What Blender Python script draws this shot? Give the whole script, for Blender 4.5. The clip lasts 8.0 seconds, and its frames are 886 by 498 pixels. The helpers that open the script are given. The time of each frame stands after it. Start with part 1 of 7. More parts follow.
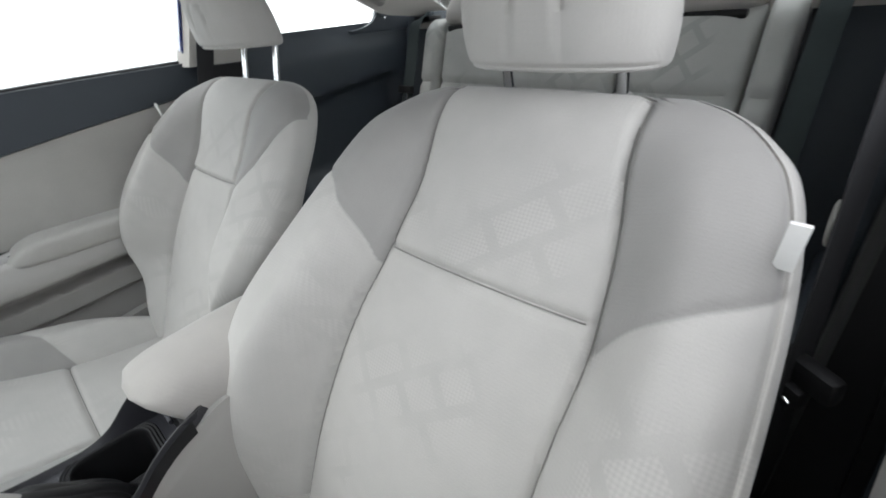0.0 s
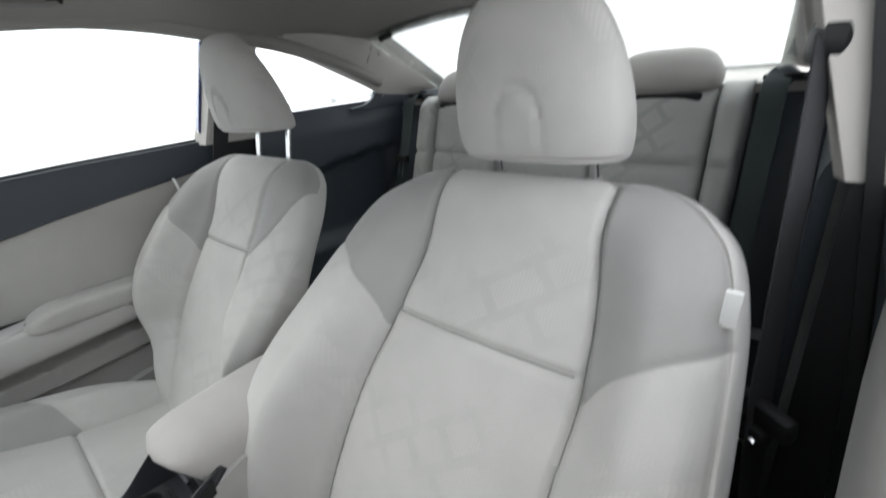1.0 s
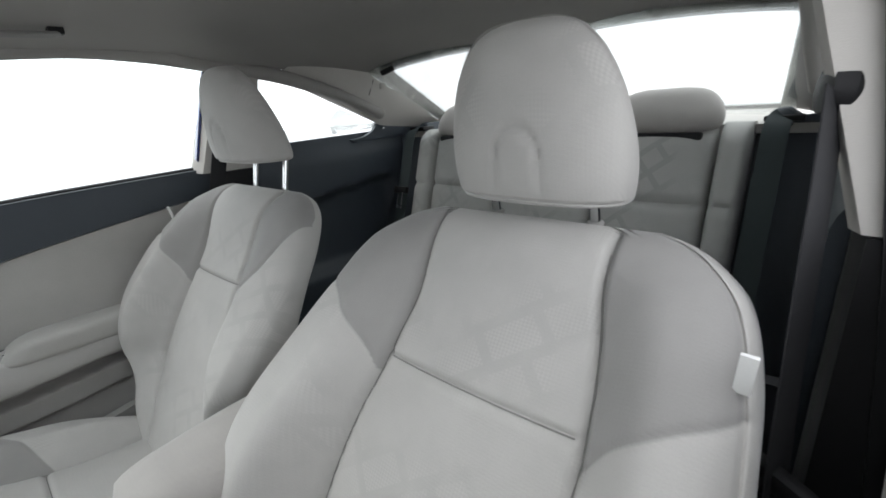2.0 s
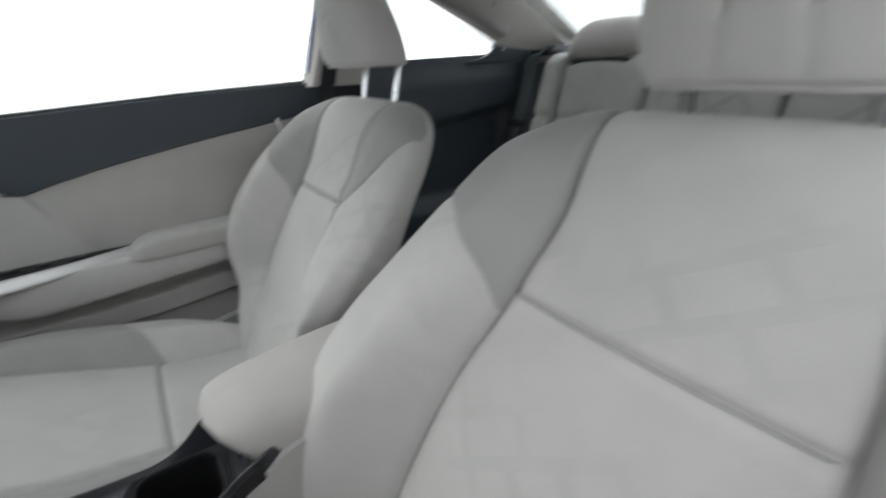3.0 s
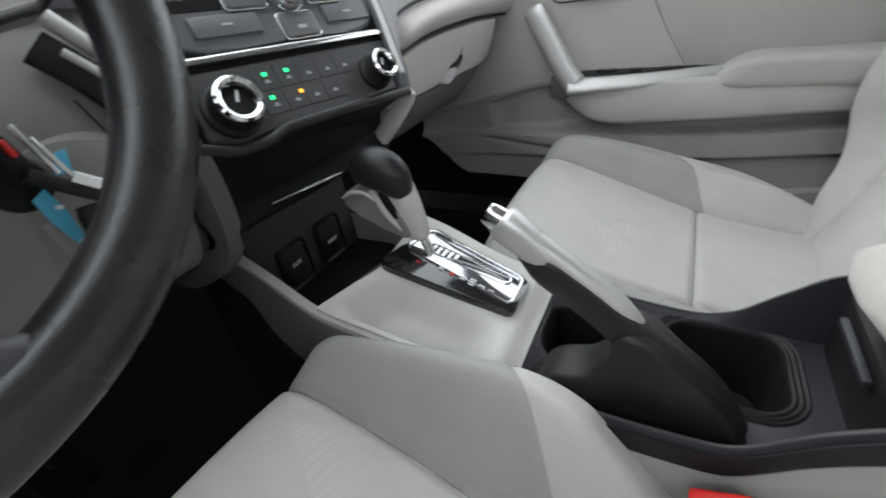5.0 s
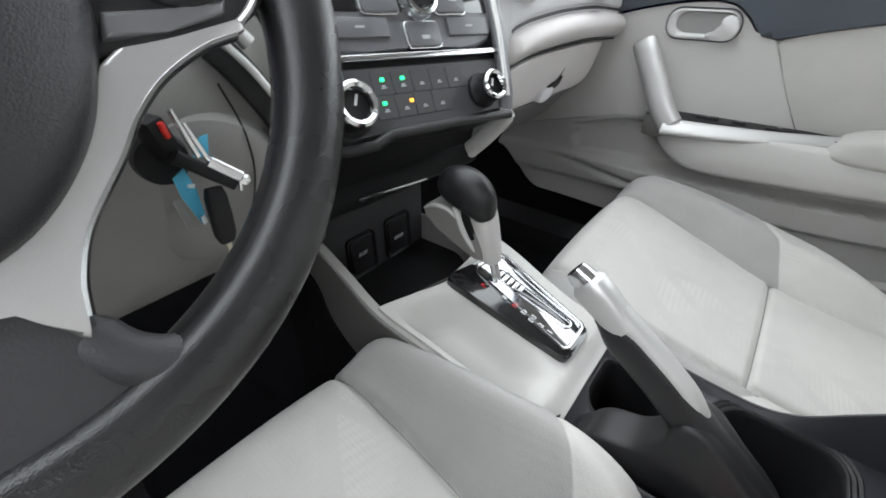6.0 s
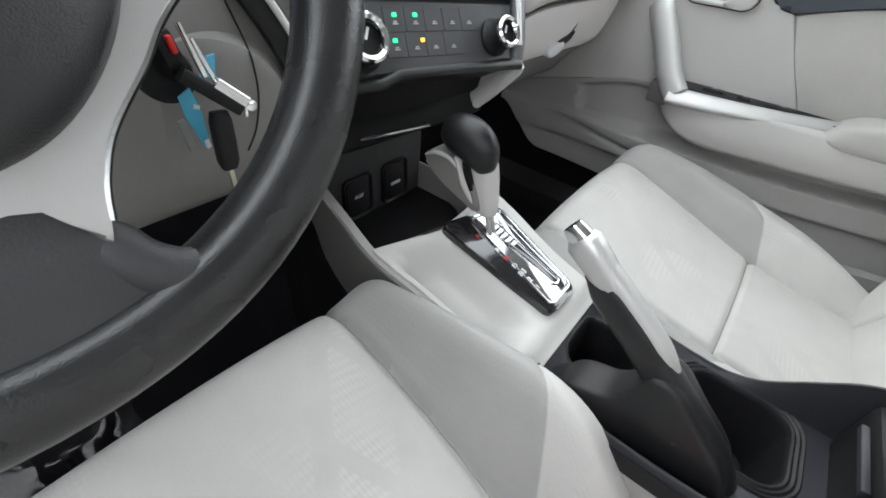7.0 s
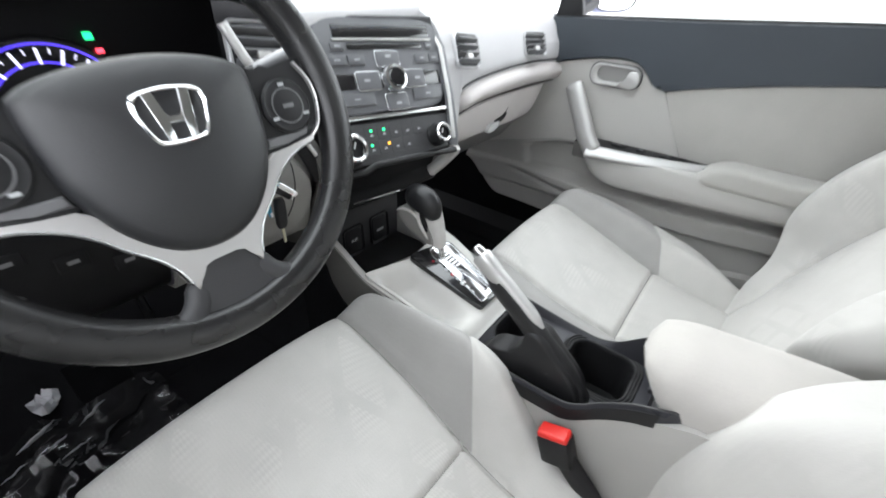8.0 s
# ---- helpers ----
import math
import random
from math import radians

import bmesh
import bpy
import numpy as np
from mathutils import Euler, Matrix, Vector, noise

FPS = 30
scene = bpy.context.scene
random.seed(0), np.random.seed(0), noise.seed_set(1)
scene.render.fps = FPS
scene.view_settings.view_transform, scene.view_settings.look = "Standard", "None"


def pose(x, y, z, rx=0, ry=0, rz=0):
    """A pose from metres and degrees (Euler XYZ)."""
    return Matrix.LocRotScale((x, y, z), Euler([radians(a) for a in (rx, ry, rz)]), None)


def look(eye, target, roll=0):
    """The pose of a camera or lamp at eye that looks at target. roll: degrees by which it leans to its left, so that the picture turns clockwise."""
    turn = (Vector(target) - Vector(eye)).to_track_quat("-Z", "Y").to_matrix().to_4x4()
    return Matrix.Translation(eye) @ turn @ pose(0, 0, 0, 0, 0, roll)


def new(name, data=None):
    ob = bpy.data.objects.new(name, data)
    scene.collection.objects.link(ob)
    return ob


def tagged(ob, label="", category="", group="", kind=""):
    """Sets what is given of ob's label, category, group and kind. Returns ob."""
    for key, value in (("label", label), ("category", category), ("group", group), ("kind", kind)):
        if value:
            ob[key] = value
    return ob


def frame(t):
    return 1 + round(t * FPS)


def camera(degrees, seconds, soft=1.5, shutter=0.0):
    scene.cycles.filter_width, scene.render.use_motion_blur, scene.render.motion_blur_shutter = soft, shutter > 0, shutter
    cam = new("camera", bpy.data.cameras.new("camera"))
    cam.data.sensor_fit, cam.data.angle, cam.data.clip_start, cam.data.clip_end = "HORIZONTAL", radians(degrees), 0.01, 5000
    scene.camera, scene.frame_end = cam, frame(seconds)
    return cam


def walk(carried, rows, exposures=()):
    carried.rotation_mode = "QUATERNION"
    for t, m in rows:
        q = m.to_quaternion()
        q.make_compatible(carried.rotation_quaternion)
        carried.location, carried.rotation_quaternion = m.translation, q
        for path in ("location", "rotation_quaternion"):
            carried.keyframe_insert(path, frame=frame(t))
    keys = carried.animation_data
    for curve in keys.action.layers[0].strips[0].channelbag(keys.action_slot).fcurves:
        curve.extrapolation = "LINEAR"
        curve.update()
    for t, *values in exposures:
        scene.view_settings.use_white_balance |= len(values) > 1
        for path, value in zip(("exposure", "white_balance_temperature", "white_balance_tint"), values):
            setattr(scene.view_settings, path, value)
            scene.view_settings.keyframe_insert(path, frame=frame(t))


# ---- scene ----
cam = camera(92.1, 8.0, soft=1.7, shutter=0.5)
PATH = [
    (0, (-0.593, 0.465, 0.956), (0.63, -0.795, -0.003), -4.4),
    (0.5, (-0.609, 0.504, 0.972), (0.571, -0.836, 0.071), -6.1),
    (1, (-0.621, 0.513, 1.0), (0.63, -0.863, 0.265), -4.8),
    (1.2, (-0.63, 0.509, 1.015), (0.622, -0.906, 0.359), -3.8),
    (2.3, (-0.589, 0.468, 0.999), (0.703, -0.931, 0.389), -3.9),
    (2.5, (-0.572, 0.452, 0.984), (0.765, -0.882, 0.328), -3.4),
    (2.8, (-0.53, 0.443, 0.954), (0.871, -0.783, 0.223), -1.9),
    (3, (-0.492, 0.449, 0.927), (1.012, -0.602, 0.132), -2.2),
    (3.3, (-0.424, 0.458, 0.855), (1.211, -0.276, -0.032), -5.3),
    (3.5, (-0.388, 0.471, 0.832), (1.303, -0.013, -0.121), -7.9),
    (3.7, (-0.359, 0.496, 0.802), (1.389, 0.295, -0.148), -8.9),
    (4, (-0.327, 0.527, 0.786), (1.384, 0.747, -0.224), -8.3),
    (4.5, (-0.321, 0.556, 0.775), (1.253, 1.2, -0.277), -9.3),
    (5, (-0.329, 0.578, 0.776), (1.117, 1.464, -0.284), -9.2),
    (5.2, (-0.332, 0.584, 0.785), (1.091, 1.533, -0.252), -8.0),
    (6.3, (-0.336, 0.618, 0.811), (0.964, 1.616, -0.335), 3.4),
    (6.5, (-0.341, 0.619, 0.808), (0.945, 1.581, -0.384), 5.1),
    (7, (-0.347, 0.614, 0.807), (0.927, 1.508, -0.449), 6.6),
    (7.5, (-0.394, 0.564, 0.86), (0.961, 1.516, -0.262), 2.9),
    (7.8, (-0.453, 0.493, 0.908), (0.893, 1.442, -0.227), 2.9),
    (8, (-0.485, 0.454, 0.934), (0.881, 1.418, -0.164), 3.1),
]
EXPOSURES = [(0, 0.36), (0.6, 0.27), (1.0, 0.24), (2.4, 0.0), (2.9, 0.0), (3.5, 0.0), (4.2, 0.1), (5, 0.52), (6.5, 1.05), (7.2, 1.05), (8, 1.14)]
walk(cam, [(t, look(eye, target, roll)) for t, eye, target, roll in PATH], EXPOSURES)


# ---- world and light ----
world = bpy.data.worlds.new("world")
scene.world = world
world.use_nodes = True
wn, wl = world.node_tree.nodes, world.node_tree.links
bg = wn["Background"]
sky = wn.new("ShaderNodeTexSky")
sky.sky_type, sky.sun_disc = "NISHITA", False
sky.sun_elevation, sky.sun_rotation = radians(42), radians(27)
pale = wn.new("ShaderNodeMixRGB")
pale.inputs["Fac"].default_value = 0.93
pale.inputs["Color2"].default_value = (14.8, 15.2, 16.0, 1)
wl.new(sky.outputs["Color"], pale.inputs["Color1"])
wl.new(pale.outputs["Color"], bg.inputs["Color"])
bg.inputs["Strength"].default_value = 0.188
sun = new("sun", bpy.data.lights.new("sun", "SUN"))
sun.data.energy, sun.data.angle, sun.data.color = 0.55, radians(30), (1.0, 0.985, 0.96)
sun.matrix_world = look((2.9, 6.1, 6.2), (0, 0.3, 0.4))


# ---- materials ----
def rgba(c):
    return (c[0], c[1], c[2], 1.0)


def mat(name, color, rough=0.5, metal=0.0, vary=0.12, grain=400.0, bump=0.15, blotch=6.0, spec=0.5, coat=0.0, sheen=0.0, scratch=0.0):
    """A procedural surface: colour varied at two scales, fine relief, uneven gloss."""
    m = bpy.data.materials.new(name)
    m.use_nodes = True
    n, l = m.node_tree.nodes, m.node_tree.links
    b = n["Principled BSDF"]
    tc = n.new("ShaderNodeTexCoord")
    big = n.new("ShaderNodeTexNoise")
    big.inputs["Scale"].default_value, big.inputs["Detail"].default_value = blotch, 4
    fine = n.new("ShaderNodeTexNoise")
    fine.inputs["Scale"].default_value, fine.inputs["Detail"].default_value = grain, 3
    for t in (big, fine):
        l.new(tc.outputs["Object"], t.inputs["Vector"])
    add = n.new("ShaderNodeMath")
    add.operation = "MULTIPLY_ADD"
    l.new(fine.outputs["Fac"], add.inputs[0])
    add.inputs[1].default_value = 0.5
    l.new(big.outputs["Fac"], add.inputs[2])
    ramp = n.new("ShaderNodeValToRGB")
    ramp.color_ramp.elements[0].position, ramp.color_ramp.elements[1].position = 0.35, 1.05
    ramp.color_ramp.elements[0].color = rgba([v * (1 - vary) for v in color])
    ramp.color_ramp.elements[1].color = rgba([min(1, v * (1 + vary)) for v in color])
    l.new(add.outputs[0], ramp.inputs["Fac"])
    l.new(ramp.outputs["Color"], b.inputs["Base Color"])
    mr = n.new("ShaderNodeMapRange")
    mr.inputs["From Min"].default_value, mr.inputs["From Max"].default_value = 0.3, 0.7
    mr.inputs["To Min"].default_value, mr.inputs["To Max"].default_value = max(0.02, rough - 0.06 - scratch), min(1, rough + 0.06 + scratch)
    l.new(big.outputs["Fac"], mr.inputs["Value"])
    l.new(mr.outputs["Result"], b.inputs["Roughness"])
    b.inputs["Metallic"].default_value = metal
    b.inputs["Specular IOR Level"].default_value = spec
    b.inputs["Coat Weight"].default_value = coat
    b.inputs["Coat Roughness"].default_value = 0.08
    b.inputs["Sheen Weight"].default_value = sheen
    b.inputs["Sheen Roughness"].default_value = 0.4
    if bump:
        bp = n.new("ShaderNodeBump")
        bp.inputs["Strength"].default_value, bp.inputs["Distance"].default_value = bump, 0.001
        l.new(fine.outputs["Fac"], bp.inputs["Height"])
        l.new(bp.outputs["Normal"], b.inputs["Normal"])
    return m


def math_node(n, l, op, a, b=None, c=None):
    k = n.new("ShaderNodeMath")
    k.operation = op
    for slot, v in enumerate((a, b, c)):
        if v is None:
            continue
        if isinstance(v, (int, float)):
            k.inputs[slot].default_value = v
        else:
            l.new(v, k.inputs[slot])
    return k.outputs[0]


def fabric(name, light, dark, motif=0.055, dots=0.05, pitch=0.0042, bump=0.35):
    """Seat cloth: a dotted knit with faint crossing diagonal bands; the attribute 'panel' picks the darker plain cloth."""
    m = bpy.data.materials.new(name)
    m.use_nodes = True
    n, l = m.node_tree.nodes, m.node_tree.links
    b = n["Principled BSDF"]
    tc = n.new("ShaderNodeTexCoord")
    sp = n.new("ShaderNodeSeparateXYZ")
    l.new(tc.outputs["Object"], sp.inputs[0])
    k = math.pi / pitch
    # distance along the cloth: x across, y and z together run up the seat
    up = math_node(n, l, "SUBTRACT", sp.outputs["Z"], sp.outputs["Y"])
    up = math_node(n, l, "MULTIPLY", up, 0.78)
    sa = math_node(n, l, "SINE", math_node(n, l, "MULTIPLY", math_node(n, l, "ADD", sp.outputs["X"], up), k * 0.7))
    sb = math_node(n, l, "SINE", math_node(n, l, "MULTIPLY", math_node(n, l, "SUBTRACT", sp.outputs["X"], up), k * 0.7))
    knit = math_node(n, l, "MULTIPLY", sa, sb)
    cv = n.new("ShaderNodeCombineXYZ")
    l.new(sp.outputs["X"], cv.inputs[0])
    l.new(up, cv.inputs[1])
    mp = n.new("ShaderNodeMapping")
    mp.inputs["Rotation"].default_value = (0, 0, radians(38))
    l.new(cv.outputs[0], mp.inputs["Vector"])
    br = n.new("ShaderNodeTexBrick")
    br.offset, br.squash = 0.37, 0.7
    br.inputs["Scale"].default_value = 1.0
    br.inputs["Mortar Size"].default_value, br.inputs["Mortar Smooth"].default_value = 0.0075, 0.25
    br.inputs["Brick Width"].default_value, br.inputs["Row Height"].default_value = 0.075, 0.048
    l.new(mp.outputs[0], br.inputs["Vector"])
    cloud = n.new("ShaderNodeTexNoise")
    cloud.inputs["Scale"].default_value, cloud.inputs["Detail"].default_value = 7, 3
    l.new(tc.outputs["Object"], cloud.inputs["Vector"])
    here = n.new("ShaderNodeMapRange")
    here.inputs["From Min"].default_value, here.inputs["From Max"].default_value = 0.47, 0.6
    l.new(cloud.outputs["Fac"], here.inputs["Value"])
    pa = n.new("ShaderNodeAttribute")
    pa.attribute_name = "panel"
    pm = n.new("ShaderNodeMapRange")
    pm.inputs["From Min"].default_value, pm.inputs["From Max"].default_value = 0.485, 0.515
    l.new(pa.outputs["Fac"], pm.inputs["Value"])
    panel = pm.outputs["Result"]
    plain = math_node(n, l, "SUBTRACT", 1.0, panel)
    band = math_node(n, l, "MULTIPLY", math_node(n, l, "MULTIPLY", br.outputs["Fac"], here.outputs["Result"]), plain)
    soil = n.new("ShaderNodeTexNoise")
    soil.inputs["Scale"].default_value, soil.inputs["Detail"].default_value = 15, 5
    l.new(tc.outputs["Object"], soil.inputs["Vector"])
    fib = n.new("ShaderNodeTexNoise")
    fib.inputs["Scale"].default_value, fib.inputs["Detail"].default_value = 900, 2
    l.new(tc.outputs["Object"], fib.inputs["Vector"])
    tone = math_node(n, l, "MULTIPLY_ADD", soil.outputs["Fac"], 0.22, 0.89)
    tone = math_node(n, l, "SUBTRACT", tone, math_node(n, l, "MULTIPLY", band, motif))
    dotty = math_node(n, l, "MULTIPLY", math_node(n, l, "MULTIPLY", math_node(n, l, "MULTIPLY", knit, math_node(n, l, "SUBTRACT", 1.0, br.outputs["Fac"])), plain), math_node(n, l, "MULTIPLY", here.outputs["Result"], dots))
    tone = math_node(n, l, "ADD", tone, dotty)
    tone = math_node(n, l, "MULTIPLY_ADD", fib.outputs["Fac"], 0.12, math_node(n, l, "SUBTRACT", tone, 0.06))
    mix = n.new("ShaderNodeMixRGB")
    mix.inputs["Color1"].default_value, mix.inputs["Color2"].default_value = rgba(light), rgba(dark)
    l.new(panel, mix.inputs["Fac"])
    mul = n.new("ShaderNodeMixRGB")
    mul.blend_type = "MULTIPLY"
    mul.inputs["Fac"].default_value = 1
    l.new(mix.outputs["Color"], mul.inputs["Color1"])
    l.new(tone, mul.inputs["Color2"])
    l.new(mul.outputs["Color"], b.inputs["Base Color"])
    b.inputs["Roughness"].default_value = 0.9
    b.inputs["Specular IOR Level"].default_value = 0.2
    b.inputs["Sheen Weight"].default_value, b.inputs["Sheen Roughness"].default_value = 0.25, 0.4
    bp = n.new("ShaderNodeBump")
    bp.inputs["Strength"].default_value, bp.inputs["Distance"].default_value = bump, 0.0008
    l.new(math_node(n, l, "ADD", math_node(n, l, "MULTIPLY", knit, 0.15), fib.outputs["Fac"]), bp.inputs["Height"])
    crease = n.new("ShaderNodeTexNoise")
    crease.inputs["Scale"].default_value, crease.inputs["Detail"].default_value = 9, 2
    l.new(tc.outputs["Object"], crease.inputs["Vector"])
    bp2 = n.new("ShaderNodeBump")
    bp2.inputs["Strength"].default_value, bp2.inputs["Distance"].default_value = 0.25, 0.012
    l.new(crease.outputs["Fac"], bp2.inputs["Height"])
    l.new(bp2.outputs["Normal"], bp.inputs["Normal"])
    l.new(bp.outputs["Normal"], b.inputs["Normal"])
    return m


def glow(name, color, strength):
    m = bpy.data.materials.new(name)
    m.use_nodes = True
    b = m.node_tree.nodes["Principled BSDF"]
    b.inputs["Base Color"].default_value = rgba(color)
    b.inputs["Emission Color"].default_value, b.inputs["Emission Strength"].default_value = rgba(color), strength
    return m


def glassy(name, tint=(1, 1, 1), rough=0.0, clear=0.9):
    """Thin glass: mostly see-through, with a mirror gloss on top."""
    m = bpy.data.materials.new(name)
    m.use_nodes = True
    n, l = m.node_tree.nodes, m.node_tree.links
    out = n["Material Output"]
    n.remove(n["Principled BSDF"])
    tr, gl, mx = n.new("ShaderNodeBsdfTransparent"), n.new("ShaderNodeBsdfGlossy"), n.new("ShaderNodeMixShader")
    tr.inputs["Color"].default_value = rgba(tint)
    gl.inputs["Roughness"].default_value = rough
    fr = n.new("ShaderNodeFresnel")
    fr.inputs["IOR"].default_value = 1.45
    sc = math_node(n, l, "MULTIPLY", fr.outputs[0], 1 - clear + 0.6)
    l.new(sc, mx.inputs[0])
    l.new(tr.outputs[0], mx.inputs[1])
    l.new(gl.outputs[0], mx.inputs[2])
    l.new(mx.outputs[0], out.inputs["Surface"])
    return m


CLOTH = fabric("seat_cloth", (0.47, 0.459, 0.438), (0.315, 0.307, 0.296), motif=0.055, dots=0.065, pitch=0.0030)
CLOTH_PLAIN = fabric("armrest_cloth", (0.40, 0.382, 0.36), (0.33, 0.325, 0.32), motif=0.0, dots=0.0)
CLOTH_REAR = fabric("rear_cloth", (0.46, 0.46, 0.44), (0.33, 0.33, 0.33), motif=0.16, dots=0.02)
VELOUR = mat("door_velour", (0.43, 0.42, 0.396), 0.95, vary=0.10, grain=700, bump=0.35, blotch=9, spec=0.15, sheen=0.25)
VINYL = mat("grey_moulding", (0.46, 0.45, 0.43), 0.62, vary=0.06, grain=900, bump=0.3, blotch=5, spec=0.35)
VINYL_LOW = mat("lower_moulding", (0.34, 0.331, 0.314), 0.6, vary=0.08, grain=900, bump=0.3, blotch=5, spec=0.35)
DASH_PAD = mat("dash_pad", (0.56, 0.53, 0.52), 0.55, vary=0.05, grain=800, bump=0.35, blotch=5, spec=0.4)
DASH_TOP = mat("dash_top", (0.56, 0.555, 0.565), 0.55, vary=0.06, grain=800, bump=0.4, blotch=5, spec=0.4)
NAVY = mat("dark_trim", (0.037, 0.046, 0.057), 0.50, vary=0.15, grain=900, bump=0.3, blotch=6, spec=0.5)
BLACK = mat("black_plastic", (0.010, 0.010, 0.011), 0.5, vary=0.2, grain=900, bump=0.3, blotch=8, spec=0.28, scratch=0.05)
CONSOLE = mat("console_plastic", (0.031, 0.031, 0.036), 0.38, vary=0.15, grain=1000, bump=0.25, blotch=8, spec=0.30, scratch=0.06)
SOCKET_WALL = mat("socket_wall", (0.035, 0.035, 0.037), 0.5, vary=0.1, grain=900, bump=0.3, blotch=8, spec=0.4)
FLAT_BLACK = mat("deep_black_plastic", (0.006, 0.006, 0.0065), 0.55, vary=0.2, grain=900, bump=0.3, blotch=8, spec=0.15)
RADIO = mat("radio_plastic", (0.115, 0.117, 0.124), 0.32, vary=0.1, grain=1300, bump=0.15, blotch=8, spec=0.5)
SPOKE_DARK = mat("spoke_ledge_grey", (0.16, 0.16, 0.165), 0.4, metal=0.4, vary=0.06, grain=1300, bump=0.08)
SEAM = mat("seam_thread", (0.23, 0.225, 0.215), 0.9, vary=0.2, grain=1500, bump=0.2)
GLOSS = mat("piano_black", (0.008, 0.008, 0.009), 0.12, vary=0.1, bump=0.0, spec=0.6, coat=0.6)
PIANO_GREY = mat("dark_mirror_metal", (0.42, 0.42, 0.43), 0.12, metal=1.0, vary=0.1, bump=0.0)
RUBBER = mat("soft_black", (0.011, 0.011, 0.012), 0.40, vary=0.15, grain=1400, bump=0.25, blotch=12, spec=0.36, scratch=0.05)
LEATHER = mat("wheel_leather", (0.012, 0.012, 0.0125), 0.27, vary=0.15, grain=1100, bump=0.2, blotch=10, spec=0.6, scratch=0.05)
HUB = mat("airbag_cover", (0.014, 0.0145, 0.016), 0.38, vary=0.1, grain=1300, bump=0.35, blotch=8, spec=0.55)
VENT_RIM = mat("vent_rim_plastic", (0.55, 0.55, 0.56), 0.4, metal=0.2, vary=0.05, bump=0.05)
CHROME = mat("chrome", (0.74, 0.75, 0.76), 0.10, metal=1.0, vary=0.03, bump=0.0, scratch=0.03)
SATIN = mat("satin_silver", (0.52, 0.515, 0.505), 0.48, metal=0.7, vary=0.05, grain=1500, bump=0.05, scratch=0.04)
SPOKE = mat("spoke_silver", (0.54, 0.53, 0.525), 0.36, metal=0.8, vary=0.05, grain=1500, bump=0.06, scratch=0.04)
STEEL = mat("post_steel", (0.75, 0.76, 0.77), 0.2, metal=1.0, vary=0.04, bump=0.0)
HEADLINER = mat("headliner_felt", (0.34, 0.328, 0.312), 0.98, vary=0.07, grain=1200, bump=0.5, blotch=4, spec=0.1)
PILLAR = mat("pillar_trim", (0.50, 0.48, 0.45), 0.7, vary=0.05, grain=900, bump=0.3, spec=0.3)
CARPET = mat("carpet", (0.008, 0.008, 0.009), 1.0, vary=0.4, grain=900, bump=0.9, blotch=14, spec=0.1)
WEB = mat("belt_webbing", (0.022, 0.022, 0.024), 0.7, vary=0.2, grain=1500, bump=0.5, spec=0.3)
WEB_GREEN = mat("belt_webbing_rear", (0.045, 0.058, 0.06), 0.7, vary=0.2, grain=1500, bump=0.5, spec=0.3)
PAINT = mat("blue_paint", (0.01, 0.025, 0.14), 0.25, metal=0.4, vary=0.08, bump=0.0, coat=1.0)
RED = mat("red_button", (0.62, 0.02, 0.015), 0.4, vary=0.06, bump=0.1, spec=0.5)
TAG_W = mat("white_label", (0.8, 0.8, 0.78), 0.7, vary=0.04, bump=0.1)
TAG_B = mat("blue_label", (0.08, 0.42, 0.62), 0.5, vary=0.1, bump=0.1)
BRASS = mat("key_blade", (0.62, 0.58, 0.45), 0.3, metal=1.0, vary=0.1, bump=0.0)
CONCRETE = mat("concrete", (0.55, 0.55, 0.54), 0.8, vary=0.15, grain=60, bump=0.3, blotch=1.5)
GREYINK = mat("grey_ink", (0.35, 0.36, 0.37), 0.6, bump=0.0)
WHITEINK = mat("white_ink", (0.75, 0.76, 0.77), 0.6, bump=0.0)
REDINK = mat("red_ink", (0.5, 0.02, 0.03), 0.6, bump=0.0)
GLASS = glassy("window_glass", (0.97, 0.99, 0.98))
WRAP = glassy("clear_film", (0.94, 0.94, 0.95), 0.03, clear=1.15)
# pale solid colour that gives the clear film its glints
FOLD = mat("fold_glint", (0.62, 0.62, 0.65), 0.12, vary=0.1, grain=300, bump=0.2, spec=0.8)
# paler moulding grey taken down to carry shade in the colour
HALF_SHADE_GREY = mat("half_shaded_moulding", (0.21, 0.204, 0.194), 0.6, vary=0.07, grain=900, bump=0.3, blotch=5, spec=0.35)
# grey_moulding darkened, so footwell shade sits in the colour
SHADE_GREY = mat("shaded_moulding", (0.095, 0.092, 0.087), 0.62, vary=0.07, grain=900, bump=0.3, blotch=5, spec=0.3)
CUP = mat("lever_cup_grey", (0.25, 0.245, 0.24), 0.6, vary=0.08, grain=900, bump=0.3, blotch=5, spec=0.35)
GATE = mat("gate_metal", (0.42, 0.42, 0.425), 0.16, metal=1.0, vary=0.05, grain=1500, bump=0.03, scratch=0.05)
GREEN_L = glow("green_lamp", (0.02, 1.0, 0.30), 1.0)
AMBER_L = glow("amber_lamp", (1.0, 0.45, 0.04), 1.1)
RED_L = glow("red_lamp", (1.0, 0.06, 0.10), 1.6)
BLUE_L = glow("blue_ring", (0.10, 0.06, 1.0), 0.75)
WHITE_L = glow("white_tick", (0.80, 0.80, 1.0), 0.8)
MIRROR = mat("mirror_glass", (0.95, 0.95, 0.95), 0.03, metal=1.0, vary=0.01, bump=0.0)


# ---- mesh helpers ----
def thing(name, base, label, category, group="", kind=""):
    ob = new(name)
    ob.location = base
    ob.empty_display_size = 0.05
    return tagged(ob, label, category, group, kind)


def root_base(ob):
    while ob.parent:
        ob = ob.parent
    return Vector(ob.location)


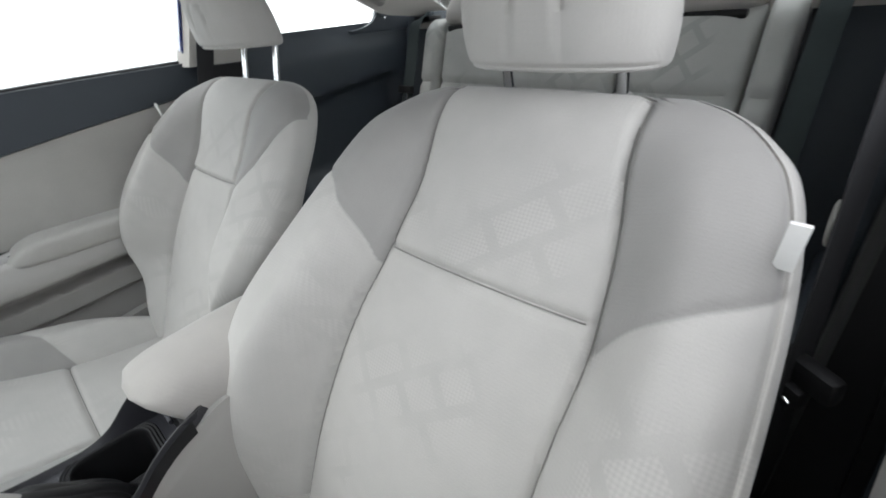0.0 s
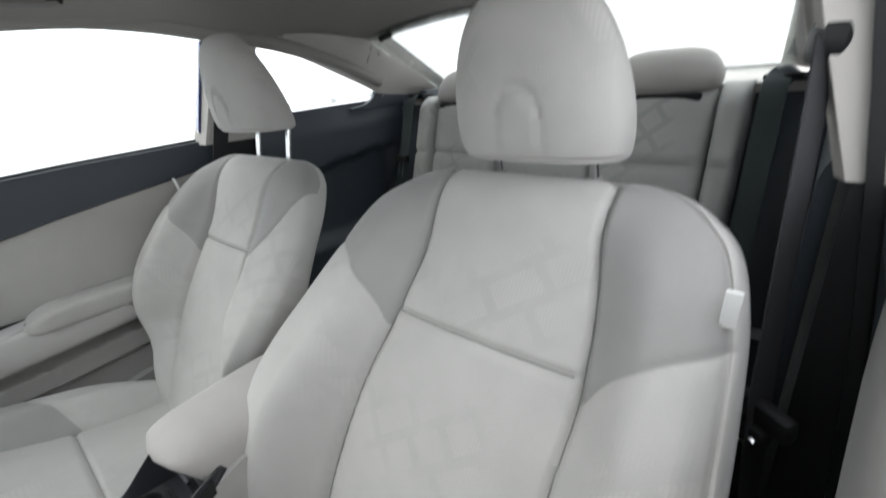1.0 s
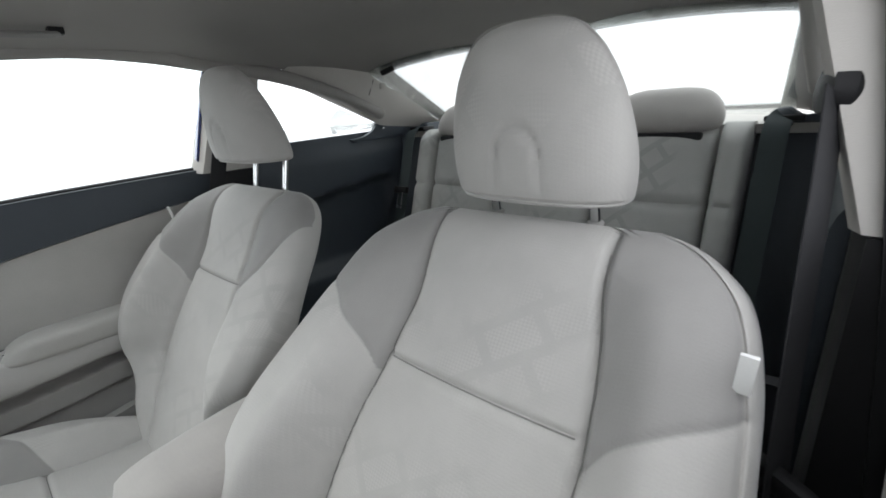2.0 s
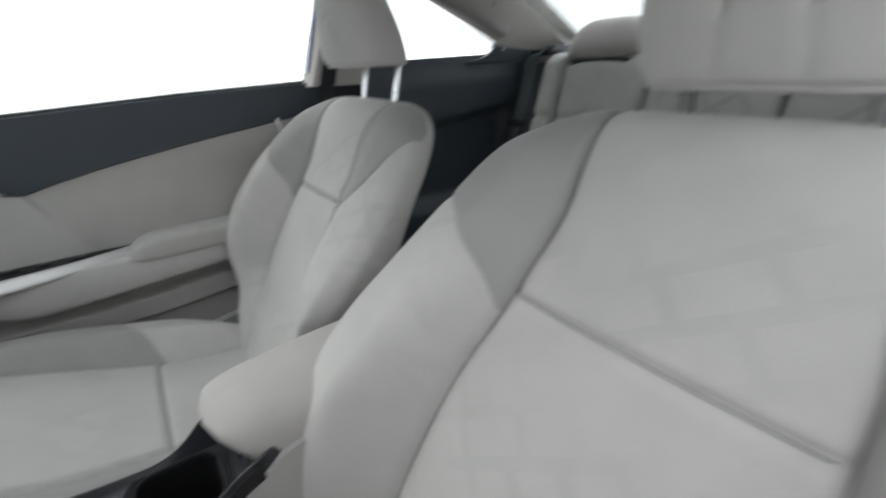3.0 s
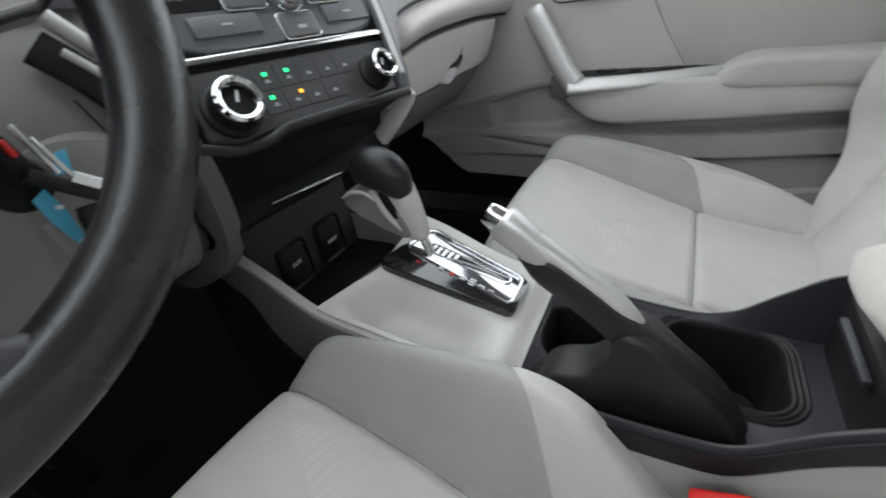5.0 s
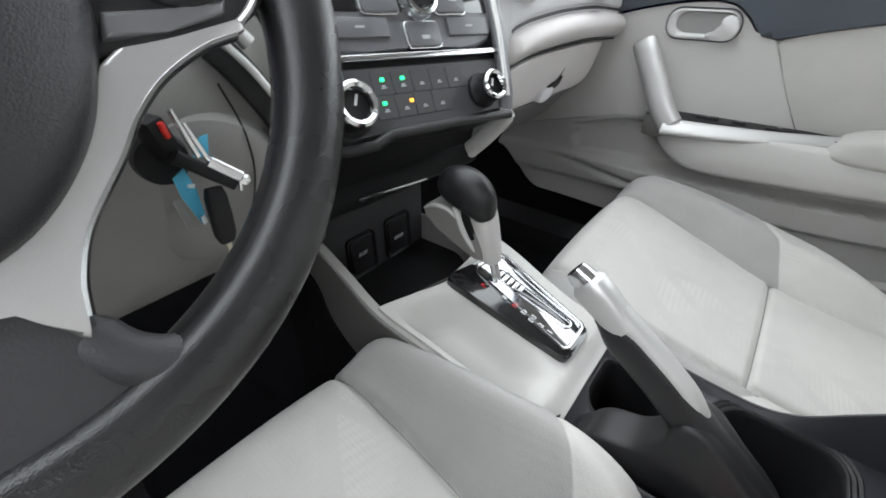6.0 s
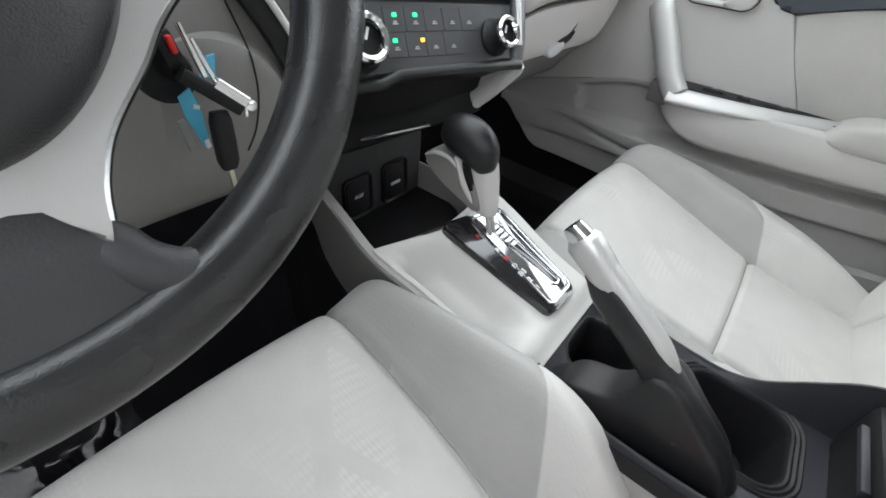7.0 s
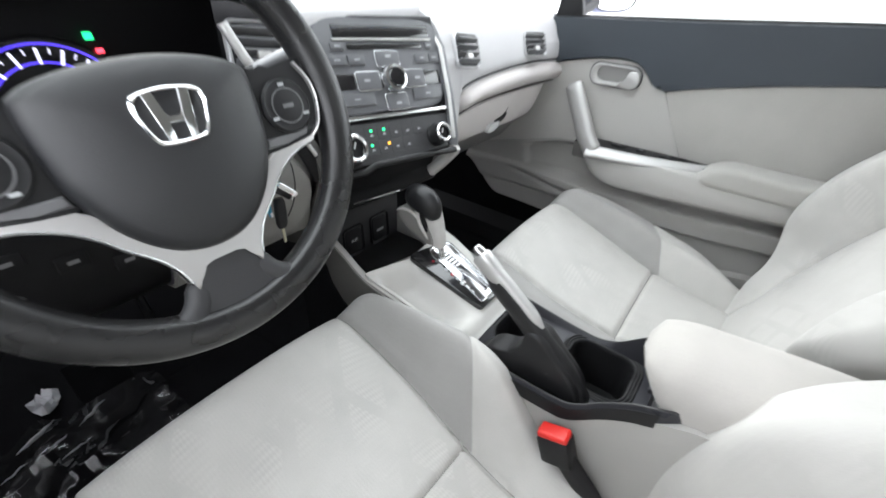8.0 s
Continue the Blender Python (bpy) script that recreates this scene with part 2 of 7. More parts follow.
def part(name, bm, material, parent=None, label="", angle=38, kind="", category=""):
    """Links a bmesh, given in world places, as one mesh object under a thing or part."""
    if parent is not None:
        bmesh.ops.translate(bm, verts=bm.verts, vec=-root_base(parent))
    bmesh.ops.recalc_face_normals(bm, faces=bm.faces)
    me = bpy.data.meshes.new(name)
    bm.to_mesh(me)
    bm.free()
    me.polygons.foreach_set("use_smooth", [True] * len(me.polygons))
    me.set_sharp_from_angle(angle=radians(angle))
    me.materials.append(material)
    ob = new(name, me)
    if parent is not None:
        ob.parent = parent
    return tagged(ob, label, category, "", kind)


def struct(name, bm, material, label, category, angle=38):
    return part(name, bm, material, None, label, angle, "structure", category)


def interp(table, t):
    """Smooth values from rows (t, a, b, ...), in rising t."""
    if t <= table[0][0]:
        return list(table[0][1:])
    if t >= table[-1][0]:
        return list(table[-1][1:])
    for i in range(len(table) - 1):
        if table[i][0] <= t <= table[i + 1][0]:
            break
    t0, t1 = table[i][0], table[i + 1][0]
    f = (t - t0) / (t1 - t0)
    out = []
    for c in range(1, len(table[0])):
        p0, p1 = table[i][c], table[i + 1][c]
        m0 = (p1 - table[i - 1][c]) / (t1 - table[i - 1][0]) if i > 0 else (p1 - p0) / (t1 - t0)
        m1 = (table[i + 2][c] - p0) / (table[i + 2][0] - t0) if i + 2 < len(table) else (p1 - p0) / (t1 - t0)
        h = t1 - t0
        out.append((2 * f**3 - 3 * f**2 + 1) * p0 + (f**3 - 2 * f**2 + f) * h * m0 + (-2 * f**3 + 3 * f**2) * p1 + (f**3 - f**2) * h * m1)
    return out


def spline(pts, n=8, closed=False):
    """Catmull-Rom points through pts."""
    pts = [Vector(p) for p in pts]
    out, c = [], len(pts)
    for i in range(c if closed else c - 1):
        a, b = pts[i], pts[(i + 1) % c]
        z = pts[i - 1] if closed or i > 0 else a
        d = pts[(i + 2) % c] if closed or i + 2 < c else b
        for k in range(n):
            t = k / n
            out.append(0.5 * ((2 * a) + (b - z) * t + (2 * z - 5 * a + 4 * b - d) * t * t + (3 * a - z - 3 * b + d) * t**3))
    if not closed:
        out.append(pts[-1])
    return out


def loft(rings, closed=True, cap=True, bm=None):
    """A skin over rings of points, with end caps."""
    bm = bm or bmesh.new()
    rows = [[bm.verts.new(p) for p in ring] for ring in rings]
    for a, b in zip(rows, rows[1:]):
        c = len(a)
        for i in range(c if closed else c - 1):
            j = (i + 1) % c
            bm.faces.new((a[i], a[j], b[j], b[i]))
    if cap and closed:
        bm.faces.new(rows[0])
        bm.faces.new(rows[-1][::-1])
    return bm


def sheet(rows, thick, way):
    """An open skin over rows of points, given thickness along way."""
    way = Vector(way) * thick
    rings = [[Vector(p) for p in r] + [Vector(p) + way for p in reversed(r)] for r in rows]
    return loft(rings)


def sweep(path, section, up=(0, 0, 1), scale=None, cap=True):
    """A section (list of (a, b)) carried along a path of points."""
    path = [Vector(p) for p in path]
    rings = []
    up = Vector(up)
    for i, p in enumerate(path):
        d = (path[min(i + 1, len(path) - 1)] - path[max(i - 1, 0)]).normalized()
        side = d.cross(up).normalized()
        top = side.cross(d).normalized()
        s = scale(i / (len(path) - 1)) if scale else (1, 1)
        rings.append([p + side * a * s[0] + top * b * s[1] for a, b in section])
    return loft(rings, cap=cap)


def oval(a, b, n=20, p=2.0):
    out = []
    for i in range(n):
        t = 2 * math.pi * i / n
        c, s = math.cos(t), math.sin(t)
        out.append((a * math.copysign(abs(c) ** (2 / p), c), b * math.copysign(abs(s) ** (2 / p), s)))
    return out


def box(x0, x1, y0, y1, z0, z1, bevel=0.003, segs=2):
    bm = bmesh.new()
    bmesh.ops.create_cube(bm, size=1)
    for v in bm.verts:
        v.co = Vector(((x0 + x1) / 2 + v.co.x * (x1 - x0), (y0 + y1) / 2 + v.co.y * (y1 - y0), (z0 + z1) / 2 + v.co.z * (z1 - z0)))
    if bevel:
        bmesh.ops.bevel(bm, geom=bm.edges[:], offset=bevel, segments=segs, profile=0.6, affect="EDGES")
    return bm


def moved(bm, m):
    bmesh.ops.transform(bm, matrix=m, verts=bm.verts)
    return bm


def joined(*many):
    out = bmesh.new()
    for bm in many:
        me = bpy.data.meshes.new("tmp")
        bm.to_mesh(me)
        bm.free()
        out.from_mesh(me)
        bpy.data.meshes.remove(me)
    return out


def plate(outline, a, b, axis="x", bevel=0.004, segs=3):
    """A slab: outline in the two other axes, from a (the seen face, rounded) to b along the axis."""
    def at(u, v, w):
        return {"x": (w, u, v), "y": (u, w, v), "z": (u, v, w)}[axis]

    bm = bmesh.new()
    f = bm.faces.new([bm.verts.new(at(p[0], p[1], a)) for p in outline])
    back = [bm.verts.new(at(p[0], p[1], b)) for p in outline]
    top = list(f.verts)
    c = len(top)
    for i in range(c):
        bm.faces.new((top[i], back[i], back[(i + 1) % c], top[(i + 1) % c]))
    bm.faces.new(back[::-1])
    if bevel:
        bmesh.ops.bevel(bm, geom=list(f.edges), offset=bevel, segments=segs, profile=0.5, affect="EDGES", clamp_overlap=True)
    return bm


def lathe(profile, m, n=32, ring=False):
    """Rows (radius, height) turned round the z axis, then set by the pose m; ring: the profile closes on itself."""
    if ring:
        profile = list(profile) + [profile[0]]
    rings = [[Vector((r * math.cos(2 * math.pi * i / n), r * math.sin(2 * math.pi * i / n), h)) for i in range(n)] for r, h in profile]
    bm = loft(rings, cap=not ring)
    bmesh.ops.remove_doubles(bm, verts=bm.verts, dist=1e-6)
    return moved(bm, m)


def facing(centre, normal, up=(0, 0, 1)):
    """A pose at centre whose z axis is the normal and whose y axis leans to up."""
    z = Vector(normal).normalized()
    x = Vector(up).cross(z).normalized()
    y = z.cross(x)
    return Matrix.Translation(centre) @ Matrix((x, y, z)).transposed().to_4x4()


def round_rect(w, h, r, n=5):
    out = []
    for cx, cy, a0 in ((w / 2 - r, h / 2 - r, 0), (-w / 2 + r, h / 2 - r, 90), (-w / 2 + r, -h / 2 + r, 180), (w / 2 - r, -h / 2 + r, 270)):
        for k in range(n + 1):
            a = radians(a0 + 90 * k / n)
            out.append((cx + r * math.cos(a), cy + r * math.sin(a)))
    return out


def soft_poly(pts, r, n=5):
    """The outline of a polygon with rounded corners."""
    out, c = [], len(pts)
    for i in range(c):
        p, a, b = Vector(pts[i]), Vector(pts[i - 1]), Vector(pts[(i + 1) % c])
        p0, p1 = p + (a - p).normalized() * r, p + (b - p).normalized() * r
        for k in range(n + 1):
            t = k / n
            q = p0 * (1 - t) ** 2 + p * 2 * t * (1 - t) + p1 * t * t
            out.append((q.x, q.y))
    return out


def smooth01(a, b, x):
    t = max(0.0, min(1.0, (x - a) / (b - a)))
    return t * t * (3 - 2 * t)


def words(text, size, m, material, parent, name="lettering", deep=0.0004):
    """Raised lettering in the built-in font, as a mesh."""
    cu = bpy.data.curves.new("tmp", "FONT")
    cu.body, cu.size, cu.extrude, cu.align_x, cu.align_y = text, size, deep, "CENTER", "CENTER"
    cu.resolution_u = 3
    tmp = bpy.data.objects.new("tmp", cu)
    me = bpy.data.meshes.new_from_object(tmp)
    bpy.data.objects.remove(tmp)
    bm = bmesh.new()
    bm.from_mesh(me)
    bpy.data.meshes.remove(me)
    return part(name, moved(bm, m), material, parent)


def rounded_gap(x, y, x0, x1, y0, y1, r):
    """How far a place lies outside a rounded oblong (inside: minus)."""
    qx, qy = abs(x - (x0 + x1) / 2) - (x1 - x0) / 2 + r, abs(y - (y0 + y1) / 2) - (y1 - y0) / 2 + r
    return math.hypot(max(qx, 0), max(qy, 0)) + min(max(qx, qy), 0) - r


# ---- seats ----
def groove(d, width, deep):
    return deep * math.exp(-((d / width) ** 2))


def seat(name, cx, sx, cy, cz, co, ci, cb, cross, drop, wide, bk, rec, hz, inset, lines, trim, head_fit, foot, post, low, label):
    """A front seat. sx: the side of the door (-1 or 1). cy, cz: how far the cushion is slid forward and raised;
    co: its shift across; ci, cb: its panel's half widths and its bolsters, inner and door side; cross: where its seam and
    the darker cloth begin, and how that edge slants; drop: how much lower the backrest seams lie; wide: inner bolster;
    bk: how deep the bolsters are, by height and on the door side; rec: how far the face lies back; hz: the headrest's lift; inset, lines: the half widths of the inset and the lower edges
    of the shoulder panels by the way outward from the inset, on the inner and the door side; trim: how much narrower the door
    side is; head_fit: the headrest's shift across, width, and how far its face lies back; foot: how far the bottom of the
    backrest narrows; post: the headrest posts' low and high ends; low: how much lower the top is."""
    base = Vector((cx, 0.45, 0.14))
    ob = thing(name, base, label, "car seat", "front seats")
    # backrest: rows of height, front line, half width, thickness, bolster
    rows = BACK_ROWS
    rings, tags = [], []
    turn = [(math.sin(math.pi / 2 * (2 * i / 190 - 1)), 1) for i in range(191)] + [(math.sin(math.pi / 2 * (1 - 2 * i / 30)), -1) for i in range(1, 30)]
    zs = [rows[0][0] + (rows[-1][0] - rows[0][0]) * i / 160 for i in range(161)]
    def back_point(s, u, sn):
        """A point of the backrest and how dark its cloth is, at height s and place u across, on the face (sn 1) or the rear (-1)."""
        z, y, w, t, bol = interp(rows, s)
        door = u * sx > 0
        bol *= interp(bk[1 if door else 0], z)[0]
        h = sn * (1 - abs(u) ** 3.2) ** 0.25 if abs(u) < 1 else 0.0
        x = w * u
        if door:
            x *= 1 - trim * abs(u) ** 3
        else:
            x *= 1 + wide / 0.26 * smooth01(0.30, 0.50, z) * smooth01(0.80, 0.60, z) * abs(u) ** 3
        x *= 1 - foot * smooth01(0.64, 0.30, z)
        au = abs(x)
        inner = interp(inset[1 if door else 0], z)[0]
        line = shoulder(au, inner, door)
        whole = wide > 0 and u * sx < 0
        limit = 1.0 if u * sx < 0 else (0.968 - abs(u)) * w
        dark = 0.5 + 10 * max(-0.05, min(0.05, au - inner, z - line, limit))
        if sn < 0 and not whole:
            dark = 0.0
        if sn >= 0:
            rise = smooth01(inner - 0.01, inner + 0.075, au)
            fall = 1 - 0.25 * smooth01(0.88, 1.0, abs(u))
            yy = y - t / 2 + t / 2 * h + bol * rise * fall
            yy -= rec * (1 - rise if door else 1.0) * smooth01(0.34, 0.50, z) * smooth01(0.86, 0.72, z)
            if not door:
                yy += 0.4 * wide * rise * smooth01(0.34, 0.48, z) * smooth01(0.74, 0.60, z)
            cut = groove(au - inner, 0.0046, 0.012)
            if au < inner:
                cut += groove(z - 0.724 - drop, 0.0045, 0.006)
                yy += 0.010 * (1 - (au / inner) ** 2) * (0.4 + 0.6 * abs(math.sin((z - 0.73 - drop) * 7)))
            else:
                cut += groove(z - line, 0.004, 0.005)
            cut += groove(abs(u) - 0.968, 0.008, 0.007) if u * sx > 0 else 0.0
            yy -= cut
        else:
            yy = y - t / 2 + t / 2 * h * 0.9
        tilt = interp(TILT_ROWS, s)[0]
        top = z + (yy - y) * tilt
        return Vector((cx + x, yy, top - low * smooth01(0.74, 0.88, top))), dark, au - inner, z

    def shoulder(au, inner, door):
        return lines[1 if door else 0](max(0.0, au - inner))

    def solve(f, a, b):
        """The place between a and b where f changes sign."""
        fa = f(a)
        for k in range(30):
            m = (a + b) / 2
            if (f(m) > 0) == (fa > 0):
                a = m
            else:
                b = m
        return (a + b) / 2

    for s in zs:
        ring = []
        for u, sn in turn:
            p, dark = back_point(s, u, sn)[:2]
            ring.append(p)
            tags.append(dark)
        rings.append(ring)
    bm = loft(rings)
    lay = bm.verts.layers.float.new("panel")
    bm.verts.ensure_lookup_table()
    for v, d in zip(bm.verts, tags):
        v[lay] = d
    back = part("backrest", bm, CLOTH, ob, "pale grey cloth backrest with darker shoulder panels", 60)
    # sewn seams: two along the inset, one across it, one below each shoulder panel
    def thread(pts):
        part("seam", sweep([p + Vector((0, 0.0028, 0)) for p in pts], oval(0.0009, 0.0009, 6), up=(1, 0.1, 0.3)), SEAM, back)

    edges = {}
    for side in (-1, 1):
        edges[side] = [(s, solve(lambda u: back_point(s, u, 1)[2], 0.0, side * 0.9)) for s in [0.06 + 0.89 * k / 90 for k in range(91)]]
        thread([back_point(s, u, 1)[0] for s, u in edges[side]])
    sc = solve(lambda q: back_point(q, 0.0, 1)[3] - 0.724 - drop, 0.4, 0.95)
    half = [min(abs(u) for s, u in edges[side] if abs(s - sc) < 0.02) for side in (-1, 1)]
    thread([back_point(sc, -half[0] * 0.94 + (half[0] + half[1]) * 0.94 * k / 24, 1)[0] for k in range(25)])
    # airbag label on the door side
    tagm = box(-0.006, 0.006, -0.002, 0.002, -0.018, 0.018, 0.0008)
    part("airbag_label", moved(tagm, pose(cx + sx * 0.246, 0.146, 0.812 - low, -10, 3 * sx, 0)), TAG_W, back, "white woven airbag label")
    # cushion: rows of run, place, top, half width, thickness, bolster
    rings, tags = [], []
    turn = [(math.sin(math.pi / 2 * (2 * i / 170 - 1)), 1) for i in range(171)] + [(math.sin(math.pi / 2 * (1 - 2 * i / 30)), -1) for i in range(1, 30)]
    crow = CUSH_ROWS
    ss = [crow[0][0] + (crow[-1][0] - crow[0][0]) * i / 140 for i in range(141)]
    def cushion_point(s, u, sn):
        y, z, w, t, bol = interp(crow, s)
        door = u * sx > 0
        bol *= cb[1 if door else 0]
        if wide and u * sx < 0:
            # the bolster beside the console is tall in front and falls towards the buckle
            bol *= interp([(0.0, 0.3), (0.30, 0.4), (0.34, 0.5), (0.375, 0.75), (0.41, 1.0), (0.475, 1.4), (0.56, 1.48), (0.72, 1.2), (0.90, 1.0), (1.0, 1.0)], s)[0]
        h = sn * (1 - abs(u) ** 3.2) ** 0.25 if abs(u) < 1 else 0.0
        x = w * u * (1 - (0.22 * smooth01(0.42, 0.12, s) if door and not wide else 0.0))
        dark, au = 0.0, abs(x)
        inner = ci[1 if door else 0] + 0.022 * smooth01(0.3, 0.75, s) - 0.011
        edge = 0.6 * (s - cross[1] - cross[2] * (au - inner))
        if sn >= 0:
            rise = smooth01(inner - 0.005, inner + 0.055, au)
            fall = 1 - 0.3 * smooth01(0.85, 1.0, abs(u))
            zz = z - t / 2 + t / 2 * h + bol * rise * fall
            dark = 0.5 + 10 * max(-0.05, min(0.05, au - inner, edge))
            cut = groove(au - inner, 0.0044, 0.009)
            if au < inner:
                cut += groove((s - cross[0]) * 0.6, 0.0044, 0.008)
                zz += 0.008 * (1 - (au / inner) ** 2)
            else:
                cut += groove(edge, 0.004, 0.004)
            cut += groove(abs(u) - 0.955, 0.014, 0.004)
            zz -= cut
        else:
            zz = z - t / 2 + t / 2 * h
        return Vector((cx + co + x, cy + y, cz + zz)), dark, au - inner

    for s in ss:
        ring = []
        for u, sn in turn:
            p, dark, _ = cushion_point(s, u, sn)
            ring.append(p)
            tags.append(dark)
        rings.append(ring)
    bm = loft(rings)
    lay = bm.verts.layers.float.new("panel")
    bm.verts.ensure_lookup_table()
    for v, d in zip(bm.verts, tags):
        v[lay] = d
    cushion = part("cushion", bm, CLOTH, ob, "pale grey cloth cushion with darker front bolsters", 60)
    lift = Vector((0, 0, 0.0014))
    for side in (-1, 1):
        run = [(s, solve(lambda u: cushion_point(s, u, 1)[2], 0.0, side * 0.9)) for s in [0.08 + 0.90 * k / 70 for k in range(71)]]
        part("seam", sweep([cushion_point(s, u, 1)[0] + lift for s, u in run], oval(0.0008, 0.0008, 6), up=(1, 0, 0.2)), SEAM, cushion)
    ends = [0.97 * solve(lambda u: cushion_point(cross[0], u, 1)[2], 0.0, side * 0.9) for side in (-1, 1)]
    part("seam", sweep([cushion_point(cross[0], ends[0] + (ends[1] - ends[0]) * k / 24, 1)[0] + lift for k in range(25)], oval(0.0008, 0.0008, 6), up=(0, 1, 0.2)), SEAM, cushion)
    # plastic side shields and the slide rails
    for side in (-1, 1):
        shield = plate(spline([(0.28, 0.34), (0.50, 0.32), (0.72, 0.37), (0.78, 0.33), (0.70, 0.24), (0.45, 0.20), (0.30, 0.22)], 5, True), cx + side * 0.262, cx + side * 0.235, "x", 0.006)
        part("side_shield", moved(shield, pose(0, cy, cz)), VINYL_LOW, ob)
        part("slide_rail", moved(box(cx + side * 0.19 - 0.02, cx + side * 0.19 + 0.02, 0.22, 0.80, 0.141, 0.175, 0.004), pose(0, 0, 0)), BLACK, ob)
        part("seat_leg", box(cx + side * 0.19 - 0.012, cx + side * 0.19 + 0.012, 0.30, 0.68, 0.174, 0.30, 0.004), BLACK, ob)
    # headrest on two posts
    head = []
    for i in range(111):
        s = i / 110
        z, y, w, t = interp(HEAD_ROWS, s)
        z, y, w, t = z + hz, y - head_fit[2] / 2, w * head_fit[1], t - head_fit[2]
        ring = []
        for k in range(200):
            a = 2 * math.pi * k / 200
            c, sn = math.cos(a), math.sin(a)
            u = math.copysign(abs(c) ** 0.6, c)
            h = math.copysign(abs(sn) ** 0.52, sn)
            yy = y + t / 2 * h
            x = w * u
            if sn > 0:
                # arched seam low on the face
                r = math.hypot(x / 0.030, max(0.0, s - 0.26) / 0.24)
                yy -= groove(r - 1.0, 0.075, 0.0044) * smooth01(0.06, 0.20, s)
                yy += 0.0015 * smooth01(1.0, 0.75, r) * smooth01(0.06, 0.20, s)
                yy -= groove(s - 0.085, 0.012, 0.004)
            yy -= 0.012 * (abs(u) ** 2.5) * (1 if sn > 0 else 0)
            ring.append(Vector((cx + head_fit[0] + x, yy, z)))
        head.append(ring)
    bm = loft(head)
    rest = part("headrest", bm, CLOTH, ob, "pale cloth headrest with an arched seam", 60)
    for side in (-1, 1):
        p0, p1 = Vector((cx + side * 0.07, post[0], post[1])), Vector((cx + side * 0.07, post[2], post[3]))
        d = (p0 - p1).normalized()
        part("post", sweep([p1 - d * 0.03, p1, p0, p0 + d * 0.03], oval(0.0062, 0.0062, 14), up=(0, 1, 0.2)), STEEL, ob, "bright steel headrest post")
        part("post_collar", lathe([(0.004, 0.0), (0.010, 0.0), (0.0105, 0.002), (0.009, 0.004), (0.0065, 0.005)], facing(p0 - d * 0.002, -d, (0, 1, 0))), VINYL_LOW, ob)
    return ob


# rows of run, height, front line, half width, thickness, bolster
BACK_ROWS = [
    (0.00, 0.270, 0.385, 0.215, 0.12, 0.050),
    (0.12, 0.340, 0.358, 0.250, 0.14, 0.075),
    (0.32, 0.480, 0.300, 0.275, 0.14, 0.100),
    (0.52, 0.610, 0.240, 0.277, 0.13, 0.098),
    (0.68, 0.710, 0.182, 0.270, 0.12, 0.076),
    (0.80, 0.780, 0.132, 0.260, 0.11, 0.052),
    (0.90, 0.835, 0.090, 0.240, 0.095, 0.028),
    (0.96, 0.862, 0.062, 0.207, 0.080, 0.006),
    (0.99, 0.873, 0.040, 0.176, 0.054, 0.001),
    (1.00, 0.876, 0.026, 0.150, 0.030, 0.0),
]
TILT_ROWS = [(0.0, -0.10), (0.5, 0.1), (0.85, 0.25), (1.0, 0.3)]
# half widths of the inset by height: beside the console, beside the door
DRIVER_INSET = (
    [(0.27, 0.186), (0.45, 0.178), (0.56, 0.162), (0.64, 0.144), (0.69, 0.128), (0.74, 0.118), (0.79, 0.112), (0.85, 0.124), (0.88, 0.130)],
    [(0.27, 0.130), (0.50, 0.130), (0.61, 0.135), (0.69, 0.142), (0.73, 0.139), (0.765, 0.134), (0.795, 0.127), (0.83, 0.117), (0.88, 0.110)],
)
GUEST_INSET = (
    [(0.27, 0.130), (0.40, 0.142), (0.48, 0.148), (0.55, 0.140), (0.61, 0.124), (0.70, 0.108), (0.80, 0.114), (0.88, 0.126)],
    [(0.27, 0.070), (0.38, 0.080), (0.43, 0.120), (0.49, 0.142), (0.55, 0.132), (0.61, 0.118), (0.69, 0.105), (0.80, 0.112), (0.88, 0.124)],
)
# rows of run, place, top, half width, thickness, bolster
CUSH_ROWS = [
    (0.00, 0.24, 0.300, 0.20, 0.06, 0.0),
    (0.06, 0.27, 0.322, 0.225, 0.12, 0.010),
    (0.25, 0.40, 0.335, 0.255, 0.14, 0.046),
    (0.45, 0.52, 0.355, 0.270, 0.14, 0.052),
    (0.70, 0.66, 0.398, 0.272, 0.13, 0.044),
    (0.86, 0.755, 0.432, 0.262, 0.12, 0.028),
    (0.94, 0.793, 0.437, 0.252, 0.12, 0.018),
    (0.985, 0.815, 0.418, 0.240, 0.10, 0.008),
    (1.00, 0.824, 0.395, 0.225, 0.06, 0.0),
]
# rows of run, height, middle line, half width, thickness
HEAD_ROWS = [
    (0.00, 0.926, 0.022, 0.080, 0.065),
    (0.03, 0.920, 0.023, 0.104, 0.098),
    (0.12, 0.932, 0.026, 0.114, 0.118),
    (0.35, 0.980, 0.036, 0.117, 0.112),
    (0.60, 1.034, 0.048, 0.108, 0.092),
    (0.80, 1.076, 0.057, 0.090, 0.072),
    (0.93, 1.102, 0.061, 0.068, 0.052),
    (0.985, 1.113, 0.062, 0.047, 0.032),
    (1.00, 1.116, 0.062, 0.030, 0.016),
]

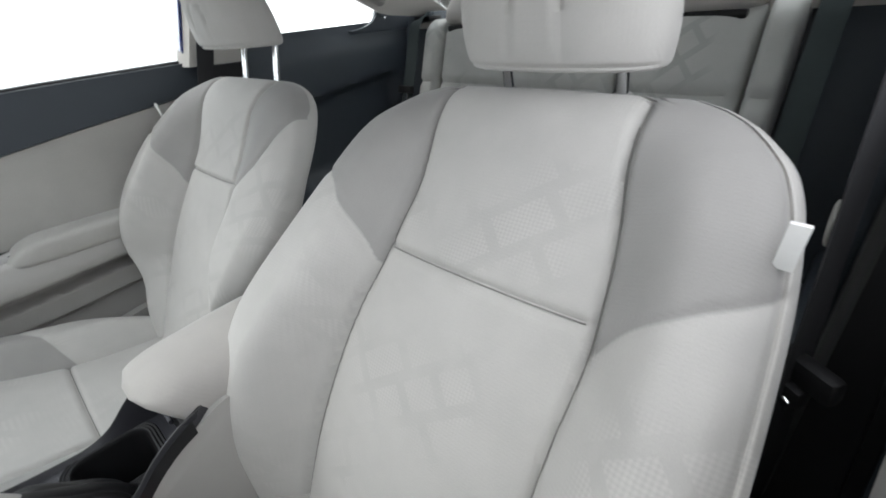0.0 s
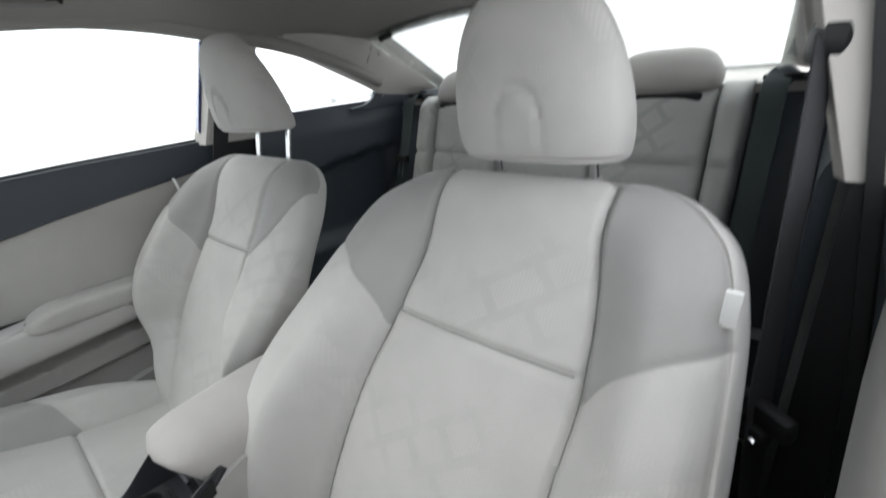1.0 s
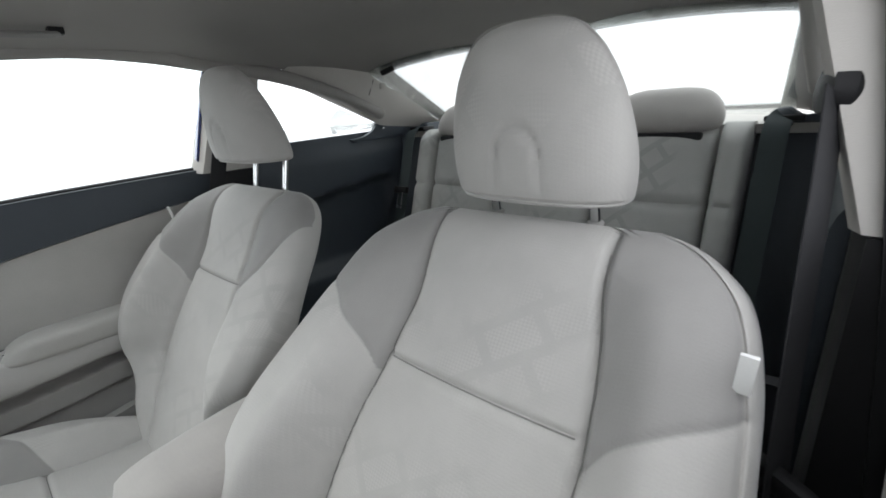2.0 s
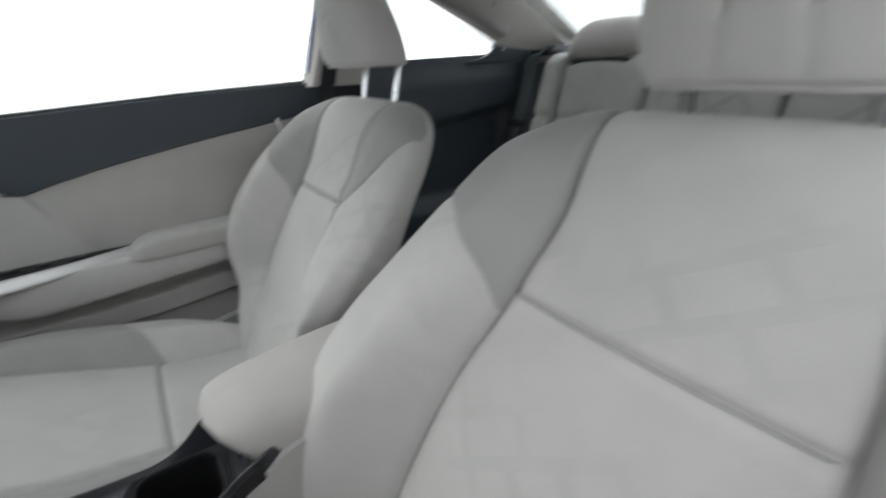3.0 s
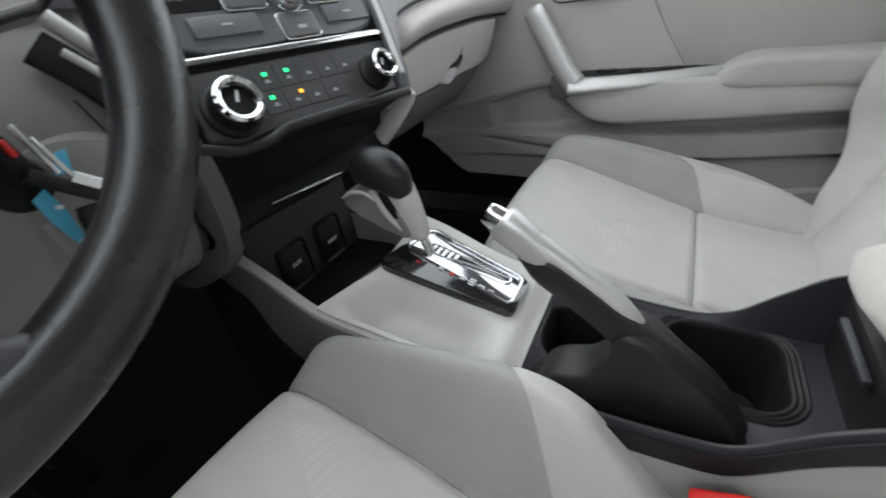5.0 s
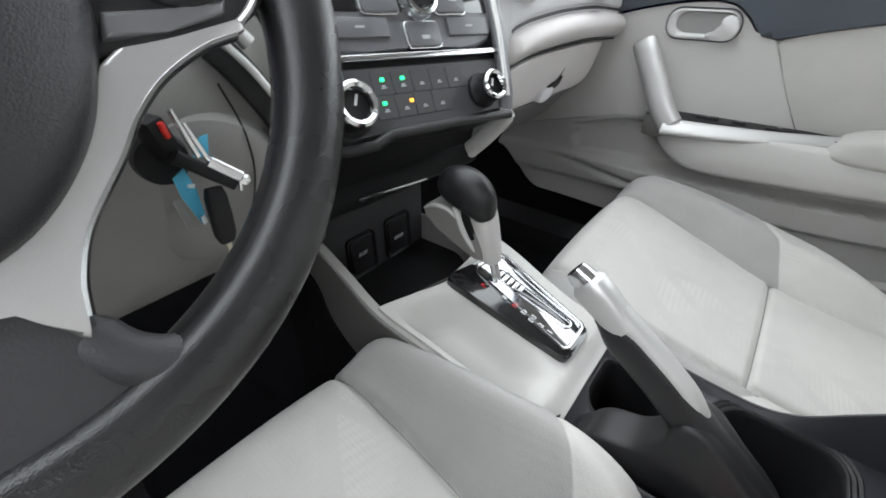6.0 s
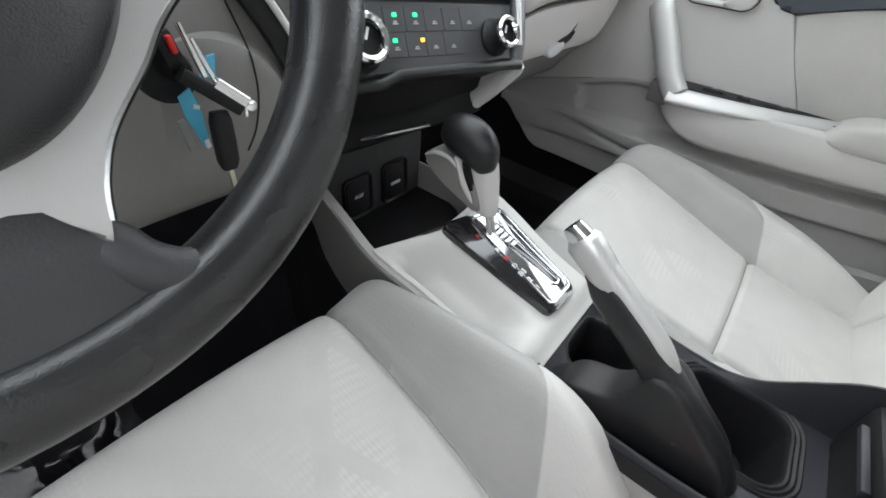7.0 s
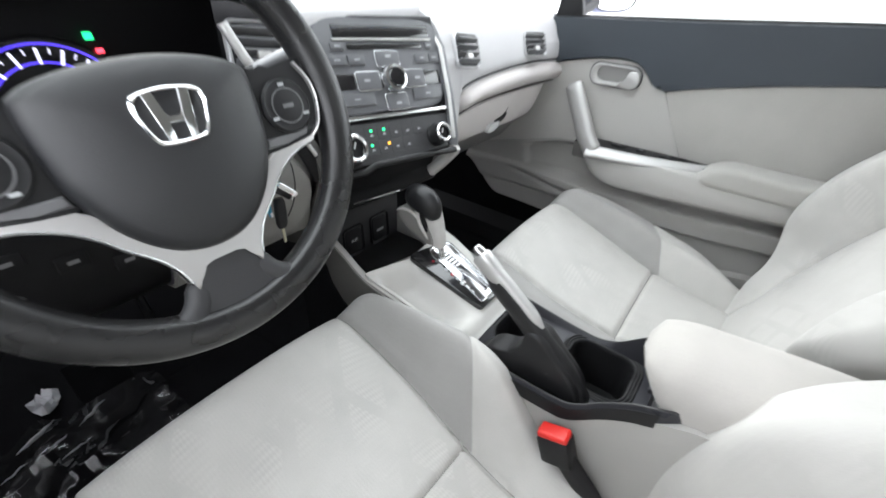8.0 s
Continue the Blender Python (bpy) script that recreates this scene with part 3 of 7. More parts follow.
seat("driver_seat", -0.345, -1, 0.075, 0.036, 0.0, (0.168, 0.168), (1.6, 1.6), (0.484, 0.46, 1.8), -0.010, 0.040, ([(0.0, 1.0), (1.0, 1.0)], [(0.0, 1.0), (1.0, 1.0)]), 0.0, -0.022, DRIVER_INSET, (lambda d: 0.686 + 0.105 * (1 - math.exp(-d / 0.060)), lambda d: 0.686 + 0.095 * (1 - math.exp(-d / 0.050))),
     0.012, (-0.004, 0.97, 0.020), 0.0, (-0.004, 0.866, 0.006, 0.915), 0.0, "pale grey two-tone cloth driver's seat beside the console")
seat("passenger_seat", 0.372, 1, 0.0, 0.008, -0.02, (0.158, 0.126), (0.45, 1.2), (0.458, 0.43, 1.0), -0.028, 0.0, ([(0.5, 0.68), (0.60, 0.62), (0.70, 0.36), (0.88, 0.36)], [(0.30, 0.20), (0.45, 0.42), (0.58, 0.72), (0.88, 0.72)]), 0.030, 0.006, GUEST_INSET, (lambda d: 0.694 + 14.7 * d ** 2.3, lambda d: 0.655 + 0.110 * (1 - math.exp(-d / 0.055))),
     -0.05, (0.0, 1.0, 0.0), 0.44, (-0.001, 0.852, -0.018, 0.935), 0.010, "pale grey two-tone cloth passenger seat beside the door")


# ---- shell of the car: floor, roof, pillars, glass ----
ground = struct("ground", box(-60, 60, -60, 60, -0.46, -0.40, 0), CONCRETE, "grey concrete ground under the car", "ground")
floor = struct("floor", sheet([[(x, y, 0.14 + (0.18 * smooth01(1.25, 1.55, y))) for x in np.linspace(-0.72, 0.72, 9)] for y in np.linspace(-1.0, 1.6, 27)], 0.04, (0, 0, -1)), CARPET, "black carpeted car floor", "car floor")
struct("firewall", box(-0.74, 0.74, 1.56, 1.60, 0.12, 0.90, 0.005), BLACK, "black bulkhead ahead of the footwells", "bulkhead")


def roof_z(x, y):
    return 1.225 - (0.075 - 0.018 * smooth01(-0.05, 0.12, y)) * (abs(x) / 0.56) ** 2.6 - 0.10 * max(0.0, (y - 0.05)) ** 2 * 0.6 - 0.16 * max(0.0, (-0.2 - y)) ** 2


rows = []
for y in np.linspace(-0.53, 0.64, 60):
    # the rear edge bows back and down over the rear window
    bow = smooth01(-0.36, -0.53, y)
    rows.append([(x, y - 0.09 * bow * (1 - (x / 0.575) ** 2), roof_z(x, y) - 0.038 * bow * (1 - (x / 0.575) ** 2)) for x in np.linspace(-0.575, 0.575, 41)])
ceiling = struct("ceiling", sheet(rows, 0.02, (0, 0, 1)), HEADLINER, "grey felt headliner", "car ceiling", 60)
struct("roof_skin", sheet([[(x * 1.06, y * 1.05 - 0.01, roof_z(x, y) + 0.035) for x in np.linspace(-0.575, 0.575, 21)] for y in np.linspace(-0.56, 0.66, 20)], 0.004, (0, 0, 1)), PAINT, "blue painted steel roof", "car roof", 60)


def strip(pts, section, material, name, label, category="trim", up=(0, 0, 1), parent=None, scale=None):
    return part(name, sweep(spline(pts, 8), section, up, scale), material, parent, label, 45, "structure" if parent is None else "", category if parent is None else "")


for sd, word in ((1, "passenger"), (-1, "driver")):
    s = sd
    # roof rail over the door, paler on the driver's side
    strip([(s * 0.60, 0.78, 1.060), (s * 0.587, 0.55, 1.140), (s * 0.577, 0.30, 1.170), (s * 0.575, 0.14, 1.168), (s * 0.575, 0.0, 1.152), (s * 0.58, -0.2, 1.125), (s * 0.585, -0.40, 1.07), (s * 0.595, -0.56, 1.01)],
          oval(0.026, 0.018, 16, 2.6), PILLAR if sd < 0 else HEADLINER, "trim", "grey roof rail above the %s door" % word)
    # windscreen pillar
    strip([(s * 0.60, 0.80, 1.05), (s * 0.66, 1.05, 0.94), (s * 0.71, 1.30, 0.84)], oval(0.03, 0.022, 14, 2.4), PILLAR, "trim", "grey windscreen pillar on the %s side" % word)
    # rear pillar trim, from the roof to the shelf, darker on the driver's side
    lower = [Vector((s * 0.603, -0.20 - 0.36 * t, 1.120 - 0.115 * t - 0.03 * t * t)) for t in np.linspace(0, 1, 14)] + [Vector((s * 0.605, -0.60 - 0.26 * t, 0.968 - 0.02 * t)) for t in np.linspace(0, 1, 8)]
    upper = [Vector((s * (0.55 - 0.01 * t), -0.22 - 0.34 * t, 1.165)) for t in np.linspace(0, 1, 12)] + [Vector((s * (0.54 - 0.03 * t), -0.585 - 0.30 * t, 1.150 - 0.185 * t)) for t in np.linspace(0, 1, 10)]
    grid = []
    for k in range(9):
        q = k / 8
        grid.append([a.lerp(b, q) + Vector((-s * 0.018 * math.sin(math.pi * q), 0, 0.008 * math.sin(math.pi * q))) for a, b in zip(lower, upper)])
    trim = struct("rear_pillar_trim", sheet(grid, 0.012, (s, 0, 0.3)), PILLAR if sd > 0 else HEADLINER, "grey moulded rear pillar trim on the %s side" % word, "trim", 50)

    if sd > 0:
        part("screw_cover", moved(plate(round_rect(0.020, 0.020, 0.004), 0.0025, -0.004, "z", 0.001), facing((0.547, -0.545, 1.100), (-1, 0.35, -0.25))), PILLAR, trim, "small square cover")
        part("joint", sweep(spline([(0.5465, -0.507, 1.118), (0.5555, -0.503, 1.097), (0.5625, -0.496, 1.072)], 5), oval(0.0012, 0.0012, 8), up=(1, 0, 0)), SOCKET_WALL, trim)
    # rounded corner at the back of the quarter window
    arc = [Vector((-0.452, 0.931)), Vector((-0.50, 0.936)), Vector((-0.535, 0.947)), Vector((-0.560, 0.963)), Vector((-0.571, 0.982)), Vector((-0.566, 0.997)), Vector((-0.548, 1.006))]
    outline = [(p.x, p.y) for p in spline(arc, 4)] + [(-0.56, 1.045), (-0.70, 1.03), (-0.72, 0.925), (-0.46, 0.922)]
    struct("trim", plate(outline, s * 0.628, s * 0.642, "x", 0.003), NAVY, "dark rounded corner behind the %s quarter window" % word, "trim", 50)

# glass
def pane(name, rows, label):
    ob = struct(name, sheet(rows, 0.004, (0, 0, 1)), GLASS, label, "window")
    ob.visible_shadow = False
    return ob


pane("window_1", [[(x, 0.66 + 0.70 * t - 0.10 * t * (x / 0.7) ** 2, 1.185 - 0.30 * t - 0.05 * (x / 0.6) ** 2) for x in np.linspace(-0.60 - 0.1 * t, 0.60 + 0.1 * t, 13)] for t in np.linspace(0, 1, 6)], "curved clear windscreen")
pane("window_2", [[(x, -0.535 - 0.48 * t + 0.06 * (x / 0.5) ** 2, 1.195 - 0.235 * t - 0.05 * (x / 0.55) ** 2) for x in np.linspace(-0.545, 0.545, 13)] for t in np.linspace(0, 1, 6)], "clear sloping rear window")
pane("window_3", [[(0.725 - 0.14 * t, y, 0.86 + 0.30 * t) for t in np.linspace(0, 1, 4)] for y in np.linspace(-0.02, 0.80, 4)], "clear passenger door window")
pane("window_4", [[(0.66 - 0.06 * t, -0.06 - 0.52 * q, 0.93 + 0.03 * q + (0.19 - 0.19 * q ** 1.3) * t) for t in np.linspace(0, 1, 3)] for q in np.linspace(0, 1, 6)], "clear pointed rear quarter window")
pane("window_5", [[(-0.66 + 0.06 * t, -0.06 - 0.52 * q, 0.93 + 0.03 * q + (0.19 - 0.19 * q ** 1.3) * t) for t in np.linspace(0, 1, 3)] for q in np.linspace(0, 1, 6)], "clear pointed rear quarter window on the driver's side")

# door pillars with their belts
for sd, word in ((1, "passenger"), (-1, "driver")):
    s = sd
    fwd = 0.055 if s > 0 else 0.0
    rows = []
    for t in np.linspace(0, 1, 10):
        f, z = fwd * (1 - 0.8 * t), 0.885 + 0.25 * t
        rows.append([(s * (0.712 - 0.10 * t * t), -0.115 - 0.015 * t, z), (s * (0.650 - 0.075 * t), -0.115 - 0.015 * t, z), (s * (0.638 - 0.072 * t), -0.095 - 0.015 * t, z), (s * (0.636 - 0.072 * t), -0.035 - 0.015 * t + f, z), (s * (0.644 - 0.074 * t), -0.014 - 0.015 * t + f, z), (s * (0.712 - 0.10 * t * t), -0.010 - 0.015 * t + f, z)])
    struct("pillar_trim_%s" % ("right" if s > 0 else "left"), loft([[Vector(p) for p in r] for r in rows]), PILLAR, "grey upper door pillar trim on the %s side" % word, "trim", 50)
    rows = [[(s * 0.722, -0.118, z), (s * 0.655, -0.118, z), (s * 0.642, -0.098, z), (s * 0.640, -0.034, z), (s * 0.648, -0.012, z), (s * 0.722, -0.008, z)] for z in (0.14, 0.50, 0.80, 0.883)]
    struct("pillar_lower_%s" % ("right" if s > 0 else "left"), loft([[Vector(p) for p in r] for r in rows]), BLACK, "black lower door pillar trim on the %s side" % word, "trim", 50)
    # black door seal, with the blue painted frame outside it
    struct("door_seal_%s" % ("right" if s > 0 else "left"), sheet([[(s * (0.712 - 0.10 * t ** 2), -0.02 - 0.02 * t + 0.03 * q, 0.16 + 0.98 * t) for q in (0, 1)] for t in np.linspace(0, 1, 12)], 0.012, (s, 0, 0)), BLACK, "black rubber door seal", "door seal")
    struct("door_jamb_%s" % ("right" if s > 0 else "left"), sheet([[(s * (0.728 - 0.10 * t ** 2), -0.025 - 0.02 * t + (0.016 if s > 0 else 0.03) * q + (0.070 * smooth01(0.72, 0.76, t) - 0.20 * max(0.0, t - 0.76) if s > 0 else 0), 0.14 + 1.0 * t) for q in (0, 1)] for t in np.linspace(0, 1, 24)], 0.012, (s, 0, 0)), PAINT if s > 0 else NAVY, "blue painted door frame edge" if s > 0 else "dark painted door frame edge", "door frame")
    belt = thing("seat_belt", (s * 0.63, -0.06, 0.14), "black front seat belt hanging on the %s door pillar" % word, "seat belt", "front seat belts")
    part("upper_anchor", lathe([(0.002, 0.0), (0.022, 0.0), (0.026, 0.010), (0.021, 0.024), (0.002, 0.026)], facing((s * 0.622, -0.045, 1.005), (-s, 0.35, 0.1))), BLACK, belt)
    path = [(s * 0.608, -0.026, 1.004), (s * 0.612, 0.0, 0.93), (s * 0.617, 0.035, 0.80), (s * 0.622, 0.068, 0.685), (s * 0.634, 0.045, 0.48), (s * 0.630, 0.01, 0.17)]
    part("webbing", sweep(spline(path, 8), [(-0.0235, -0.0007), (-0.021, -0.0011), (0.021, -0.0011), (0.0235, -0.0007), (0.0235, 0.0007), (0.021, 0.0011), (-0.021, 0.0011), (-0.0235, 0.0007)], up=(1, 0.35 * s, 0)), WEB, belt)
    tongue = part("tongue", joined(moved(box(-0.032, 0.032, -0.008, 0.008, -0.013, 0.013, 0.006), pose(s * 0.625, 0.073, 0.672, -8, 0, 36 * s)), moved(box(-0.018, 0.018, -0.007, 0.007, -0.02, 0.0, 0.004), pose(s * 0.619, 0.077, 0.660, -8, 0, 36 * s))), BLACK, belt, "black plastic belt tongue")
    part("tongue_blade", moved(joined(box(-0.012, -0.005, -0.0015, 0.0015, -0.034, 0.0, 0.001), box(0.005, 0.012, -0.0015, 0.0015, -0.034, 0.0, 0.001), box(-0.012, 0.012, -0.0015, 0.0015, -0.042, -0.028, 0.001)), pose(s * 0.615, 0.086, 0.650, -32, 14 * s, 24 * s)), CHROME, tongue, "bright steel blade")

for sd in (1, -1):
    struct("door_sill_%s" % ("right" if sd > 0 else "left"), plate([(sd * 0.735, 0.14), (sd * 0.735, 0.20), (sd * 0.70, 0.235), (sd * 0.66, 0.20), (sd * 0.65, 0.14)], -0.10, 1.35, "y", 0.0), BLACK, "black plastic door sill", "door sill")
    struct("body_side_%s" % ("right" if sd > 0 else "left"), box(min(sd * 0.76, sd * 0.80), max(sd * 0.76, sd * 0.80), -1.1, 1.6, -0.1, 0.83, 0.02), PAINT, "blue painted body side", "car body")
    struct("kick_panel_%s" % ("right" if sd > 0 else "left"), box(min(sd * 0.724, sd * 0.745), max(sd * 0.724, sd * 0.745), 0.0, 1.58, 0.12, 0.70, 0.004), CARPET, "black carpeted footwell side", "trim")

# ---- rear seat and side trims ----
rear = thing("rear_bench", (0, -0.55, 0.14), "pale grey patterned cloth rear bench seat", "car seat")


def rear_y(z):
    return -0.50 - 0.30 * (z - 0.42)


def rear_panel(x0, x1, name, z0=0.40, z1=0.945):
    rings = []
    for i in range(41):
        t = i / 40
        z = z0 + (z1 - z0) * t
        edge = min(1.0, max(0.0, (1 - t) / 0.06)) ** 0.5
        ring = []
        for k in range(64):
            a = 2 * math.pi * k / 64
            c, sn = math.cos(a), math.sin(a)
            u, h = math.copysign(abs(c) ** 0.35, c), math.copysign(abs(sn) ** 0.4, sn)
            x = (x0 + x1) / 2 + (x1 - x0) / 2 * u * (0.97 + 0.03 * edge)
            y = rear_y(z) - 0.06 + 0.06 * h * (0.35 + 0.65 * edge)
            if sn > 0:
                y -= groove(z - 0.765, 0.006, 0.012) + 0.012 * abs(u) ** 6
                y += 0.008 * (1 - u * u)
            ring.append(Vector((x, y, z)))
        rings.append(ring)
    return part(name, loft(rings), CLOTH_REAR, rear, "", 60)


rear_panel(-0.422, -0.155, "seat_back_panel")
rear_panel(-0.150, 0.150, "seat_back_panel")
rear_panel(0.155, 0.422, "seat_back_panel")
rear_panel(-0.487, -0.426, "side_bolster")
rear_panel(0.426, 0.497, "side_bolster")
rings = []
for i in range(31):
    t = i / 30
    y = -0.56 + 0.40 * t
    edge = min(1.0, min(t, 1 - t) / 0.08) ** 0.5 if 0 < t < 1 else 0.05
    rings.append([Vector((0.50 * u, y, 0.34 + 0.05 * t + (0.07 * h if h > 0 else 0.10 * h) * max(0.1, edge))) for u, h in oval(1, 1, 48, 5.0)])
part("rear_cushion", loft(rings), CLOTH_REAR, rear, "", 60)
for x in (-0.30, 0.30):
    hr = [(0.0, 0.922, 0.07, 0.05), (0.06, 0.929, 0.108, 0.085), (0.3, 0.946, 0.125, 0.105), (0.6, 0.978, 0.122, 0.10), (0.85, 1.010, 0.10, 0.075), (0.97, 1.024, 0.07, 0.045), (1.0, 1.027, 0.045, 0.02)]
    rings = []
    for i in range(25):
        z, w, t = interp(hr, i / 24)
        rings.append([Vector((x + w * u, -0.69 - 0.25 * (z - 0.92) + t / 2 * h, z)) for u, h in oval(1, 1, 40, 2.8)])
    part("rear_headrest", loft(rings), CLOTH_PLAIN, rear, "low rounded cloth headrest", 60)
    # black bar in place of the shadow under the headrest
    part("headrest_shadow", box(x - 0.095, x + 0.095, -0.735, -0.646, 0.908, 0.927, 0.008), BLACK, rear)

struct("parcel_shelf", sheet([[(x, y, 0.94 + 0.02 * smooth01(-0.8, -1.02, y)) for x in np.linspace(-0.60, 0.60, 9)] for y in np.linspace(-0.70, -1.06, 8)], 0.02, (0, 0, -1)), PILLAR, "pale grey rear parcel shelf", "shelf")
struct("rear_bulkhead", box(-0.70, 0.70, -1.10, -1.06, 0.10, 0.97, 0.005), BLACK, "black panel behind the rear seat", "bulkhead")
for sd, word in ((1, "passenger"), (-1, "driver")):
    s = sd
    # black side wing of the seat back, and the side trim panel with its recess
    wing = plate(spline([(s * 0.500, 0.42), (s * 0.502, 0.93), (s * 0.58, 0.945), (s * 0.66, 0.93), (s * 0.665, 0.42)], 4), -0.60, -0.70, "y", 0.012)
    for v in wing.verts:
        v.co.y += -0.30 * (v.co.z - 0.42) + 0.05
    struct("seat_wing_%s" % ("right" if s > 0 else "left"), wing, NAVY, "dark moulded wing beside the rear seat on the %s side" % word, "trim")
    grid = []
    for y in np.linspace(-0.10, -0.78, 48):
        row = []
        for z in np.linspace(0.20, 0.935, 52):
            d = 0.0
            inside = smooth01(-0.16, -0.22, y) * smooth01(-0.66, -0.60, y) * smooth01(0.48, 0.53, z) * smooth01(0.80 - 0.10 * (y + 0.65), 0.77 - 0.10 * (y + 0.65), z)
            d = 0.045 * inside
            row.append((s * (0.625 + 0.03 * smooth01(0.86, 0.935, z) + d), y, z + 0.03 * (-y) * smooth01(0.7, 0.93, z)))
        grid.append(row)
    struct("side_trim_%s" % ("right" if s > 0 else "left"), sheet(grid, 0.02, (s, 0, 0)), NAVY, "dark moulded rear side panel with an elbow recess", "trim", 50)
    wb = thing("rear_belt", (s * 0.527, -0.66, 0.45), "dark green-grey rear seat belt with a steel tongue", "seat belt", "rear seat belts")
    part("webbing", sweep(spline([(s * 0.535, -0.70, 0.952), (s * 0.530, -0.665, 0.95), (s * 0.527, -0.635, 0.92), (s * 0.527, -0.598, 0.80), (s * 0.527, -0.555, 0.66), (s * 0.527, -0.51, 0.50)], 6), [(-0.023, -0.0007), (0.023, -0.0007), (0.023, 0.0007), (-0.023, 0.0007)], up=(0, 1, 0.2)), WEB_GREEN, wb)
    part("belt_guide", box(s * 0.535 - 0.035, s * 0.535 + 0.035, -0.74, -0.68, 0.945, 0.957, 0.004), BLACK, wb)
    if s < 0:
        continue
    part("tongue", moved(box(-0.03, 0.03, -0.009, 0.009, -0.012, 0.012, 0.005), pose(s * 0.527, -0.570, 0.745, 15)), BLACK, wb)
    part("tongue_blade", moved(joined(box(-0.013, -0.007, -0.0015, 0.0015, -0.05, 0.0, 0.001), box(0.007, 0.013, -0.0015, 0.0015, -0.05, 0.0, 0.001), box(-0.013, 0.013, -0.0015, 0.0015, -0.056, -0.044, 0.001)), pose(s * 0.527, -0.562, 0.735, 15)), CHROME, wb)

caddy = thing("side_armrest", (-0.63, -0.30, 0.64), "pale grey elbow rest on the rear side panel", "armrest")
part("elbow_pad", box(-0.662, -0.618, -0.36, -0.27, 0.632, 0.680, 0.010), PILLAR, caddy)
hook = thing("coat_clip", (0.467, -0.50, 1.145), "small black clip at the corner of the rear window", "clip")
part("clip_body", moved(box(-0.022, 0.022, -0.012, 0.012, -0.008, 0.008, 0.004), pose(0.467, -0.500, 1.138, 0, 20, 40)), BLACK, hook)
grab = thing("grab_handle", (0.455, 0.38, 1.175), "dark grey grab handle folded against the headliner", "grab handle")
part("grip", sweep(spline([(0.457, 0.295, 1.184), (0.452, 0.305, 1.177), (0.450, 0.38, 1.173), (0.452, 0.455, 1.176), (0.457, 0.465, 1.183)], 8), oval(0.009, 0.006, 12)), CUP, grab)
for y in (0.295, 0.465):
    part("mount", box(0.446, 0.468, y - 0.012, y + 0.012, 1.178, 1.192, 0.004), BLACK, grab)




# ---- doors ----
DX = 0.69
SILL = [(1.13, 0.826), (1.02, 0.838), (0.94, 0.845), (0.78, 0.853), (0.62, 0.862), (0.34, 0.880), (0.04, 0.893), (-0.04, 0.897)]
SPLIT = [(-0.04, 0.828), (0.10, 0.812), (0.285, 0.786), (0.441, 0.761), (0.58, 0.733), (0.655, 0.714), (0.685, 0.720), (0.712, 0.748), (0.745, 0.767), (0.80, 0.769), (0.88, 0.757), (0.96, 0.737), (1.02, 0.722), (1.13, 0.695)]
FRONT = [(1.20, 0.672), (1.13, 0.690), (1.02, 0.717), (0.96, 0.732), (0.88, 0.752), (0.80, 0.764), (0.745, 0.762), (0.715, 0.744), (0.688, 0.717), (0.657, 0.710)]


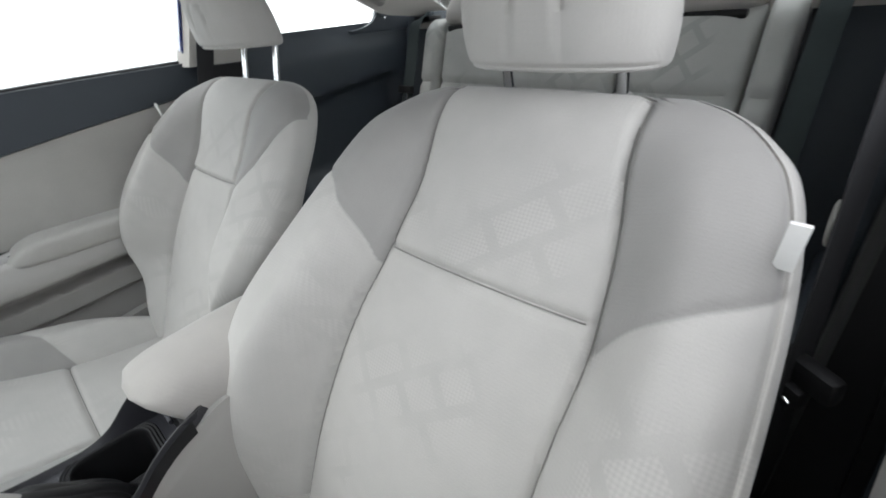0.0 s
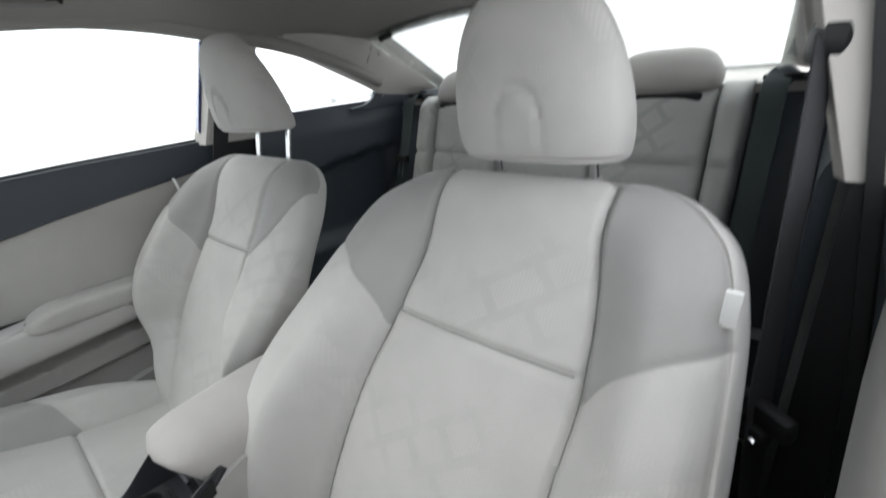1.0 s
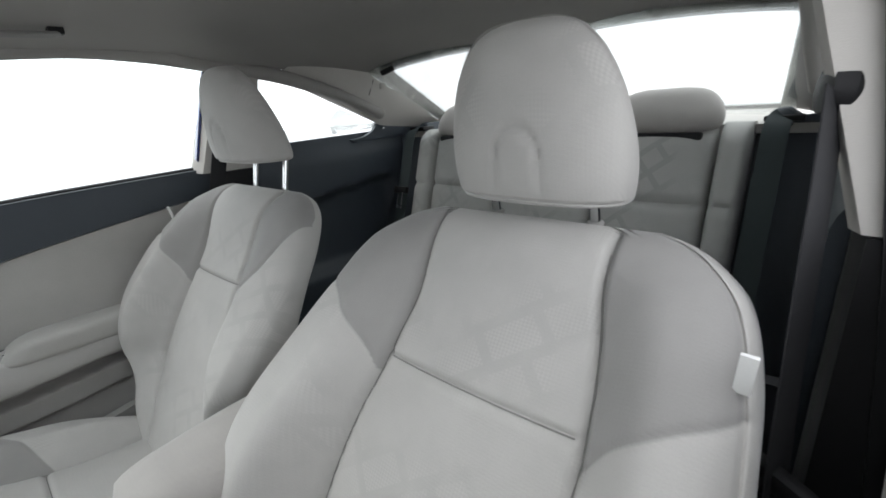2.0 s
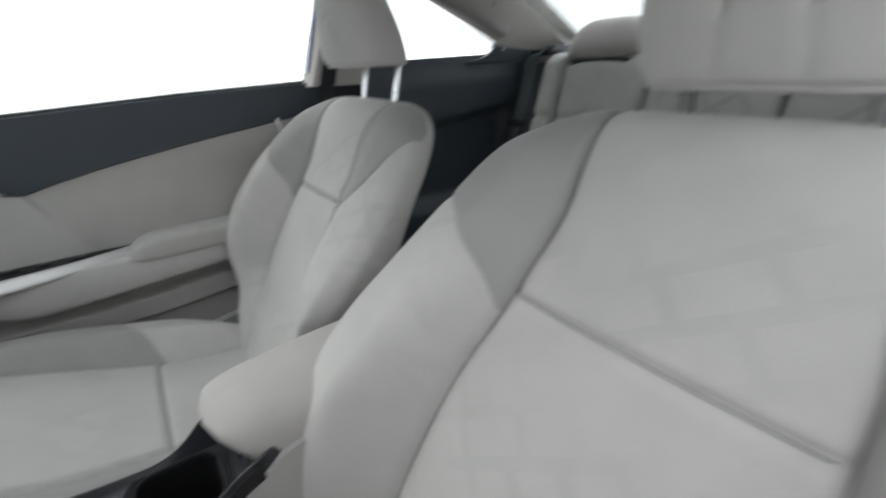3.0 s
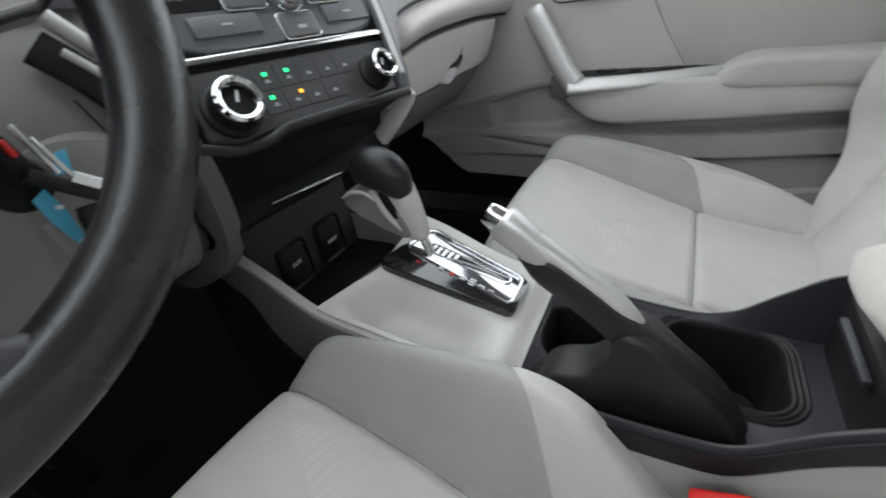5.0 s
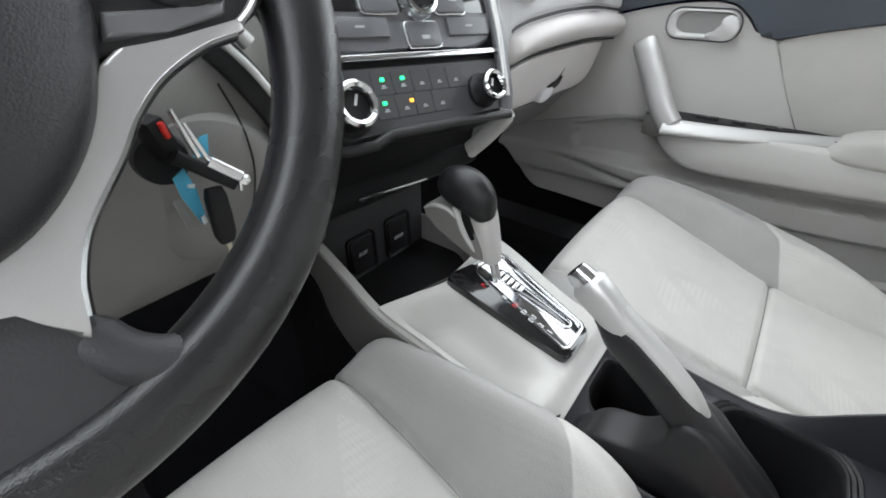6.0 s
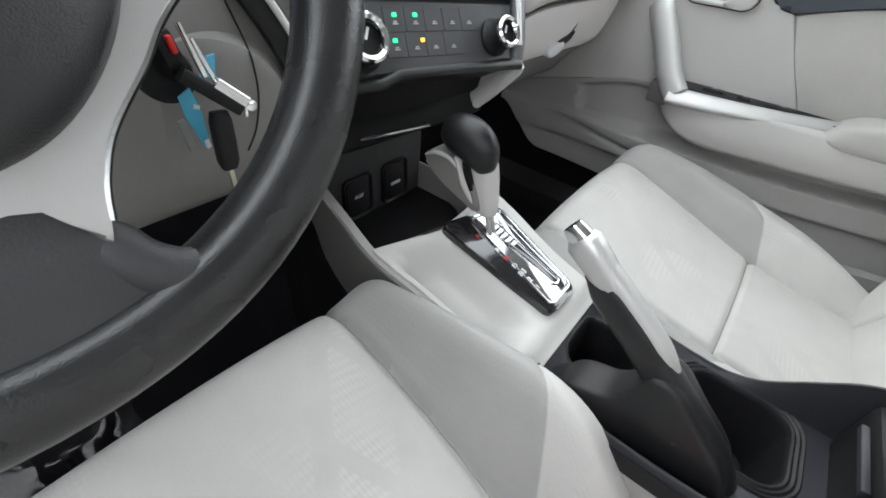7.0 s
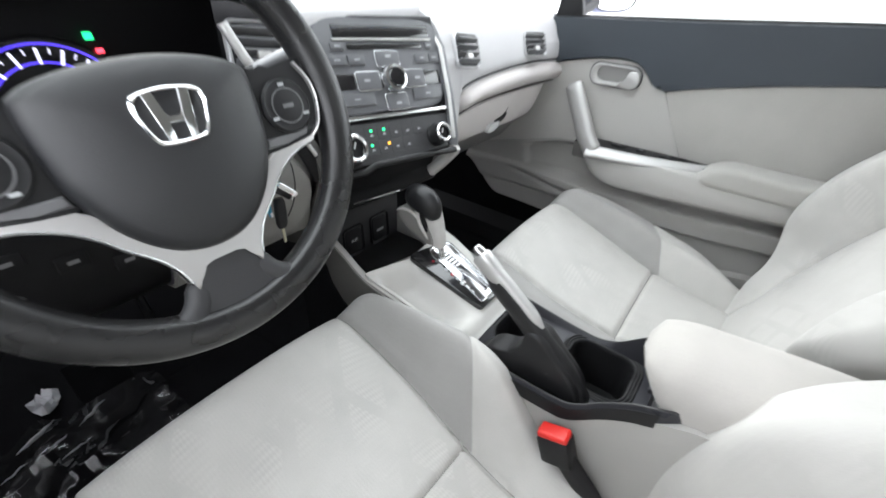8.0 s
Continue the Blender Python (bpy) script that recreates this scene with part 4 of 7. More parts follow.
def door_unit(name, s, label):
    """A door seen from inside; s: its side."""
    door = thing(name, (s * 0.70, 0.45, 0.30), label, "car door", "front doors", "structure")
    side = Matrix.Diagonal((s, 1, 1, 1))

    def put(part_name, bm, material, parent=door, text="", angle=38):
        return part(part_name, moved(bm, side), material, parent, text, angle)

    put("upper_trim", plate(spline(SILL, 4) + spline(SPLIT, 5), DX - 0.008, 0.735, "x", 0.009, 4), NAVY, door, "dark blue-black padded upper trim")
    front = spline(FRONT, 5) + [Vector(p) for p in ((0.622, 0.640), (0.573, 0.560), (0.573, 0.53), (0.800, 0.540), (0.840, 0.548), (0.900, 0.5425), (1.00, 0.5135), (1.20, 0.4620))]
    put("front_panel", plate(front, DX + 0.001, 0.735, "x", 0.003), VINYL, door, "grey moulded front panel")
    ins = spline([(0.02, 0.818), (0.10, 0.809), (0.285, 0.783), (0.441, 0.758), (0.58, 0.730), (0.656, 0.709)], 5) + [Vector(p) for p in ((0.6205, 0.639), (0.572, 0.556), (0.52, 0.53), (0.15, 0.53), (0.125, 0.60), (0.085, 0.655), (0.045, 0.72), (0.028, 0.76))]
    put("fabric_insert", plate(ins, DX - 0.002, 0.735, "x", 0.003), VELOUR, door, "grey velour insert")
    # armrest body reaching into the cabin, undercut along its lower edge
    tail = 0.13 if s > 0 else 0.23
    arm = []
    for i in range(71):
        t = (i / 70) ** 1.3
        y = 0.842 - (0.842 - tail) * t
        reach, low = interp([(tail, 0.070, 0.500), (0.34, 0.070, 0.489), (0.50, 0.069, 0.477), (0.62, 0.067, 0.469), (0.70, 0.066, 0.466), (0.735, 0.064, 0.471), (0.765, 0.060, 0.484), (0.79, 0.051, 0.502), (0.815, 0.034, 0.524), (0.833, 0.014, 0.538), (0.842, 0.003, 0.545)], y)
        top = 0.556
        sec = [(-0.02, low - 0.002), (0.0, low), (reach * 0.70, low + 0.001), (reach * 0.92, low + 0.004), (reach * 0.99, low + 0.011), (reach, (low + top) / 2), (reach * 0.985, top - 0.009), (reach * 0.93, top - 0.002), (reach * 0.80, top), (0.0, top), (-0.02, top)]
        arm.append([Vector((DX - a, y, b)) for a, b in sec])
    put("armrest", loft(arm), VINYL, door, "grey moulded armrest", 50)
    pad = []
    for i in range(41):
        t = i / 40
        k = (1 - (1 - min(1.0, t / 0.16)) ** 2.2) ** 0.5
        y = 0.528 - (0.528 - tail - 0.01) * t
        low, top = 0.552 - 0.017 * k, 0.556 + 0.036 * k
        ring = []
        for u, h in oval(1, 1, 36, 4.2):
            z = (low + top) / 2 + (top - low) / 2 * h
            ring.append(Vector((DX - 0.036 + (0.018 + 0.024 * k) * u, y - 0.55 * (z - 0.552) * (1 - t), z)))
        pad.append(ring)
    put("elbow_pad", loft(pad), VELOUR, door, "padded grey velour elbow rest", 50)
    # bright pull: an upright grip that turns into a flat bar
    grip = spline([(0.673, 0.876, 0.696), (0.661, 0.864, 0.679), (0.646, 0.830, 0.626), (0.635, 0.803, 0.581), (0.628, 0.778, 0.552)], 8)
    put("pull_grip", sweep(grip, oval(0.0235, 0.0135, 22, 2.8), up=(-1, 0, 0.15), scale=lambda t: (1.0, 1.0) if t > 0.12 else (0.45 + 4.6 * t, 0.6 + 3.3 * t)), SATIN, door, "satin silver door pull")
    bar = spline([(0.622, 0.790, 0.550), (0.624, 0.765, 0.549), (0.629, 0.70, 0.551), (0.637, 0.62, 0.555), (0.648, 0.55, 0.560), (0.662, 0.492, 0.564)], 8)
    put("pull_bar", sweep(bar, oval(0.0200, 0.0095, 22, 3.2), up=(-0.70, 0, 0.71), scale=lambda t: (1 - 0.5 * t, 1 - 0.35 * t)), SATIN, door, "satin silver bar along the armrest")
    well = put("switch_plate", plate([(0.630, 0.800), (0.688, 0.800), (0.688, 0.56), (0.684, 0.485), (0.650, 0.50)], 0.567, 0.548, "z", 0.003), BLACK, door, "black switch panel")
    for y, w in ((0.72, 0.020), (0.665, 0.012), (0.60, 0.022)):
        put("window_switch", box(0.655, 0.670, y - w, y + w, 0.565, 0.572, 0.003), RUBBER, well)
        put("switch_mark", box(0.660, 0.663, y - 0.004, y + 0.004, 0.572, 0.5725, 0), GREYINK, well)
    put("pull_base", moved(box(-0.026, 0.030, -0.016, 0.026, -0.024, 0.022, 0.010), pose(0.652, 0.805, 0.546)), SHADE_GREY, door)
    # lever in its bright surround
    rim = [[Vector((DX - h, 0.782 + d + p[0] * k, 0.728 - 0.5 * d + p[1] * k2)) for p in round_rect(0.126, 0.052, 0.024, 8)] for h, k, k2, d in ((-0.004, 1.0, 1.0, 0), (0.004, 1.0, 1.0, 0), (0.008, 0.975, 0.94, 0), (0.0085, 0.92, 0.84, -0.002), (0.006, 0.82, 0.72, -0.005), (-0.004, 0.79, 0.66, -0.005))]
    bez = put("lever_surround", loft(rim, cap=False), SATIN, door, "bright lever surround", 60)
    put("lever_cup", plate([(0.777 + p[0], 0.7305 + p[1]) for p in round_rect(0.106, 0.038, 0.016, 6)], DX - 0.0012, DX + 0.004, "x", 0), CUP, door)
    put("lever_seal", plate([(0.782 + p[0], 0.728 + p[1]) for p in round_rect(0.131, 0.057, 0.026, 8)], DX - 0.0008, DX + 0.004, "x", 0), CONSOLE, door)
    put("door_lever", plate(spline([(0.722, 0.738, 0), (0.738, 0.746, 0), (0.750, 0.738, 0), (0.752, 0.722, 0), (0.770, 0.714, 0), (0.768, 0.706, 0), (0.735, 0.704, 0), (0.722, 0.714, 0)], 5, True), DX - 0.014, DX - 0.002, "x", 0.004), SATIN, door, "satin silver inner door lever", 60)
    put("lock_knob", box(DX - 0.010, DX - 0.002, 0.735, 0.748, 0.731, 0.743, 0.003), SATIN, door)
    # lower panel: a sunk field ahead of the armrest, a long proud pocket below it
    low = []
    for i in range(110):
        y = 1.20 - 1.05 * i / 109
        zt = interp([(0.10, 0.53), (0.79, 0.535), (0.84, 0.5465), (0.90, 0.541), (1.00, 0.512), (1.20, 0.4605)], y)[0]
        foot = 0.312 + 0.10 * smooth01(1.06, 1.20, y) ** 1.2 - 0.05 * smooth01(0.80, 0.5, y)
        brow = interp([(0.15, 0.468), (0.32, 0.457), (0.54, 0.440), (0.72, 0.438), (0.97, 0.431), (1.20, 0.425)], y)[0]
        step = interp([(0.15, 0.415), (0.32, 0.401), (0.48, 0.387), (0.80, 0.378), (1.20, 0.360)], y)[0]
        row = []
        for k in range(72):
            z = zt + (foot - zt) * k / 71
            bulge = 0.040 * smooth01(brow + 0.007, brow - 0.005, z) * (1 - 0.45 * smooth01(step + 0.006, step - 0.006, z)) * (0.35 + 0.65 * smooth01(1.04, 0.80, y))
            edge = min(z - brow - 0.006, zt - 0.010 - z, 1.005 + 0.25 * (z - 0.51) - y)
            scoop = 0.013 * smooth01(0.0, 0.010, edge) * smooth01(0.70, 0.76, y)
            swage = 0.008 * math.exp(-(((z - (0.404 + 0.09 * (y - 0.9))) / 0.006) ** 2)) * smooth01(0.74, 0.82, y) * smooth01(1.06, 1.0, y)
            row.append((DX + 0.002 - bulge + scoop + swage, y, z))
        low.append(row)
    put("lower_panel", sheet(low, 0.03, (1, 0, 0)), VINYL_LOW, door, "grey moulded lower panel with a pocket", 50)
    put("door_skin", box(0.737, 0.757, -0.04, 1.12, 0.10, 0.835, 0.006), PAINT, door, "blue painted outer skin")
    put("weather_strip", sweep([(0.712, y, z + 0.002) for y, z in ((1.0, 0.841), (0.62, 0.862), (0.34, 0.880), (-0.03, 0.896))], oval(0.012, 0.005, 10)), BLACK, door)
    return door


door_unit("door_1", 1, "grey and blue-black moulded passenger door, shut")
door_unit("door_2", -1, "grey and blue-black moulded driver's door, shut")
for s, word in ((1, "passenger"), (-1, "driver's")):
    mir = thing("door_mirror", (s * 0.80, 0.90, 0.86), "blue outside mirror on the %s door" % word, "car mirror", "door mirrors")
    side = Matrix.Diagonal((s, 1, 1, 1))
    mm = facing((0.885, 0.892, 0.915), (-0.29, -0.957, 0.05))
    shell = [[mm @ Vector((0.112 * u * k, 0.068 * h * k, d)) for u, h in oval(1, 1, 32, 3.2)] for k, d in ((0.93, 0.004), (1.0, -0.004), (1.0, -0.03), (0.9, -0.06), (0.6, -0.085), (0.2, -0.095))]
    part("mirror_shell", moved(loft(shell), side), PAINT, mir)
    part("mirror_frame", moved(loft([[mm @ Vector((0.104 * u * k, 0.061 * h * k, d)) for u, h in oval(1, 1, 32, 3.2)] for k, d in ((1.0, 0.004), (0.98, 0.008), (0.93, 0.007), (0.92, 0.004))], cap=False), side), BLACK, mir)
    part("mirror_glass", moved(plate(oval(0.097, 0.056, 32, 3.2), 0.0055, 0.002, "z", 0), side @ mm), MIRROR, mir, "mirror glass")
    part("mirror_arm", moved(sweep([(0.722, 0.935, 0.858), (0.77, 0.93, 0.866), (0.80, 0.925, 0.878)], oval(0.030, 0.016, 14)), side), BLACK, mir)
    part("sail_panel", moved(plate([(0.900, 0.850), (0.972, 0.845), (0.962, 0.915), (0.948, 0.955), (0.930, 0.962)], 0.700, 0.716, "x", 0.004), side), BLACK, mir)

# ---- dashboard ----
dash = thing("dashboard", (0, 1.2, 0.60), "grey and black moulded dashboard with vents, seen from the driver's seat", "dashboard")


def dash_shift(x):
    """The dashboard curves away towards the doors."""
    return -0.020 + 0.015 * smooth01(0.40, 0.72, abs(x))


# heights across: the gap under the upper pad, the gap over the glovebox lid, the lid's lower edge
PAD_GAP = [(0.165, 0.655), (0.208, 0.660), (0.2135, 0.728), (0.222, 0.741), (0.245, 0.748), (0.279, 0.753), (0.391, 0.759), (0.527, 0.757), (0.643, 0.748), (0.715, 0.742)]
LID_GAP = [(0.200, 0.690), (0.220, 0.695), (0.280, 0.704), (0.376, 0.707), (0.50, 0.705), (0.62, 0.697), (0.715, 0.690)]
LID_FOOT = [(0.200, 0.624), (0.30, 0.622), (0.45, 0.619), (0.55, 0.614), (0.60, 0.618), (0.64, 0.634), (0.68, 0.664), (0.715, 0.680)]
xs = sorted(list(np.linspace(0.165, 0.715, 34)) + [0.206, 0.210, 0.2135, 0.217, 0.222, 0.228])
top = []
for x in xs:
    drop = 0.012 * smooth01(0.50, 0.72, x)
    e = interp(PAD_GAP, x)[0]
    sec = [(1.50, 0.845), (1.30, 0.875), (1.15, 0.885 - drop), (1.05, 0.880 - drop), (1.00, 0.868 - drop), (0.97, 0.845 - drop), (0.955, 0.81 - drop), (0.948, 0.787), (0.945, e + 0.012), (0.952, e + 0.004), (0.99, e)]
    top.append([Vector((x, p.x + dash_shift(x) * (1 if p.x < 1.2 else 0), p.y)) for p in spline([(a, b, 0) for a, b in sec], 4)])
part("upper_pad", sheet(top, 0.012, (0, 0.3, -1)), DASH_TOP, dash, "grey upper dashboard pad", 50)
mid = []
pad_xs = [0.2145, 0.216, 0.219, 0.223, 0.228, 0.234] + list(np.linspace(0.245, 0.715, 30))
for x in pad_xs:
    e, f = interp(PAD_GAP, x)[0] - 0.001, interp(LID_GAP, x)[0] + 0.002
    r = 0.026 * (1 - min(1.0, (x - 0.2145) / 0.016)) ** 2
    sec = [(1.00, e - 0.003), (0.958 + r, e - 0.003), (0.938 + r, e - 0.010), (0.930 + r, (e + f) / 2), (0.937 + r, f + 0.010), (0.952 + r, f + 0.002), (1.00, f)]
    mid.append([Vector((x, p.x + dash_shift(x), p.y)) for p in spline([(a, b, 0) for a, b in sec], 5)])
part("pad_gap", sweep([Vector((x, 0.950 + dash_shift(x), interp(PAD_GAP, x)[0] + 0.001)) for x in pad_xs[3:]], oval(0.0030, 0.0030, 10), up=(0, 0, 1)), SOCKET_WALL, dash)
part("middle_pad", sheet(mid, 0.01, (0, 1, 0)), DASH_PAD, dash, "warm grey padded band", 50)
glv, under = [], []
for x in np.linspace(0.200, 0.705, 40):
    f, b = interp(LID_GAP, x)[0] - 0.002, interp(LID_FOOT, x)[0]
    b = min(b, f - 0.012)
    r = 0.020 * smooth01(0.60, 0.70, x) + 0.012 * smooth01(0.212, 0.200, x)
    m = (f - b) / 0.08
    sec = [(1.02, f - 0.001), (0.960 + r, f - 0.002), (0.951 + r, f - 0.008 * m), (0.957 + r, (f + b) / 2), (0.968 + r, b + 0.008 * m), (0.980 + r, b), (1.02, b - 0.001)]
    glv.append([Vector((x, p.x + dash_shift(x), p.y)) for p in spline([(a, c, 0) for a, c in sec], 5)])
    under.append([Vector((x, 0.978 + r + dash_shift(x), b - 0.003)), Vector((x, 1.000 + r, min(b - 0.03, 0.590))), Vector((x, 1.045 + r, 0.535)), Vector((x, 1.12, 0.520))])
part("lid_gap", sweep([Vector((x, 0.951 + dash_shift(x), interp(LID_GAP, x)[0])) for x in pad_xs[1:]], oval(0.0016, 0.0016, 8), up=(0, 0, 1)), SOCKET_WALL, dash)
glove = part("glovebox_door", sheet(glv, 0.01, (0, 1, 0)), DASH_PAD, dash, "warm grey glovebox lid", 50)
# underside shade is put into the darker grey here
part("under_panel", sheet(under, 0.008, (0, 1, 0.3)), CUP, dash, "grey panel under the glovebox, darkened for its shade", 50)
part("glovebox_recess", sweep(spline([(0.432, 0.9375, 0.684), (0.434, 0.9365, 0.676), (0.428, 0.9375, 0.662), (0.415, 0.940, 0.650)], 6), oval(0.0013, 0.0013, 8), up=(0, -1, 0)), SOCKET_WALL, glove)
part("glovebox_recess", sweep(spline([(0.432, 0.9375, 0.684), (0.422, 0.9365, 0.6845), (0.405, 0.9360, 0.682)], 6), oval(0.0009, 0.0009, 8), up=(0, -1, 0)), SOCKET_WALL, glove)
part("latch_notch", moved(plate(spline([(-0.026, -0.005, 0), (-0.010, 0.002, 0), (0.010, 0.006, 0), (0.024, 0.012, 0), (0.018, 0.000, 0), (0.0, -0.006, 0)], 5, True), 0.004, -0.006, "z", 0), facing((0.402, 0.9400, 0.6455), (0, -1, -0.18))), BLACK, glove)
part("glovebox_latch", moved(plate(spline([(-0.024, -0.010, 0), (-0.018, 0.006, 0), (0.004, 0.010, 0), (0.022, 0.008, 0), (0.020, -0.003, 0), (0.0, -0.010, 0)], 5, True), 0.006, -0.004, "z", 0.003), facing((0.378, 0.9430, 0.634), (0, -1, -0.10))), DASH_TOP, glove, "pale grey latch tab")


def vent(centre, w, h, nrm, parent, slats=4, tilt=0):
    m = facing(centre, nrm) @ pose(0, 0, 0, 0, 0, tilt)
    rim = [[m @ Vector((p[0] * k, p[1] * k, d)) for p in round_rect(w, h, 0.012, 5)] for k, d in ((1.0, -0.006), (1.0, 0.004), (0.96, 0.006), (0.88, 0.003), (0.86, -0.012))]
    v = part("vent", loft(rim, cap=False), VENT_RIM, parent, "silver-framed air vent")
    part("vent_back", moved(plate(round_rect(w * 0.86, h * 0.86, 0.008, 4), 0.0004, -0.003, "z", 0), m), BLACK, v)
    for i in range(slats):
        yy = h * 0.80 * ((i + 0.5) / slats - 0.5)
        part("vent_slat", moved(box(-w * 0.42, w * 0.42, -0.006, 0.006, -0.0012, 0.0012, 0.0008), m @ pose(0, yy, 0.004, 55)), SPOKE_DARK if i % 2 else RADIO, v)
    part("vent_tab", moved(box(-0.009, 0.009, -0.005, 0.005, 0.0, 0.010, 0.002), m @ pose(0, -0.010, 0)), SATIN, v)
    return v


vent((0.235, 0.934, 0.807), 0.080, 0.060, (0.05, -1, 0.38), dash, 4, -8)
vent((0.510, 0.931, 0.797), 0.096, 0.052, (-0.06, -1, 0.38), dash, 4, -4)

# centre stack, turned to the driver
SN = Vector((-math.sin(radians(10)) * math.cos(radians(28)), -math.cos(radians(10)) * math.cos(radians(28)), math.sin(radians(28))))
SM = facing((-0.017, 0.897, 0.705), SN) @ pose(0, 0, 0, 0, 0, -3.3)


def on_stack(bm, u, v, w=0.0, turn=0):
    return moved(bm, SM @ pose(u, v, w, 0, 0, turn))


stack = thing("centre_stack", (0.02, 0.93, 0.75), "black control panel with radio, heater knobs and lit buttons", "control panel")
part("stack_body", on_stack(plate([(-0.098, -0.030), (0.125, -0.030), (0.142, 0.04), (0.152, 0.195), (-0.092, 0.190), (-0.108, 0.04)], -0.006, -0.10, "z", 0.004), 0, 0), BLACK, stack)
part("radio_panel", on_stack(plate(spline([(-0.082, 0.054, 0), (0.030, 0.050, 0), (0.126, 0.054, 0), (0.138, 0.12, 0), (0.142, 0.178, 0), (0.03, 0.184, 0), (-0.076, 0.178, 0), (-0.080, 0.12, 0)], 4, True), 0.0, -0.006, "z", 0.003), 0, 0), RADIO, stack, "dark grey radio panel")
part("display", on_stack(box(-0.048, 0.128, 0.156, 0.174, -0.002, 0.0025, 0.001), 0, 0), GLOSS, stack, "black radio display")
part("display_trim", on_stack(box(-0.052, 0.130, 0.1515, 0.1545, 0.0, 0.0035, 0.001), 0, 0), SATIN, stack)
part("disc_slot", on_stack(box(-0.030, 0.108, 0.1395, 0.1475, 0.0, 0.0022, 0.001), 0, 0), GLOSS, stack)
for u, v, w, h in ((-0.046, 0.1435, 0.022, 0.010), (0.122, 0.1435, 0.014, 0.010), (-0.052, 0.124, 0.030, 0.014), (-0.020, 0.124, 0.028, 0.014), (0.103, 0.124, 0.026, 0.014), (0.128, 0.124, 0.020, 0.014), (-0.036, 0.068, 0.062, 0.018), (0.098, 0.068, 0.058, 0.018)):
    key = part("radio_key", on_stack(box(-w / 2, w / 2, -h / 2, h / 2, -0.001, 0.0035, 0.0015), u, v), RADIO, stack)
    part("key_mark", on_stack(box(-0.005, 0.005, -0.001, 0.001, 0.0036, 0.004, 0), u, v), GREYINK, key)
part("radio_recess", on_stack(box(-0.078, 0.134, 0.082, 0.106, -0.004, 0.0008, 0.002), 0, 0), GLOSS, stack)
# round selector with four pads
for du, dv, w, h in ((0.0, 0.031, 0.042, 0.022), (-0.043, 0.0, 0.040, 0.026), (0.043, 0.0, 0.040, 0.026), (0.0, -0.033, 0.040, 0.024)):
    pd = part("selector_pad", on_stack(plate(round_rect(w, h, 0.004, 4), 0.006, -0.002, "z", 0.0015), 0.034 + du, 0.093 + dv), RADIO, stack, "grey pad with a bright edge")
    part("pad_edge", on_stack(plate(round_rect(w + 0.003, h + 0.003, 0.005, 4), 0.004, -0.002, "z", 0.001), 0.034 + du, 0.093 + dv), CHROME, pd)
    part("key_mark", on_stack(box(-0.005, 0.005, -0.0018, 0.0018, 0.0061, 0.0065, 0), 0.034 + du * 1.1, 0.093 + dv * 1.1), GREYINK, pd)
knob = part("selector_knob", on_stack(lathe([(0.001, -0.002), (0.0205, -0.002), (0.0205, 0.010), (0.0190, 0.013), (0.0155, 0.0135), (0.0150, 0.011), (0.001, 0.011)], Matrix()), 0.034, 0.093, 0.003), CHROME, stack, "silver selector knob")
part("knob_cap", on_stack(lathe([(0.001, 0.0112), (0.0147, 0.0112), (0.0120, 0.0145), (0.001, 0.015)], Matrix()), 0.034, 0.093, 0.003), GLOSS, knob)
part("chrome_strip", on_stack(box(-0.094, 0.134, 0.0385, 0.0445, -0.004, 0.004, 0.002), 0, 0), CHROME, stack, "bright strip over the heater controls")
part("heater_panel", on_stack(plate([(-0.100, -0.022), (-0.075, -0.030), (-0.045, -0.026), (-0.03, -0.022), (0.118, -0.024), (0.132, 0.034), (-0.100, 0.034)], 0.0, -0.006, "z", 0.003), 0, 0), SOCKET_WALL, stack, "dark heater control panel")
part("panel_lip", on_stack(sweep([(-0.112, -0.026, 0.004), (-0.085, -0.037, 0.006), (-0.055, -0.036, 0.006), (-0.035, -0.029, 0.005), (0.05, -0.028, 0.005), (0.128, -0.030, 0.004)], oval(0.005, 0.004, 10), up=(0, 0, 1)), 0, 0), RUBBER, stack)
for u, v, r in ((-0.071, -0.002, 0.0200), (0.096, 0.000, 0.0155)):
    kb = part("heater_knob", on_stack(lathe([(0.001, 0.0), (r * 1.22, 0.0), (r * 1.22, 0.004), (r * 1.05, 0.007), (r, 0.016), (r * 0.98, 0.022), (r * 0.7, 0.022), (r * 0.66, 0.017), (0.001, 0.017)], Matrix()), u, v), BLACK, stack, "round heater knob with a bright ring")
    part("knob_ring", on_stack(lathe([(r * 0.62, 0.0205), (r * 1.0, 0.0205), (r * 0.99, 0.0235), (r * 0.86, 0.0255), (r * 0.70, 0.0240)], Matrix(), 36, True), u, v), CHROME, kb)
    part("knob_mark", on_stack(box(-0.0012, 0.0012, 0.0, r * 0.5, 0.0172, 0.0178, 0), u, v, 0, -25), WHITEINK, kb)
for i in range(5):
    for j in range(2 if i < 4 else 1):
        u, v = -0.030 + 0.0225 * i + 0.003 * (1 - j), 0.018 - 0.0215 * j
        k = part("heater_button", on_stack(box(-0.0110, 0.0110, -0.0105, 0.0105, -0.001, 0.0007, 0.0002, 1), u, v), SOCKET_WALL, stack)
        part("key_mark", on_stack(joined(box(-0.0030, 0.0030, -0.0044, -0.0034, 0.0008, 0.0013, 0), box(-0.0018, 0.0018, -0.0028, -0.0016, 0.0008, 0.0013, 0)), u, v), GREYINK, k)
